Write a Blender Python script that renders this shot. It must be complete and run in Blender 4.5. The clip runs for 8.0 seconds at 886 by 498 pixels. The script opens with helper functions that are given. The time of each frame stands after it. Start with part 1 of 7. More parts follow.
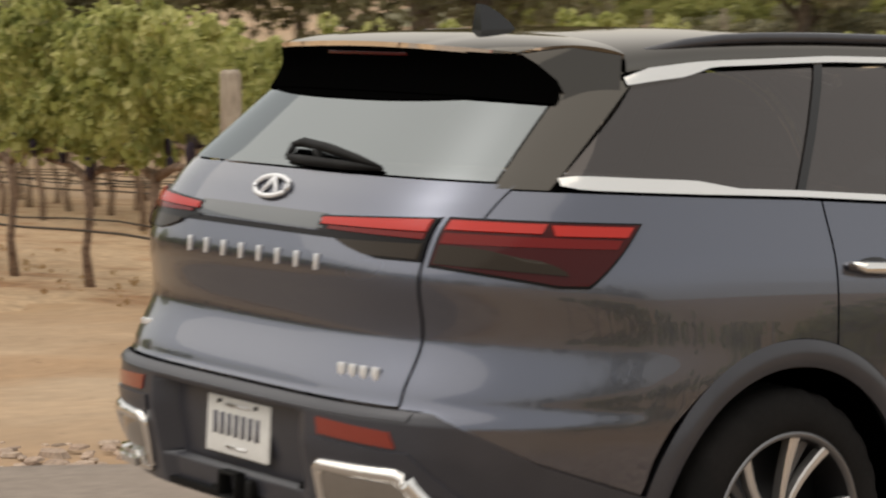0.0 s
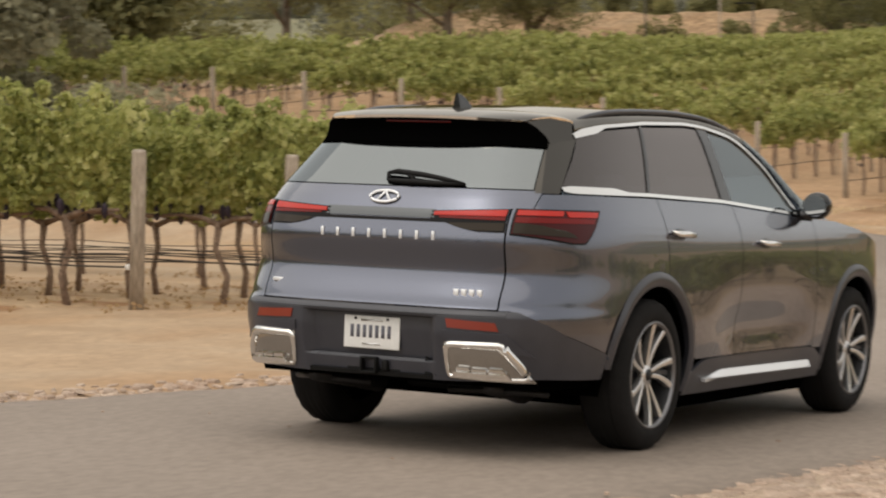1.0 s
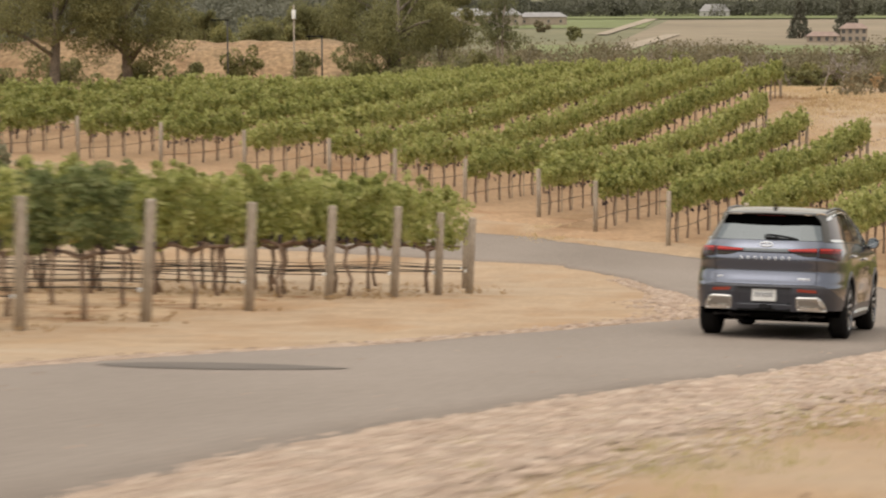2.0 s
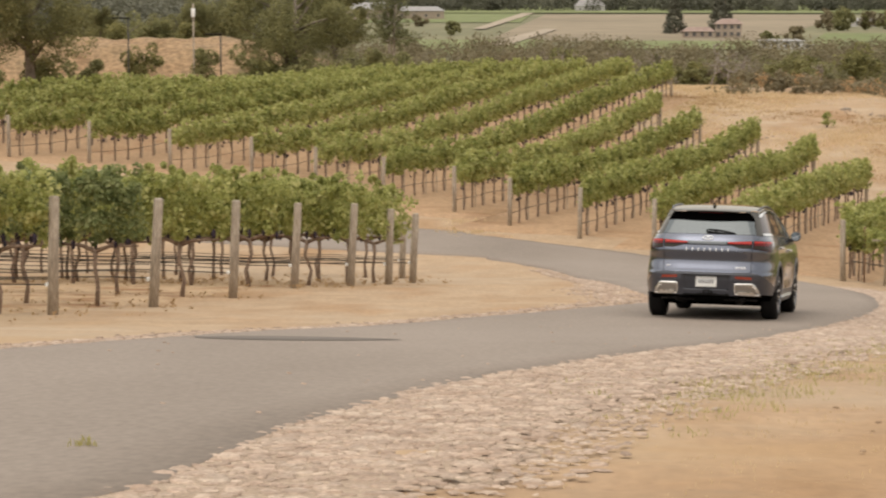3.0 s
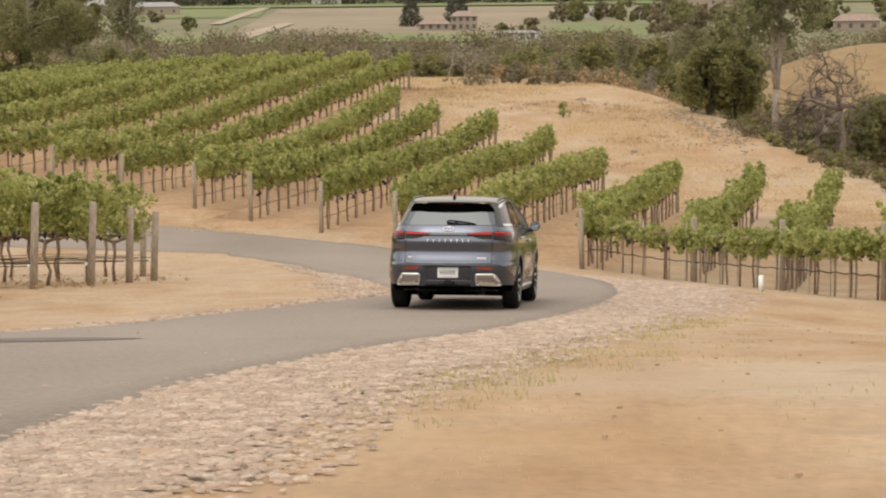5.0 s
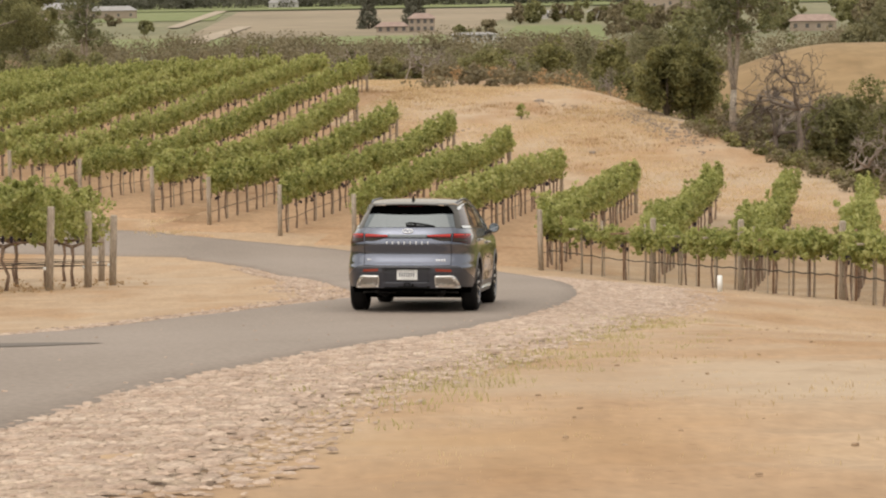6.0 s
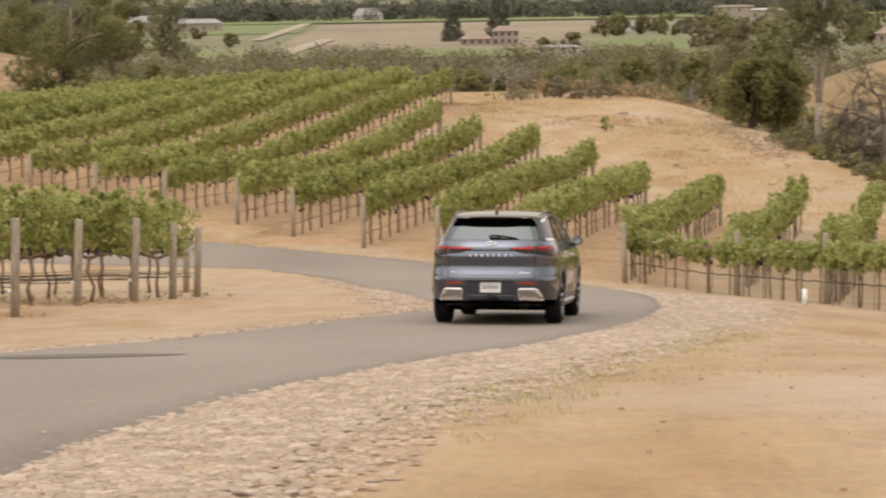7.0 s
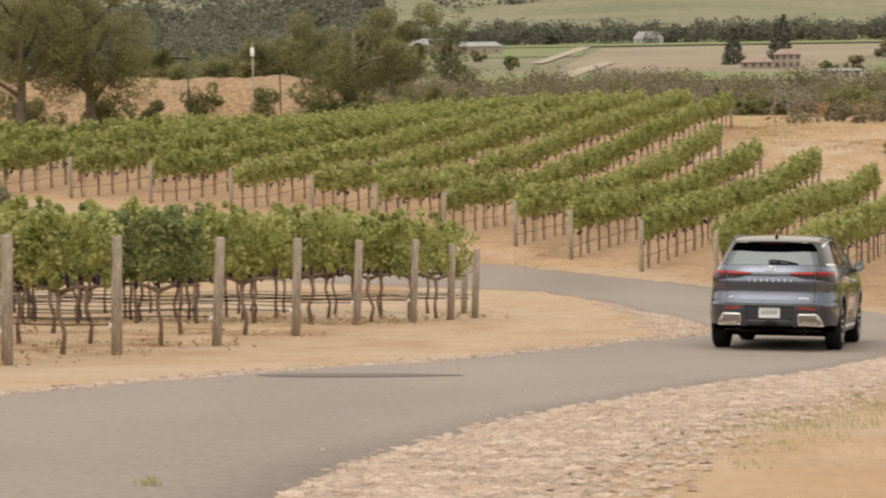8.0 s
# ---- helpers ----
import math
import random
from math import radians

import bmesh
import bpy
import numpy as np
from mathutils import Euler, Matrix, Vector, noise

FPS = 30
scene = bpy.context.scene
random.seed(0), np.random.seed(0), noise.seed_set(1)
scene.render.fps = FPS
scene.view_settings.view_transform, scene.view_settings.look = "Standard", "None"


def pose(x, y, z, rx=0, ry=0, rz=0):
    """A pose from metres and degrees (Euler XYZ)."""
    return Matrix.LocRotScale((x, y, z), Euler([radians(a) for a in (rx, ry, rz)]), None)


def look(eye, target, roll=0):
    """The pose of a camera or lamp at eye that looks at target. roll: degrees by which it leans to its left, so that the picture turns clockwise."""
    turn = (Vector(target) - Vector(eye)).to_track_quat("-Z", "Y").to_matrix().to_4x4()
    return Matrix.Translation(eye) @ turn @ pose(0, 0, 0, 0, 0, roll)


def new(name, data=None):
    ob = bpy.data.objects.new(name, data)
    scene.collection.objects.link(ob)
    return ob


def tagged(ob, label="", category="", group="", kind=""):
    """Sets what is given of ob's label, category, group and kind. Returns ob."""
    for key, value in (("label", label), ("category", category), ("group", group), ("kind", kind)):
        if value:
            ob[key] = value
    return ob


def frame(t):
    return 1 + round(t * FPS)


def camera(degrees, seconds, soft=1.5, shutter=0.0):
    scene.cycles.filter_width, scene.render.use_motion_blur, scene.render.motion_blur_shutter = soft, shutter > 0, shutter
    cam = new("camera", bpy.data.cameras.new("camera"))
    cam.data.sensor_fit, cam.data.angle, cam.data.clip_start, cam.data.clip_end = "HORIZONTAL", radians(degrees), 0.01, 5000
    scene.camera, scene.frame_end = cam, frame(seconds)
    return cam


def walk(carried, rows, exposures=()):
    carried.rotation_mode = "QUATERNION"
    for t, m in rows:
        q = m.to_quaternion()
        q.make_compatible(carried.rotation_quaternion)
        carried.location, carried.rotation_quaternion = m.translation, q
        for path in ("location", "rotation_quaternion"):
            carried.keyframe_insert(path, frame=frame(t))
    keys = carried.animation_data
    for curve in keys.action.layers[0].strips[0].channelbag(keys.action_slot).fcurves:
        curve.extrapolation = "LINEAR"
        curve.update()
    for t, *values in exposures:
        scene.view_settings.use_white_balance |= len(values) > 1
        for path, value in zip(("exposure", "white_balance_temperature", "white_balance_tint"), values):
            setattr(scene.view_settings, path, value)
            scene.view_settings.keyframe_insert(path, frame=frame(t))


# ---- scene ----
# ================= camera and its walk =================
cam = camera(21.0, 8.0, soft=2.1, shutter=0.25)


def aim(t, eye, yaw, pitch, roll):
    """A row of the walk: yaw clockwise from +y, pitch up, roll, in degrees."""
    e = Vector(eye)
    d = Vector((math.sin(radians(yaw)) * math.cos(radians(pitch)),
                math.cos(radians(yaw)) * math.cos(radians(pitch)), math.sin(radians(pitch))))
    return t, look(e, e + d * 10, roll)


TRIPOD = (0.0, 0.0, 0.0)
walk(cam, [
    aim(0.0, (5.944, 31.243, -3.189), -43.719, -6.875, -1.809),
    aim(0.5, (5.754, 28.176, -3.034), -30.271, -6.398, -0.541),
    aim(1.0, (5.499, 24.944, -2.803), -20.73, -6.148, -0.947),
    aim(1.2, (5.453, 23.428, -2.673), -17.782, -6.183, -1.052),
    aim(1.75, (2.9, 12.6, -1.38), -8.6, -6.25, -0.60),
    aim(2.3, TRIPOD, -7.128, -6.190, -0.158),
    aim(2.5, TRIPOD, -6.553, -6.248, -0.080),
    aim(3.0, TRIPOD, -4.454, -6.369, -0.011),
    aim(3.5, TRIPOD, -1.836, -6.462, 0.057),
    aim(4.0, TRIPOD, 0.000, -6.500, 0.000),
    aim(4.5, TRIPOD, 1.013, -6.520, -0.251),
    aim(5.0, TRIPOD, 1.768, -6.541, -0.588),
    aim(5.2, TRIPOD, 2.097, -6.540, -0.696),
    aim(6.5, TRIPOD, 2.805, -6.409, -0.901),
    aim(7.0, TRIPOD, 0.746, -6.171, -0.943),
    aim(7.5, TRIPOD, -3.154, -5.855, -0.908),
    aim(8.0, TRIPOD, -5.928, -5.511, -0.999),
], exposures=((0.0, -0.20), (1.2, -0.12), (2.3, 0.0), (8.0, 0.04)))

# ================= sky and sun: a bright, hazy overcast day =================
SUN_EL, SUN_AZ = 66.0, 215.0          # degrees; azimuth clockwise from +y
world = bpy.data.worlds.new("sky")
scene.world = world
world.use_nodes = True
wn, wl = world.node_tree.nodes, world.node_tree.links
sky = wn.new("ShaderNodeTexSky")
sky.sky_type, sky.sun_disc = "NISHITA", False
sky.sun_elevation, sky.sun_rotation = radians(SUN_EL), radians(SUN_AZ)
sky.air_density, sky.dust_density, sky.ozone_density = 1.0, 4.0, 0.6
veil = wn.new("ShaderNodeHueSaturation")          # thin cloud takes the blue out of the sky
veil.inputs["Saturation"].default_value = 0.3
wl.new(sky.outputs[0], veil.inputs["Color"])
wl.new(veil.outputs[0], wn["Background"].inputs["Color"])
wn["Background"].inputs["Strength"].default_value = 0.08
cloud = wn.new("ShaderNodeBackground")               # an even layer of high cloud
cloud.inputs["Color"].default_value = (0.98, 0.93, 0.84, 1)
cloud.inputs["Strength"].default_value = 0.75
both = wn.new("ShaderNodeAddShader")
wl.new(wn["Background"].outputs[0], both.inputs[0])
wl.new(cloud.outputs[0], both.inputs[1])
wl.new(both.outputs[0], wn["World Output"].inputs["Surface"])
sun = new("sun", bpy.data.lights.new("sun", "SUN"))
sun.data.energy, sun.data.angle, sun.data.color = 1.45, radians(110), (1.0, 0.90, 0.76)
sd = Vector((math.sin(radians(SUN_AZ)) * math.cos(radians(SUN_EL)), math.cos(radians(SUN_AZ)) * math.cos(radians(SUN_EL)), math.sin(radians(SUN_EL))))
sun.matrix_world = look(sd * 50, (0, 0, 0))
# ================= materials =================
def material(name, base, rough=0.6, metal=0.0, spec=0.5, coat=0.0):
    m = bpy.data.materials.new(name)
    m.use_nodes = True
    b = m.node_tree.nodes["Principled BSDF"]
    b.inputs["Base Color"].default_value = (*base, 1)
    b.inputs["Roughness"].default_value = rough
    b.inputs["Metallic"].default_value = metal
    b.inputs["Specular IOR Level"].default_value = spec
    b.inputs["Coat Weight"].default_value = coat
    return m


def varied(name, stops, scale, rough=0.8, fine=(6.0, 0.25), bump=0.3, bump_scale=None, detail=6.0, rand=0.0, coords="Object", stretch=(1, 1, 1), spec=0.3):
    """A ramp of colours over large noise, mottled by finer noise, with relief; rand varies it from piece to piece."""
    m = material(name, stops[0][1], rough, spec=spec)
    nt = m.node_tree
    n, l = nt.nodes, nt.links
    b = n["Principled BSDF"]
    tc = n.new("ShaderNodeTexCoord")
    mp = n.new("ShaderNodeMapping")
    mp.inputs["Scale"].default_value = stretch
    if coords == "World":
        geo = n.new("ShaderNodeNewGeometry")
        l.new(geo.outputs["Position"], mp.inputs["Vector"])
    else:
        l.new(tc.outputs[coords], mp.inputs["Vector"])
    big = n.new("ShaderNodeTexNoise")
    big.inputs["Scale"].default_value, big.inputs["Detail"].default_value = scale, detail
    l.new(mp.outputs[0], big.inputs["Vector"])
    ramp = n.new("ShaderNodeValToRGB")
    while len(ramp.color_ramp.elements) < len(stops):
        ramp.color_ramp.elements.new(0.5)
    for e, (p, c) in zip(ramp.color_ramp.elements, stops):
        e.position, e.color = p, (*c, 1)
    l.new(big.outputs[0], ramp.inputs[0])
    small = n.new("ShaderNodeTexNoise")
    small.inputs["Scale"].default_value, small.inputs["Detail"].default_value = scale * fine[0], 8.0
    l.new(mp.outputs[0], small.inputs["Vector"])
    mr = n.new("ShaderNodeMapRange")
    mr.inputs["From Min"].default_value, mr.inputs["From Max"].default_value = 0.3, 0.7
    mr.inputs["To Min"].default_value, mr.inputs["To Max"].default_value = 1 - fine[1], 1 + fine[1]
    l.new(small.outputs[0], mr.inputs[0])
    hs = n.new("ShaderNodeHueSaturation")
    l.new(ramp.outputs[0], hs.inputs["Color"])
    if rand:
        oi = n.new("ShaderNodeObjectInfo")
        m2 = n.new("ShaderNodeMapRange")
        m2.inputs["To Min"].default_value, m2.inputs["To Max"].default_value = 1 - rand, 1 + rand
        l.new(oi.outputs["Random"], m2.inputs[0])
        mul = n.new("ShaderNodeMath")
        mul.operation = "MULTIPLY"
        l.new(mr.outputs[0], mul.inputs[0])
        l.new(m2.outputs[0], mul.inputs[1])
        l.new(mul.outputs[0], hs.inputs["Value"])
    else:
        l.new(mr.outputs[0], hs.inputs["Value"])
    l.new(hs.outputs[0], b.inputs["Base Color"])
    if bump:
        bp = n.new("ShaderNodeBump")
        bp.inputs["Strength"].default_value, bp.inputs["Distance"].default_value = bump, (bump_scale or 0.02)
        l.new(small.outputs[0], bp.inputs["Height"])
        l.new(bp.outputs[0], b.inputs["Normal"])
    return m


def leafy(name, dark, mid, light, scale=2.0, trans=0.35, rough=0.6, island=0.3, rand=0.0):
    """Leaves: each leaf takes its own tone, clumps drift in colour, light comes through."""
    m = material(name, mid, rough, spec=0.25)
    n, l = m.node_tree.nodes, m.node_tree.links
    b = n["Principled BSDF"]
    geo = n.new("ShaderNodeNewGeometry")
    noi = n.new("ShaderNodeTexNoise")
    noi.inputs["Scale"].default_value = scale
    l.new(geo.outputs["Position"], noi.inputs["Vector"])
    mix = n.new("ShaderNodeMath")
    mix.operation = "MULTIPLY_ADD"
    l.new(geo.outputs["Random Per Island"], mix.inputs[0])
    mix.inputs[1].default_value = island
    sub = n.new("ShaderNodeMath")
    sub.operation = "SUBTRACT"
    l.new(noi.outputs[0], sub.inputs[0])
    sub.inputs[1].default_value = island / 2
    l.new(sub.outputs[0], mix.inputs[2])
    if rand:
        oi = n.new("ShaderNodeObjectInfo")
        ad = n.new("ShaderNodeMath")
        ad.operation = "MULTIPLY_ADD"
        l.new(oi.outputs["Random"], ad.inputs[0])
        ad.inputs[1].default_value = rand
        l.new(mix.outputs[0], ad.inputs[2])
        sb = n.new("ShaderNodeMath")
        sb.operation = "SUBTRACT"
        l.new(ad.outputs[0], sb.inputs[0])
        sb.inputs[1].default_value = rand / 2
        mix = sb
    ramp = n.new("ShaderNodeValToRGB")
    ramp.color_ramp.elements.new(0.5)
    for e, (p, c) in zip(ramp.color_ramp.elements, ((0.25, dark), (0.5, mid), (0.78, light))):
        e.position, e.color = p, (*c, 1)
    l.new(mix.outputs[0], ramp.inputs[0])
    l.new(ramp.outputs[0], b.inputs["Base Color"])
    tr = n.new("ShaderNodeBsdfTranslucent")
    l.new(ramp.outputs[0], tr.inputs["Color"])
    ms = n.new("ShaderNodeMixShader")
    ms.inputs[0].default_value = trans
    l.new(b.outputs[0], ms.inputs[1])
    l.new(tr.outputs[0], ms.inputs[2])
    l.new(ms.outputs[0], n["Material Output"].inputs["Surface"])
    return m


def dry_ground():
    """Pale dust, orange bare patches and straw, with small dark crumbs."""
    m = varied("dry_ground", [(0.30, (0.300, 0.180, 0.090)), (0.42, (0.355, 0.232, 0.134)), (0.53, (0.385, 0.275, 0.176)), (0.64, (0.375, 0.262, 0.163)), (0.78, (0.325, 0.205, 0.113))], 0.42, 0.95, (30, 0.12), 0.25, 0.03, coords="World", detail=5.0, stretch=(1, 0.42, 1))
    n, l = m.node_tree.nodes, m.node_tree.links
    geo = next(q for q in n if q.type == "NEW_GEOMETRY")
    hs = next(q for q in n if q.type == "HUE_SAT")
    streak = n.new("ShaderNodeTexNoise")
    mp = next(q for q in n if q.type == "MAPPING")
    streak.inputs["Scale"].default_value, streak.inputs["Detail"].default_value, streak.inputs["Roughness"].default_value = 1.6, 10.0, 0.7
    l.new(mp.outputs[0], streak.inputs["Vector"])
    r1 = n.new("ShaderNodeMapRange")
    for k, v in (("From Min", 0.35), ("From Max", 0.65), ("To Min", 0.90), ("To Max", 1.09)):
        r1.inputs[k].default_value = v
    l.new(streak.outputs[0], r1.inputs[0])
    crumb = n.new("ShaderNodeTexVoronoi")
    crumb.inputs["Scale"].default_value = 5.0
    l.new(geo.outputs["Position"], crumb.inputs["Vector"])
    r2 = n.new("ShaderNodeMapRange")
    for k, v in (("From Min", 0.04), ("From Max", 0.16), ("To Min", 0.72), ("To Max", 1.0)):
        r2.inputs[k].default_value = v
    l.new(crumb.outputs["Distance"], r2.inputs[0])
    mul = n.new("ShaderNodeMath")
    mul.operation = "MULTIPLY"
    l.new(r1.outputs[0], mul.inputs[0])
    l.new(r2.outputs[0], mul.inputs[1])
    old = hs.inputs["Value"].links[0].from_socket
    mu2 = n.new("ShaderNodeMath")
    mu2.operation = "MULTIPLY"
    l.new(old, mu2.inputs[0])
    l.new(mul.outputs[0], mu2.inputs[1])
    l.new(mu2.outputs[0], hs.inputs["Value"])
    # patches of golden dead grass and of greyer, trodden dust
    col = hs.outputs[0]
    for tone, scale, lo, hi, most, seed in (((0.365, 0.235, 0.120), 0.16, 0.50, 0.66, 0.65, 0.0), ((0.40, 0.315, 0.225), 0.11, 0.52, 0.68, 0.7, 37.0), ((0.27, 0.195, 0.125), 0.9, 0.60, 0.72, 0.55, 71.0), ((0.285, 0.19, 0.112), 0.55, 0.52, 0.66, 0.4, 113.0), ((0.43, 0.335, 0.235), 0.45, 0.55, 0.68, 0.55, 151.0)):
        pm = n.new("ShaderNodeMapping")
        pm.inputs["Location"].default_value = (seed, seed * 0.3, 0)
        pm.inputs["Scale"].default_value = (0.5 if seed > 100 else 0.7, 1.0, 1.0)
        l.new(geo.outputs["Position"], pm.inputs["Vector"])
        pn = n.new("ShaderNodeTexNoise")
        pn.inputs["Scale"].default_value, pn.inputs["Detail"].default_value, pn.inputs["Roughness"].default_value = scale, 7.0, 0.62
        l.new(pm.outputs[0], pn.inputs["Vector"])
        pr = n.new("ShaderNodeMapRange")
        for k, v in (("From Min", lo), ("From Max", hi), ("To Min", 0.0), ("To Max", most)):
            pr.inputs[k].default_value = v
        l.new(pn.outputs[0], pr.inputs[0])
        mx = n.new("ShaderNodeMix")
        mx.data_type = "RGBA"
        l.new(pr.outputs[0], mx.inputs["Factor"])
        l.new(col, mx.inputs["A"])
        mx.inputs["B"].default_value = (*tone, 1)
        col = mx.outputs["Result"]
    l.new(col, n["Principled BSDF"].inputs["Base Color"])
    return m


M_DIRT = dry_ground()
M_ROAD = varied("asphalt", [(0.3, (0.208, 0.169, 0.138)), (0.5, (0.243, 0.199, 0.164)), (0.7, (0.268, 0.220, 0.183))], 0.28, 0.85, (70, 0.13), 0.25, 0.005, coords="World", detail=8.0, stretch=(1, 0.45, 1))
M_POST = varied("weathered_wood", [(0.3, (0.26, 0.21, 0.16)), (0.7, (0.42, 0.36, 0.29))], 3.0, 0.9, (5, 0.3), 0.5, 0.006, stretch=(4, 4, 0.6))
M_VINEWOOD = varied("vine_bark", [(0.3, (0.15, 0.10, 0.072)), (0.7, (0.27, 0.195, 0.145))], 8.0, 0.95, (4, 0.3), 0.6, 0.01)
M_TREEWOOD = varied("tree_bark", [(0.3, (0.10, 0.08, 0.06)), (0.7, (0.22, 0.18, 0.14))], 1.5, 0.95, (5, 0.3), 0.6, 0.05)
M_VINE = leafy("vine_leaves", (0.215, 0.238, 0.074), (0.405, 0.418, 0.140), (0.59, 0.572, 0.265), 3.2, 0.6, rand=0.09, island=0.36)
M_VINE_DARK = leafy("dark_vine_leaves", (0.12, 0.15, 0.055), (0.225, 0.255, 0.10), (0.36, 0.38, 0.18), 3.2, 0.5, island=0.36)
M_OAK = leafy("oak_leaves", (0.130, 0.127, 0.053), (0.228, 0.218, 0.094), (0.35, 0.328, 0.15), 0.9, 0.55)
M_BUSH = leafy("brush_leaves", (0.118, 0.098, 0.056), (0.195, 0.160, 0.091), (0.275, 0.226, 0.133), 0.22, 0.4, island=0.2)
M_GREY_TREE = leafy("olive_leaves", (0.13, 0.122, 0.062), (0.22, 0.202, 0.106), (0.32, 0.29, 0.16), 0.35, 0.5, island=0.12)
M_OLIVE = leafy("silver_leaves", (0.19, 0.18, 0.11), (0.30, 0.285, 0.18), (0.42, 0.395, 0.26), 0.7, 0.5)
M_GRAPE = varied("grapes", [(0.3, (0.020, 0.014, 0.026)), (0.7, (0.045, 0.030, 0.045))], 20.0, 0.6, (4, 0.3), 0.8, 0.02)
M_HOSE = varied("drip_hose", [(0.3, (0.03, 0.025, 0.02)), (0.7, (0.06, 0.048, 0.038))], 2.0, 0.7, (6, 0.2), 0.0)

M_GRAVEL = varied("pale_gravel", [(0.3, (0.33, 0.245, 0.178)), (0.7, (0.42, 0.325, 0.24))], 3.0, 0.95, (14, 0.3), 0.7, 0.02, coords="World")
M_DARK_PATCH = varied("dark_road_patch", [(0.3, (0.120, 0.099, 0.082)), (0.7, (0.155, 0.129, 0.107))], 2.0, 0.8, (20, 0.1), 0.2, 0.004, coords="World")
M_TUFT = leafy("grass_blades", (0.33, 0.30, 0.11), (0.46, 0.41, 0.18), (0.56, 0.48, 0.26), 1.0, 0.45)
M_STRAW = leafy("straw_blades", (0.42, 0.30, 0.16), (0.52, 0.39, 0.22), (0.60, 0.47, 0.28), 1.0, 0.5)
M_DRY_GRASS = leafy("dead_grass_blades", (0.54, 0.40, 0.225), (0.64, 0.49, 0.295), (0.72, 0.575, 0.37), 0.35, 0.5, island=0.12)
M_FIELD_GREEN = varied("green_field", [(0.3, (0.145, 0.165, 0.062)), (0.7, (0.19, 0.205, 0.085))], 0.02, 0.95, (12, 0.2), 0.0, coords="World")
M_FIELD_TAN = varied("harvested_field", [(0.3, (0.205, 0.165, 0.108)), (0.7, (0.265, 0.21, 0.142))], 0.008, 0.95, (12, 0.15), 0.0, coords="World")
M_FIELD_OLIVE = varied("pasture", [(0.3, (0.145, 0.14, 0.075)), (0.7, (0.205, 0.185, 0.105))], 0.01, 0.95, (12, 0.2), 0.0, coords="World")
M_TRACK = varied("dirt_track", [(0.3, (0.30, 0.245, 0.18)), (0.7, (0.36, 0.295, 0.22))], 0.05, 0.95, (10, 0.1), 0.0, coords="World")
# distance haze is put into this colour: leaves greyed and lightened
M_WOODS = leafy("hazy_wood_leaves", (0.085, 0.085, 0.060), (0.135, 0.132, 0.094), (0.19, 0.182, 0.13), 0.02, 0.3, island=0.15)
M_WALL_PALE = varied("pale_render", [(0.3, (0.28, 0.22, 0.17)), (0.7, (0.34, 0.28, 0.22))], 0.3, 0.9, (8, 0.1), 0.0)
M_WALL_WHITE = varied("white_boards", [(0.3, (0.42, 0.40, 0.37)), (0.7, (0.50, 0.48, 0.45))], 0.3, 0.8, (8, 0.06), 0.0)
M_ROOF_TILE = varied("brown_roof", [(0.3, (0.24, 0.17, 0.14)), (0.7, (0.31, 0.23, 0.19))], 0.5, 0.9, (8, 0.15), 0.0)
M_ROOF_METAL = varied("pale_metal_roof", [(0.3, (0.25, 0.235, 0.225)), (0.7, (0.31, 0.295, 0.285))], 0.5, 0.6, (8, 0.06), 0.0)
M_PANE = material("dark_pane", (0.10, 0.095, 0.09), 0.2)
M_WHITE_TUBE = material("white_plastic", (0.75, 0.75, 0.73), 0.5)
M_DEADWOOD = varied("dead_wood", [(0.3, (0.10, 0.08, 0.066)), (0.7, (0.19, 0.155, 0.125))], 1.5, 0.95, (5, 0.3), 0.4, 0.03)
M_GREY_TWIG = varied("grey_twigs", [(0.3, (0.20, 0.165, 0.135)), (0.7, (0.33, 0.275, 0.23))], 1.5, 0.95, (5, 0.25), 0.3, 0.02)
M_LAUREL = leafy("dense_laurel_leaves", (0.10, 0.098, 0.036), (0.215, 0.203, 0.077), (0.37, 0.34, 0.14), 1.1, 0.5, island=0.35)
M_GUM = leafy("thin_crown_leaves", (0.105, 0.112, 0.055), (0.20, 0.205, 0.10), (0.31, 0.305, 0.155), 1.0, 0.5)
M_PALE_BARK = varied("pale_bark", [(0.3, (0.22, 0.18, 0.14)), (0.7, (0.38, 0.33, 0.27))], 1.2, 0.95, (5, 0.3), 0.4, 0.03)

M_STONE_PINK = varied("dusty_stone", [(0.3, (0.29, 0.205, 0.15)), (0.5, (0.385, 0.29, 0.222)), (0.7, (0.44, 0.35, 0.275))], 4.0, 0.95, (10, 0.25), 0.5, 0.012, rand=0.17, coords="World")

M_BANK = varied("orange_earth", [(0.3, (0.20, 0.120, 0.062)), (0.5, (0.31, 0.205, 0.115)), (0.7, (0.24, 0.165, 0.092))], 0.35, 0.95, (7, 0.35), 0.6, 0.3, coords="World")
M_CLOD = varied("dusty_clod", [(0.3, (0.26, 0.175, 0.105)), (0.7, (0.35, 0.25, 0.165))], 4.0, 0.95, (8, 0.2), 0.4, 0.01, coords="World")
M_STAKE = varied("brown_stake", [(0.3, (0.20, 0.12, 0.075)), (0.7, (0.28, 0.18, 0.12))], 5.0, 0.9, (6, 0.2), 0.3, 0.004)
M_GOLD = varied("golden_grass", [(0.3, (0.205, 0.135, 0.066)), (0.5, (0.265, 0.182, 0.095)), (0.7, (0.23, 0.152, 0.076))], 0.12, 0.95, (6, 0.12), 0.0, coords="World")
M_RUBBLE = varied("grey_rubble", [(0.3, (0.19, 0.15, 0.118)), (0.7, (0.32, 0.255, 0.20))], 3.0, 0.95, (8, 0.2), 0.4, 0.02, coords="World")
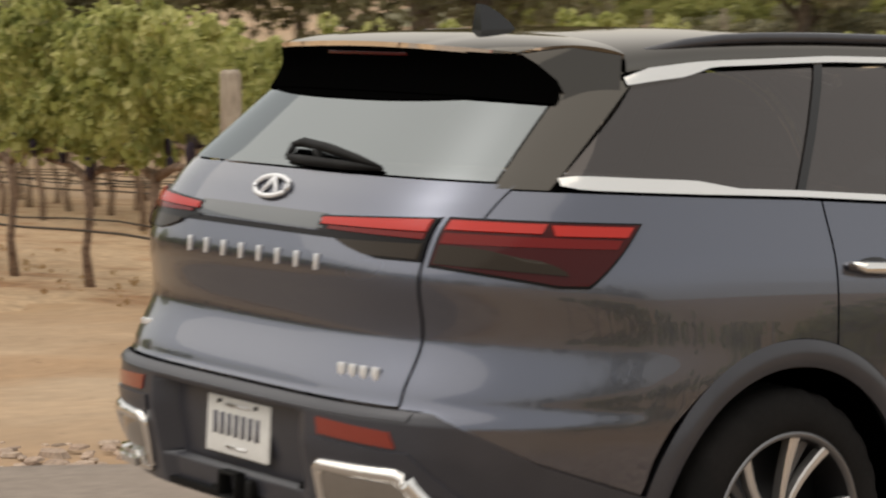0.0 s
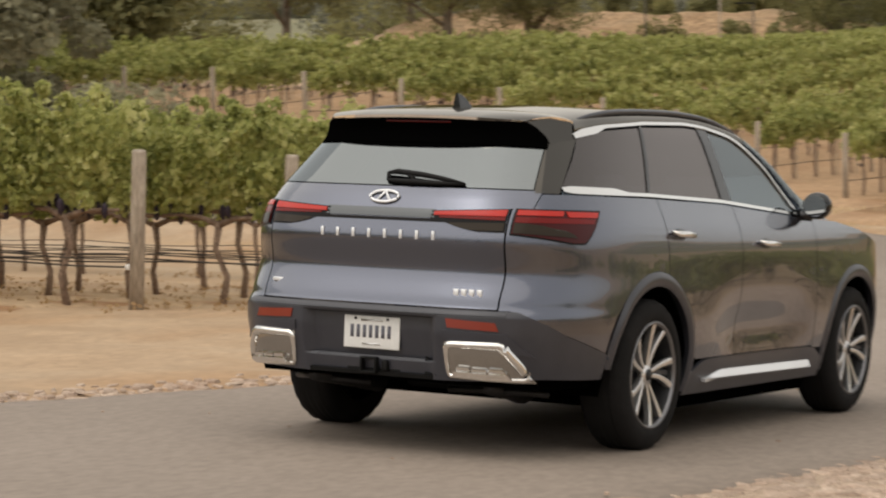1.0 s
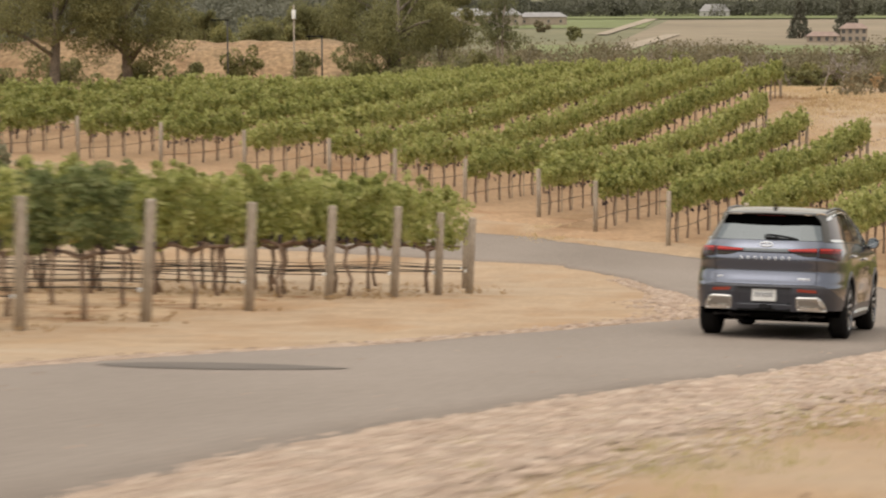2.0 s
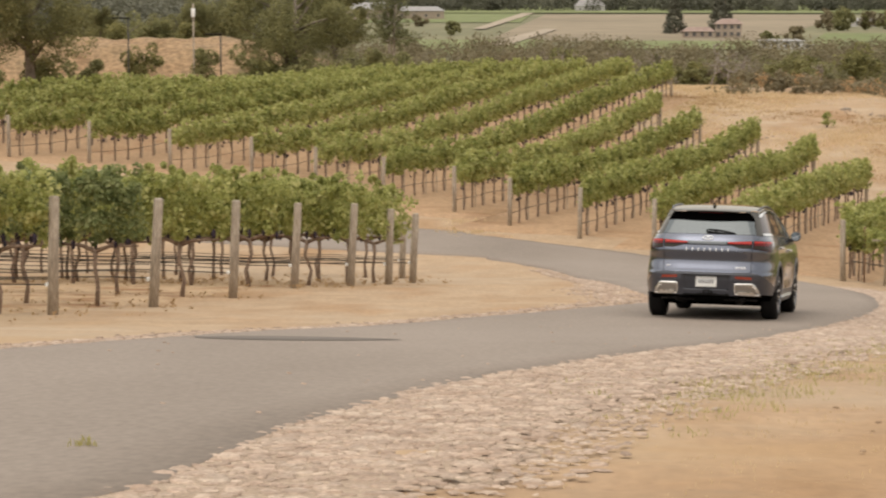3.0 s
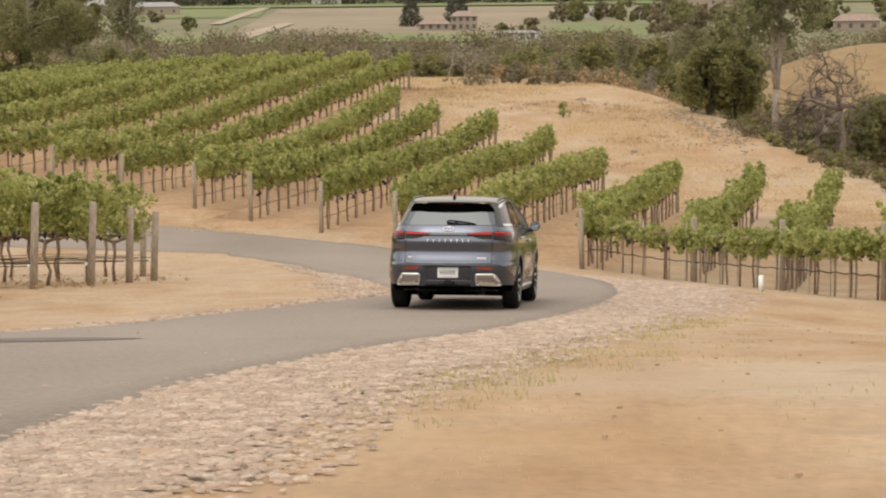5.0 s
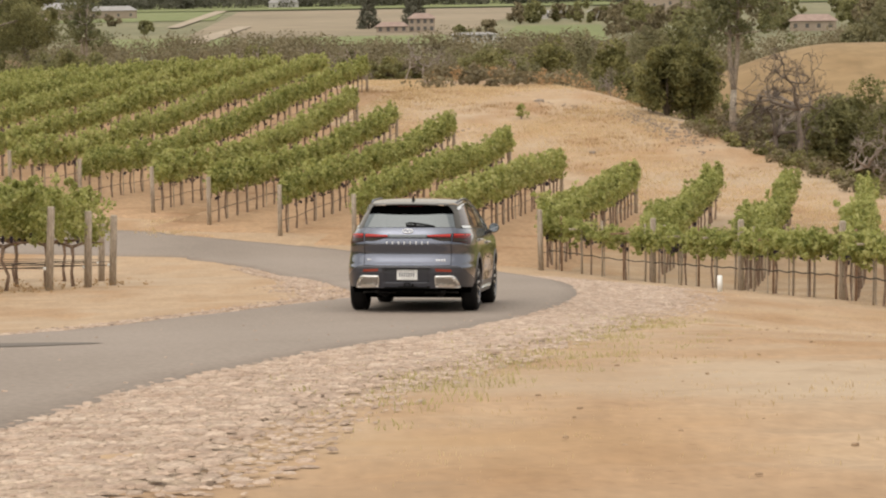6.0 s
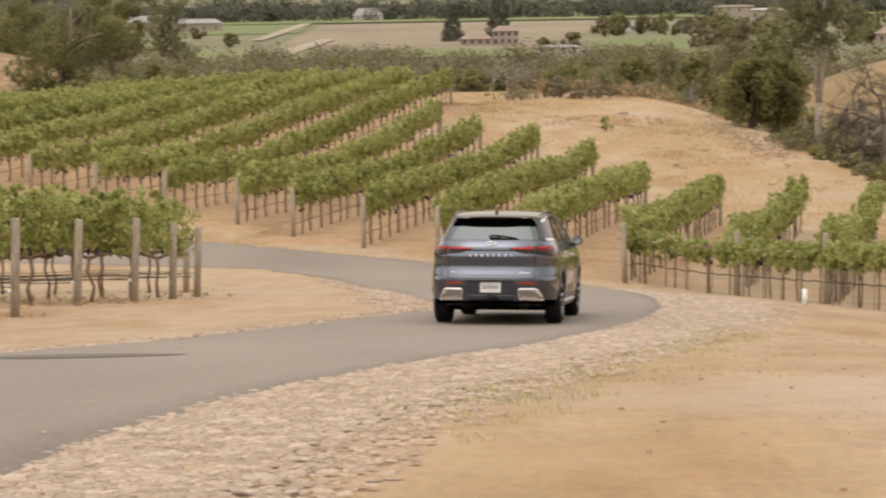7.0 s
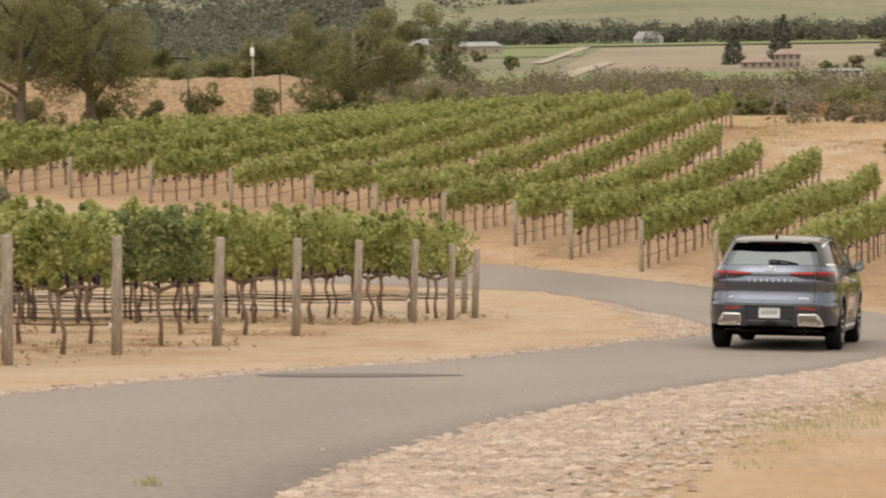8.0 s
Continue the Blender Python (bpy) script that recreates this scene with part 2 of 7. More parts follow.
M_WEED = leafy("dry_weed_stalks", (0.32, 0.20, 0.10), (0.42, 0.28, 0.145), (0.50, 0.36, 0.205), 0.4, 0.45)
M_SOIL = varied("vineyard_soil", [(0.3, (0.30, 0.175, 0.092)), (0.5, (0.385, 0.25, 0.145)), (0.7, (0.345, 0.215, 0.118))], 0.5, 0.95, (12, 0.22), 0.4, 0.03, coords="World")
M_SOIL_PALE = varied("dusty_vineyard_soil", [(0.34, (0.27, 0.145, 0.070)), (0.48, (0.40, 0.275, 0.165)), (0.6, (0.43, 0.305, 0.19)), (0.72, (0.33, 0.19, 0.098))], 0.9, 0.95, (9, 0.25), 0.4, 0.03, coords="World")
M_DARK_STEEL = varied("dark_steel", [(0.3, (0.05, 0.045, 0.04)), (0.7, (0.08, 0.07, 0.06))], 3.0, 0.6, (6, 0.2), 0.0)
M_DARK_STONE = varied("dark_stone", [(0.3, (0.13, 0.09, 0.065)), (0.7, (0.24, 0.175, 0.13))], 4.0, 0.95, (8, 0.25), 0.5, 0.01, coords="World")
# ================= building tools =================
def link_bm(name, bm, mat, smooth=True):
    me = bpy.data.meshes.new(name)
    bm.to_mesh(me)
    bm.free()
    for m in (mat if isinstance(mat, (list, tuple)) else [mat]):
        me.materials.append(m)
    if smooth:
        me.polygons.foreach_set("use_smooth", [True] * len(me.polygons))
    return new(name, me)


def part(name, bm, mat, parent, label="", smooth=True):
    """One mesh of its own under a thing or a part, built in the thing's own frame."""
    ob = link_bm(name, bm, mat, smooth)
    ob.parent = parent
    if label:
        ob["label"] = label
    return ob


def from_data(name, verts, faces, mat, smooth=False):
    me = bpy.data.meshes.new(name)
    me.from_pydata([tuple(v) for v in verts], [], faces)
    for m in (mat if isinstance(mat, (list, tuple)) else [mat]):
        me.materials.append(m)
    if smooth:
        me.polygons.foreach_set("use_smooth", [True] * len(me.polygons))
    me.update()
    return me


def empty(name, m=None):
    ob = new(name)
    if m is not None:
        ob.matrix_world = m
    return ob


def box(bm, x0, y0, z0, x1, y1, z1, bevel=0.0, m=None):
    r = bmesh.ops.create_cube(bm, size=1.0)
    vs = r["verts"]
    bmesh.ops.scale(bm, vec=(x1 - x0, y1 - y0, z1 - z0), verts=vs)
    bmesh.ops.translate(bm, vec=((x0 + x1) / 2, (y0 + y1) / 2, (z0 + z1) / 2), verts=vs)
    if bevel:
        es = list({e for v in vs for e in v.link_edges})
        r = bmesh.ops.bevel(bm, geom=es, offset=bevel, segments=2, affect="EDGES", profile=0.5)
        vs = list({v for f in r["faces"] for v in f.verts} | {v for v in vs if v.is_valid})
    if m is not None:
        bmesh.ops.transform(bm, matrix=m, verts=vs)
    return vs


def tube(bm, pts, radii, sides=8, cap=True):
    """A tapered tube along a line of points."""
    rings = []
    n = len(pts)
    pts = [Vector(p) for p in pts]
    for i, p in enumerate(pts):
        d = (pts[min(i + 1, n - 1)] - pts[max(i - 1, 0)]).normalized()
        a = d.orthogonal().normalized() if abs(d.z) < 0.9 else Vector((1, 0, 0)).cross(d).normalized()
        if abs(d.z) >= 0.9:
            a = Vector((1, 0, 0)) - d * d.x
            a.normalize()
        b = d.cross(a)
        r = radii[i] if isinstance(radii, (list, tuple)) else radii
        rings.append([bm.verts.new(p + (a * math.cos(2 * math.pi * k / sides) + b * math.sin(2 * math.pi * k / sides)) * r) for k in range(sides)])
    for q, s in zip(rings, rings[1:]):
        for k in range(sides):
            bm.faces.new((q[k], q[(k + 1) % sides], s[(k + 1) % sides], s[k]))
    if cap:
        bm.faces.new(rings[0][::-1])
        bm.faces.new(rings[-1])


def leaf_cloud(rng, centres, radius, count, size, far=False):
    """Arrays of folded leaves strewn about the centres: verts and faces."""
    c = np.asarray(centres, float)
    k = rng.integers(0, len(c), count)
    off = rng.normal(size=(count, 3))
    off /= np.linalg.norm(off, axis=1)[:, None]
    rad = np.asarray(radius, float)
    rad = rad[k] if rad.ndim else np.full(count, float(rad))
    p = c[k] + off * (rad * rng.uniform(0.45, 1.0, count) ** 0.5)[:, None]
    nrm = off * 0.7 + rng.normal(size=(count, 3)) * 0.6 + np.array([0, 0, 0.5])
    nrm /= np.linalg.norm(nrm, axis=1)[:, None]
    a = np.cross(nrm, rng.normal(size=(count, 3)))
    a /= np.linalg.norm(a, axis=1)[:, None]
    b = np.cross(nrm, a)
    s = size * rng.uniform(0.6, 1.25, count)[:, None]
    if far:
        s = s * 1.25
        v = np.stack([p - a * s * 0.5 - b * s * 0.3, p + a * s * 0.5 - b * s * 0.3 + nrm * s * 0.1, p + b * s * 0.5], 1).reshape(-1, 3)
        return v, [(3 * i, 3 * i + 1, 3 * i + 2) for i in range(count)]
    v = np.stack([p - a * s * 0.5, p - b * s * 0.42 + nrm * s * 0.14, p + a * s * 0.55, p + b * s * 0.42 + nrm * s * 0.14], 1).reshape(-1, 3)
    f = [(4 * i, 4 * i + 1, 4 * i + 2, 4 * i + 3) for i in range(count)]
    return v, f
# ================= the lie of the land =================
PROFILE_Y = [-3000, -60, -20, 0, 10.8, 22, 33.5, 36.475, 40.5, 48, 55, 62, 70, 85, 96, 107, 116, 133, 150, 170, 215, 300, 420, 3500]
PROFILE_Z = [2.0, 1.5, 0.6, -0.95, -2.15, -3.42, -4.863, -5.145, -5.527, -6.2, -6.95, -7.7, -8.2, -8.3, -8.5, -7.9, -7.1, -6.3, -6.4, -8.0, -13.0, -16.5, -17.0, -17.0]
_fy = np.arange(-80, 460, 1.0)
_fz = np.convolve(np.pad(np.interp(_fy, PROFILE_Y, PROFILE_Z), 1, mode="edge"), np.ones(3) / 3, "valid")


TERRACE_Y, TERRACE_X = [60, 86, 98, 106, 113, 128, 150], [21.6, 21.4, 20.3, 18.7, 16.8, 14.0, 11.0]


def smooth(a, b, v):
    t = np.clip((v - a) / (b - a), 0, 1)
    return t * t * (3 - 2 * t)


def land(x, y):
    """Height of the ground, eye level being zero."""
    x, y = np.asarray(x, float), np.asarray(y, float)
    z = np.interp(y, _fy, _fz)
    z = z + smooth(0, 30, -x) * (1.8 * smooth(62, 92, y) - 3.0 * smooth(100, 138, y)) * (1 - smooth(175, 260, y))
    z = z - 0.08 * np.clip(x - 4, 0, 7) * smooth(5, 35, y) * (1 - smooth(95, 120, y)) * (1 - smooth(14, 30, x))
    z = z + 0.10 * np.clip(x - 13 - 0.12 * np.clip(y, 0, 60), 0, 40) * (1 - smooth(38, 70, y)) + 9 * smooth(25, 90, -y)
    bank = np.exp(-(((x + 46) / 27) ** 4 + ((y - 208) / 20) ** 6))
    z = z + bank * (7.5 + 0.35 * np.sin(x * 0.21 + 1.0) + 0.15 * np.sin(x * 1.1 + y * 0.8) + 0.15 * np.sin(x * 0.71 - y * 1.3))
    edge = np.interp(y, TERRACE_Y, TERRACE_X)
    z = z - 6.5 * smooth(0, 16, x - edge) * smooth(55, 85, y) * (1 - smooth(190, 300, y))
    z = z + 12.0 * smooth(10, 46, x) * (1 - smooth(75, 130, x)) * np.exp(-((y - 212) / 24) ** 2)
    z = z - 0.0214 * np.clip(x - 1.545, -1.3, 1.3) * np.exp(-((y - 37.8) / 5) ** 4)
    far = np.clip(y - 1400, 0, None)
    z = z + far * 0.012 + np.clip(y - 1900, 0, None) * 0.045 + 14 * smooth(1500, 2300, y) * np.sin(x * 0.0045 + 1.3)
    return z


def lz(x, y):
    return float(land(x, y))


RIGHT_EDGE = [(-5.0, -8.0), (-3.0, 2.0), (-1.9, 8.6), (-1.7, 12.5), (-1.05, 17.0), (0.12, 21.6), (1.22, 25.8), (2.5, 33.0), (3.15, 36.0), (3.74, 38.3), (4.35, 41.7), (4.66, 44.5), (4.86, 48.5), (4.92, 55.0), (4.6, 60.5), (4.0, 63.8), (2.4, 69.2), (0.5, 72.0), (-1.3, 73.9), (-3.1, 75.6), (-5.0, 77.2), (-7.2, 78.4), (-20.0, 80.0), (-60.0, 78.0)]
LEFT_EDGE = [(-14.0, -10.0), (-10.5, 3.0), (-8.0, 11.0), (-7.0, 15.5), (-5.85, 19.4), (-5.1, 23.0), (-4.5, 28.0), (-3.75, 31.2), (-3.0, 33.6), (-2.33, 35.4), (-1.55, 37.05), (-0.7, 39.3), (0.2, 41.4), (0.66, 42.8), (0.42, 45.4), (0.1, 48.5), (-0.4, 55.0), (-1.1, 60.8), (-1.95, 65.0), (-2.9, 67.9), (-4.0, 70.0), (-6.0, 71.3), (-20.0, 73.0), (-60.0, 71.5)]


def spline(pts, n):
    """Points evenly along a smooth line through pts."""
    p = np.array(pts, float)
    seg = np.r_[0, np.cumsum(np.linalg.norm(np.diff(p, axis=0), axis=1))]
    out = []
    for s in np.linspace(0, seg[-1], n):
        i = min(max(np.searchsorted(seg, s) - 1, 0), len(p) - 2)
        t = (s - seg[i]) / (seg[i + 1] - seg[i])
        p0, p1, p2, p3 = p[max(i - 1, 0)], p[i], p[i + 1], p[min(i + 2, len(p) - 1)]
        out.append(0.5 * (2 * p1 + (p2 - p0) * t + (2 * p0 - 5 * p1 + 4 * p2 - p3) * t * t + (3 * p1 - p0 - 3 * p2 + p3) * t ** 3))
    return np.array(out)


def make_ground():
    xs = np.r_[-4000, -1500, -700, -400, -250, np.arange(-180, -70, 8), np.arange(-70, -22, 2), np.arange(-22, 20, 0.5), np.arange(20, 60, 2), np.arange(60, 180, 10), 250, 400, 700, 1500, 4000]
    ys = np.r_[-3000, -800, -300, -120, np.arange(-60, 0, 5), np.arange(0, 66, 0.5), np.arange(66, 180, 2), np.arange(180, 300, 2.5), np.arange(300, 480, 20), 600, 900, np.arange(1200, 3200, 100), 4800]
    X, Y = np.meshgrid(xs, ys)
    Z = land(X, Y)
    fine = (X > -30) & (X < 30) & (Y > 0) & (Y < 66)
    rng = np.random.default_rng(3)
    Z = Z + np.where(fine, rng.normal(0, 0.012, Z.shape), 0)
    v = np.stack([X, Y, Z], -1).reshape(-1, 3)
    w = len(xs)
    f = [(j * w + i, j * w + i + 1, (j + 1) * w + i + 1, (j + 1) * w + i) for j in range(len(ys) - 1) for i in range(w - 1)]
    ob = new("ground", from_data("ground", v, f, M_DIRT, True))
    return tagged(ob, "dry tan dirt slope with sparse straw-coloured grass", "ground", kind="structure")


def make_road():
    n, k = 420, 12
    a, b = spline(LEFT_EDGE, n), spline(RIGHT_EDGE, n)
    rng = np.random.default_rng(4)
    v, f = [], []
    for i in range(n):
        for j in range(k + 1):
            u = j / k
            q = a[i] * (1 - u) + b[i] * u
            if j in (0, k):
                q = q + rng.normal(0, 0.03, 2)
            v.append((q[0], q[1], lz(q[0], q[1]) + (0.045 if 0 < j < k else 0.03)))
    # broken edges run down into the soil
    skirt = {}
    for side in (0, k):
        o = len(v)
        for i in range(n):
            p = Vector(v[i * (k + 1) + side])
            away = (p - Vector(v[i * (k + 1) + k // 2]))
            away.z = 0
            p = p + away.normalized() * 0.03
            v.append((p.x, p.y, lz(p.x, p.y) - 0.06))
        skirt[side] = o
    for i in range(n - 1):
        for j in range(k):
            p = i * (k + 1) + j
            f.append((p, p + 1, p + k + 2, p + k + 1))
    for i in range(n - 1):
        a0, a1, b0, b1 = i * (k + 1), (i + 1) * (k + 1), skirt[0] + i, skirt[0] + i + 1
        f.append((b0, a0, a1, b1))
        a0, a1, b0, b1 = i * (k + 1) + k, (i + 1) * (k + 1) + k, skirt[k] + i, skirt[k] + i + 1
        f.append((a0, b0, b1, a1))
    ob = new("road", from_data("road", v, f, M_ROAD, True))
    return tagged(ob, "narrow worn grey asphalt lane curving downhill", "road", kind="structure")


ground = make_ground()
road = make_road()
# ================= vineyard =================
rng = np.random.default_rng(11)
LEFT_POSTS = [(-14.6, 15.6, 1.82), (-13.3, 18.8, 1.80), (-12.2, 22.0, 1.84), (-11.2, 25.2, 1.78), (-10.2, 28.4, 1.82), (-9.30, 31.6, 1.80), (-8.64, 35.15, 1.81), (-7.72, 38.2, 1.80), (-7.16, 42.7, 1.79), (-6.77, 47.9, 1.75), (-5.85, 49.85, 1.77), (-5.20, 51.4, 1.68), (-4.97, 54.7, 1.62), (-5.80, 60.8, 1.63)]
LEFT_DIR = Vector((-math.cos(radians(10)), math.sin(radians(10)), 0))


def lump(bm, c, r, seed):
    """A small lumpy bunch."""
    res = bmesh.ops.create_icosphere(bm, subdivisions=2, radius=1.0)
    for v in res["verts"]:
        k = 1 + 0.28 * noise.noise(v.co * 2.6 + Vector((seed * 3.1, 0, 0)))
        v.co = Vector((v.co.x * r * 0.75, v.co.y * r * 0.75, v.co.z * r * 1.35 - max(0, -v.co.z) * r * 0.3)) * k + Vector(c)


def mesh_of(name, bm, mat, sm=True):
    me = bpy.data.meshes.new(name)
    bm.to_mesh(me)
    bm.free()
    me.materials.append(mat)
    if sm:
        me.polygons.foreach_set("use_smooth", [True] * len(me.polygons))
    return me


def vine_meshes(seed, leaves=None):
    r = np.random.default_rng(seed)
    out = []
    bm = bmesh.new()
    x = r.uniform(-0.09, 0.09)
    tube(bm, [(0, 0, -0.08), (x, 0.02, 0.3), (-x * 0.6, -0.02, 0.6), (0, 0, 0.88)], [0.050, 0.036, 0.034, 0.048], 8)
    out.append(("trunk", mesh_of("trunk", bm, M_VINEWOOD)))
    for sg in (1, -1):
        bm = bmesh.new()
        tube(bm, [(0, 0, 0.85), (sg * 0.25, r.uniform(-0.03, 0.03), 0.93), (sg * 0.75, r.uniform(-0.04, 0.04), 0.95)], [0.04, 0.028, 0.014], 7)
        out.append(("cordon", mesh_of("cordon", bm, M_VINEWOOD)))
    for q in range(6):
        bm = bmesh.new()
        lump(bm, (-0.6 + 0.24 * q + r.uniform(-0.1, 0.1), r.uniform(-0.16, 0.16), r.uniform(0.93, 1.07)), r.uniform(0.035, 0.055), seed * 7 + q)
        out.append(("fruit", mesh_of("fruit", bm, M_GRAPE)))
    cs, rad = [], []
    for q in range(48):
        px = r.uniform(-0.85, 0.85)
        h = r.uniform(1.12, 1.86) + 0.10 * math.sin(px * 5 + seed)
        cs.append((px, r.uniform(-0.24, 0.24), h))
        rad.append(r.uniform(0.13, 0.25))
    for q in range(16):
        cs.append((r.uniform(-0.8, 0.8), r.uniform(-0.3, 0.3), r.uniform(1.75, 2.12)))
        rad.append(r.uniform(0.05, 0.12))
    for q in range(5):
        cs.append((r.uniform(-0.8, 0.8), r.uniform(-0.3, 0.3), r.uniform(0.98, 1.12)))
        rad.append(r.uniform(0.06, 0.11))
    v, f = leaf_cloud(r, cs, rad, 2700, 0.088)
    out.append(("foliage", from_data("foliage", v, f, leaves or M_VINE)))
    return out


VINES = [vine_meshes(s) for s in range(8)] + [vine_meshes(s, M_VINE_DARK) for s in (20, 21)]


def vine(x, y, ang, k, scale=1.0):
    top = empty("grapevine", Matrix.Translation((x, y, lz(x, y))) @ Matrix.Rotation(ang, 4, "Z") @ Matrix.Diagonal((1, 1, scale, 1)))
    for nm, me in VINES[k]:
        ob = new(nm, me)
        ob.parent = top
        if nm == "foliage":
            ob["kind"] = "stuff"
    return tagged(top, "leafy green grapevine with dark grapes on a gnarled trunk", "grapevine", "trellised vines beside the lane")


def post_mesh(h, r):
    bm = bmesh.new()
    tube(bm, [(0, 0, -0.2), (0, 0, h * 0.5), (0, 0, h - 0.03), (0, 0, h)], [r, r * 0.98, r * 0.95, r * 0.8], 12)
    me = bpy.data.meshes.new("wooden_post")
    bm.to_mesh(me)
    bm.free()
    me.materials.append(M_POST)
    me.polygons.foreach_set("use_smooth", [True] * len(me.polygons))
    return me


POST = post_mesh(1.58, 0.077)
TALL_POST = post_mesh(1.80, 0.083)


def post(x, y, lean=0.0, yaw=0.0, scale=1.0, group="row end posts beside the lane", mesh=None):
    ob = new("wooden_post", mesh or POST)
    ob.matrix_world = Matrix.Translation((x, y, lz(x, y))) @ Matrix.Rotation(yaw, 4, "Z") @ Matrix.Rotation(lean, 4, "Y") @ Matrix.Diagonal((1, 1, scale, 1))
    return tagged(ob, "weathered grey round wooden trellis post in dry dirt", "post", group)


def drip_line(a, b, h, name="drip_hose", r=0.011, sag=0.02, mat=None):
    bm = bmesh.new()
    n = 30
    pts = []
    for i in range(n + 1):
        u = i / n
        x, y = a[0] + (b[0] - a[0]) * u, a[1] + (b[1] - a[1]) * u
        pts.append((x, y, lz(x, y) + h + sag * math.sin(u * 40 + a[1])))
    tube(bm, pts, r, 5)
    ob = link_bm(name, bm, mat or M_HOSE)
    return ob


for i, (px, py, ph) in enumerate(LEFT_POSTS):
    post(px, py, radians(rng.uniform(1.5, 4.0)), rng.uniform(-0.3, 0.3), ph / 1.80, mesh=TALL_POST)
    length = 25.0
    end = (px + LEFT_DIR.x * length, py + LEFT_DIR.y * length)
    bm = bmesh.new()
    box(bm, px - 0.10, py - 0.045, lz(px, py) + 0.44, px - 0.045, py + 0.045, lz(px, py) + 0.50, 0.01)
    tagged(link_bm("hose_clamp", bm, M_WHITE_TUBE), "small white plastic hose clamp on a post", "clamp", "hose clamps")
    tagged(drip_line((px, py), end, 0.48), "black drip irrigation hose along a vine row", "irrigation hose", "drip hoses")
    tagged(drip_line((px, py), end, 0.57, r=0.008, sag=0.03), "black drip irrigation hose along a vine row", "irrigation hose", "drip hoses")
    s = 0.95
    while s < length:
        vine(px + LEFT_DIR.x * s + rng.uniform(-0.05, 0.05), py + LEFT_DIR.y * s + rng.uniform(-0.05, 0.05), math.pi - radians(10) + rng.choice([0, math.pi]), 8 + int(s > 2) if i == 7 and s < 3 else int(rng.integers(0, 8)), rng.uniform(1.06, 1.20))
        s += 1.3

ROW_AZ = radians(13.4)
RU = np.array([math.sin(ROW_AZ), math.cos(ROW_AZ)])
RN = np.array([math.cos(ROW_AZ), -math.sin(ROW_AZ)])


def vine_row(a, b, seed, label="long row of green grapevines on thin trunks", leaves=780, tall=0.92, leaf=0.105, girth=0.042):
    """A far row, too many vines to count: trunks, foliage and stakes in one mesh."""
    r = np.random.default_rng(seed)
    a, b = np.array(a, float), np.array(b, float)
    L = np.linalg.norm(b - a)
    d = (b - a) / L
    nrm = np.array([d[1], -d[0]])
    bm = bmesh.new()
    s = 0.4
    while s < L:
        p = a + d * s + nrm * r.uniform(-0.05, 0.05)
        z = lz(*p)
        tube(bm, [(p[0], p[1], z - 0.1), (p[0] + r.uniform(-0.06, 0.06), p[1], z + 0.45), (p[0], p[1], z + 1.05)], [girth, girth * 0.8, girth], 5, False)
        s += 1.25 if leaves > 700 else 1.9
    me = bpy.data.meshes.new("vine_row")
    bm.to_mesh(me)
    bm.free()
    bs = bmesh.new()
    for k in range(int(L / 1.25)):
        p = a + d * (0.55 + 1.25 * k) + nrm * r.uniform(-0.04, 0.04)
        z = lz(*p)
        tube(bs, [(p[0], p[1], z - 0.1), (p[0], p[1], z + 1.25)], girth * 0.5, 5, False)
    stakes = bpy.data.meshes.new("stakes")
    bs.to_mesh(stakes)
    bs.free()
    wv = np.array([v.co[:] for v in me.vertices])
    wf = [tuple(q.vertices) for q in me.polygons]
    n = int(L * 50)
    t = np.linspace(-0.3, L + 0.3, n) + r.normal(0, 0.1, n)
    side = r.normal(0, 0.10, n)
    p = a + d * t[:, None] + nrm * side[:, None]
    swell = 0.08 * np.sin(t * 2 * math.pi / 1.5 + seed) + 0.06 * np.sin(t * 0.9 + seed * 2)
    if leaves < 700:
        keep = np.sin(t * 2 * math.pi / 1.9 + seed) + 0.8 * np.sin(t * 0.83 + seed * 1.7) > -0.75
        p, swell, n = p[keep], swell[keep], int(keep.sum())
    h = land(p[:, 0], p[:, 1]) + (1.03 if leaves > 700 else 0.86) + r.uniform(0, 1, n) ** 0.85 * tall * 0.68 + swell * 0.6
    # upright shoots, each a string of small leaves
    m = int(L * (9 if leaves > 700 else 6))
    ts, rise = r.uniform(0, L, m), r.uniform(0.25, 0.62, m) * tall
    base = a + d * ts[:, None] + nrm * r.normal(0, 0.14, m)[:, None]
    shoots = []
    for k in range(5):
        ps = base + r.normal(0, 0.03, (m, 2)) + d * (0.05 * k * r.normal(0, 1, m))[:, None]
        shoots.append(np.c_[ps, land(ps[:, 0], ps[:, 1]) + (1.0 if leaves > 700 else 0.72) + tall * 0.45 + rise * k / 4 * (1.2 if leaves > 700 else r.uniform(-0.9, 1.0, m))])
    shoots = np.concatenate(shoots)
    v, f = leaf_cloud(r, np.r_[np.c_[p, h], shoots], np.r_[r.uniform(0.07, 0.15, n), np.full(len(shoots), 0.065)], int(L * leaves * 1.1 * (0.105 / leaf) ** 1.5), leaf, True)
    # dark bunches hang under the leaves
    m = int(L * 3)
    tb = r.uniform(0, L, m)
    pb = a + d * tb[:, None] + nrm * r.normal(0, 0.10, m)[:, None]
    vb, fb = leaf_cloud(r, np.c_[pb, land(pb[:, 0], pb[:, 1]) + r.uniform(0.82, 0.98, m)], 0.06, int(L * 16), 0.09)
    sv = np.array([q.co[:] for q in stakes.vertices])
    sf = [tuple(i + len(wv) + len(v) + len(vb) for i in q.vertices) for q in stakes.polygons]
    allv = np.r_[wv, v, vb, sv]
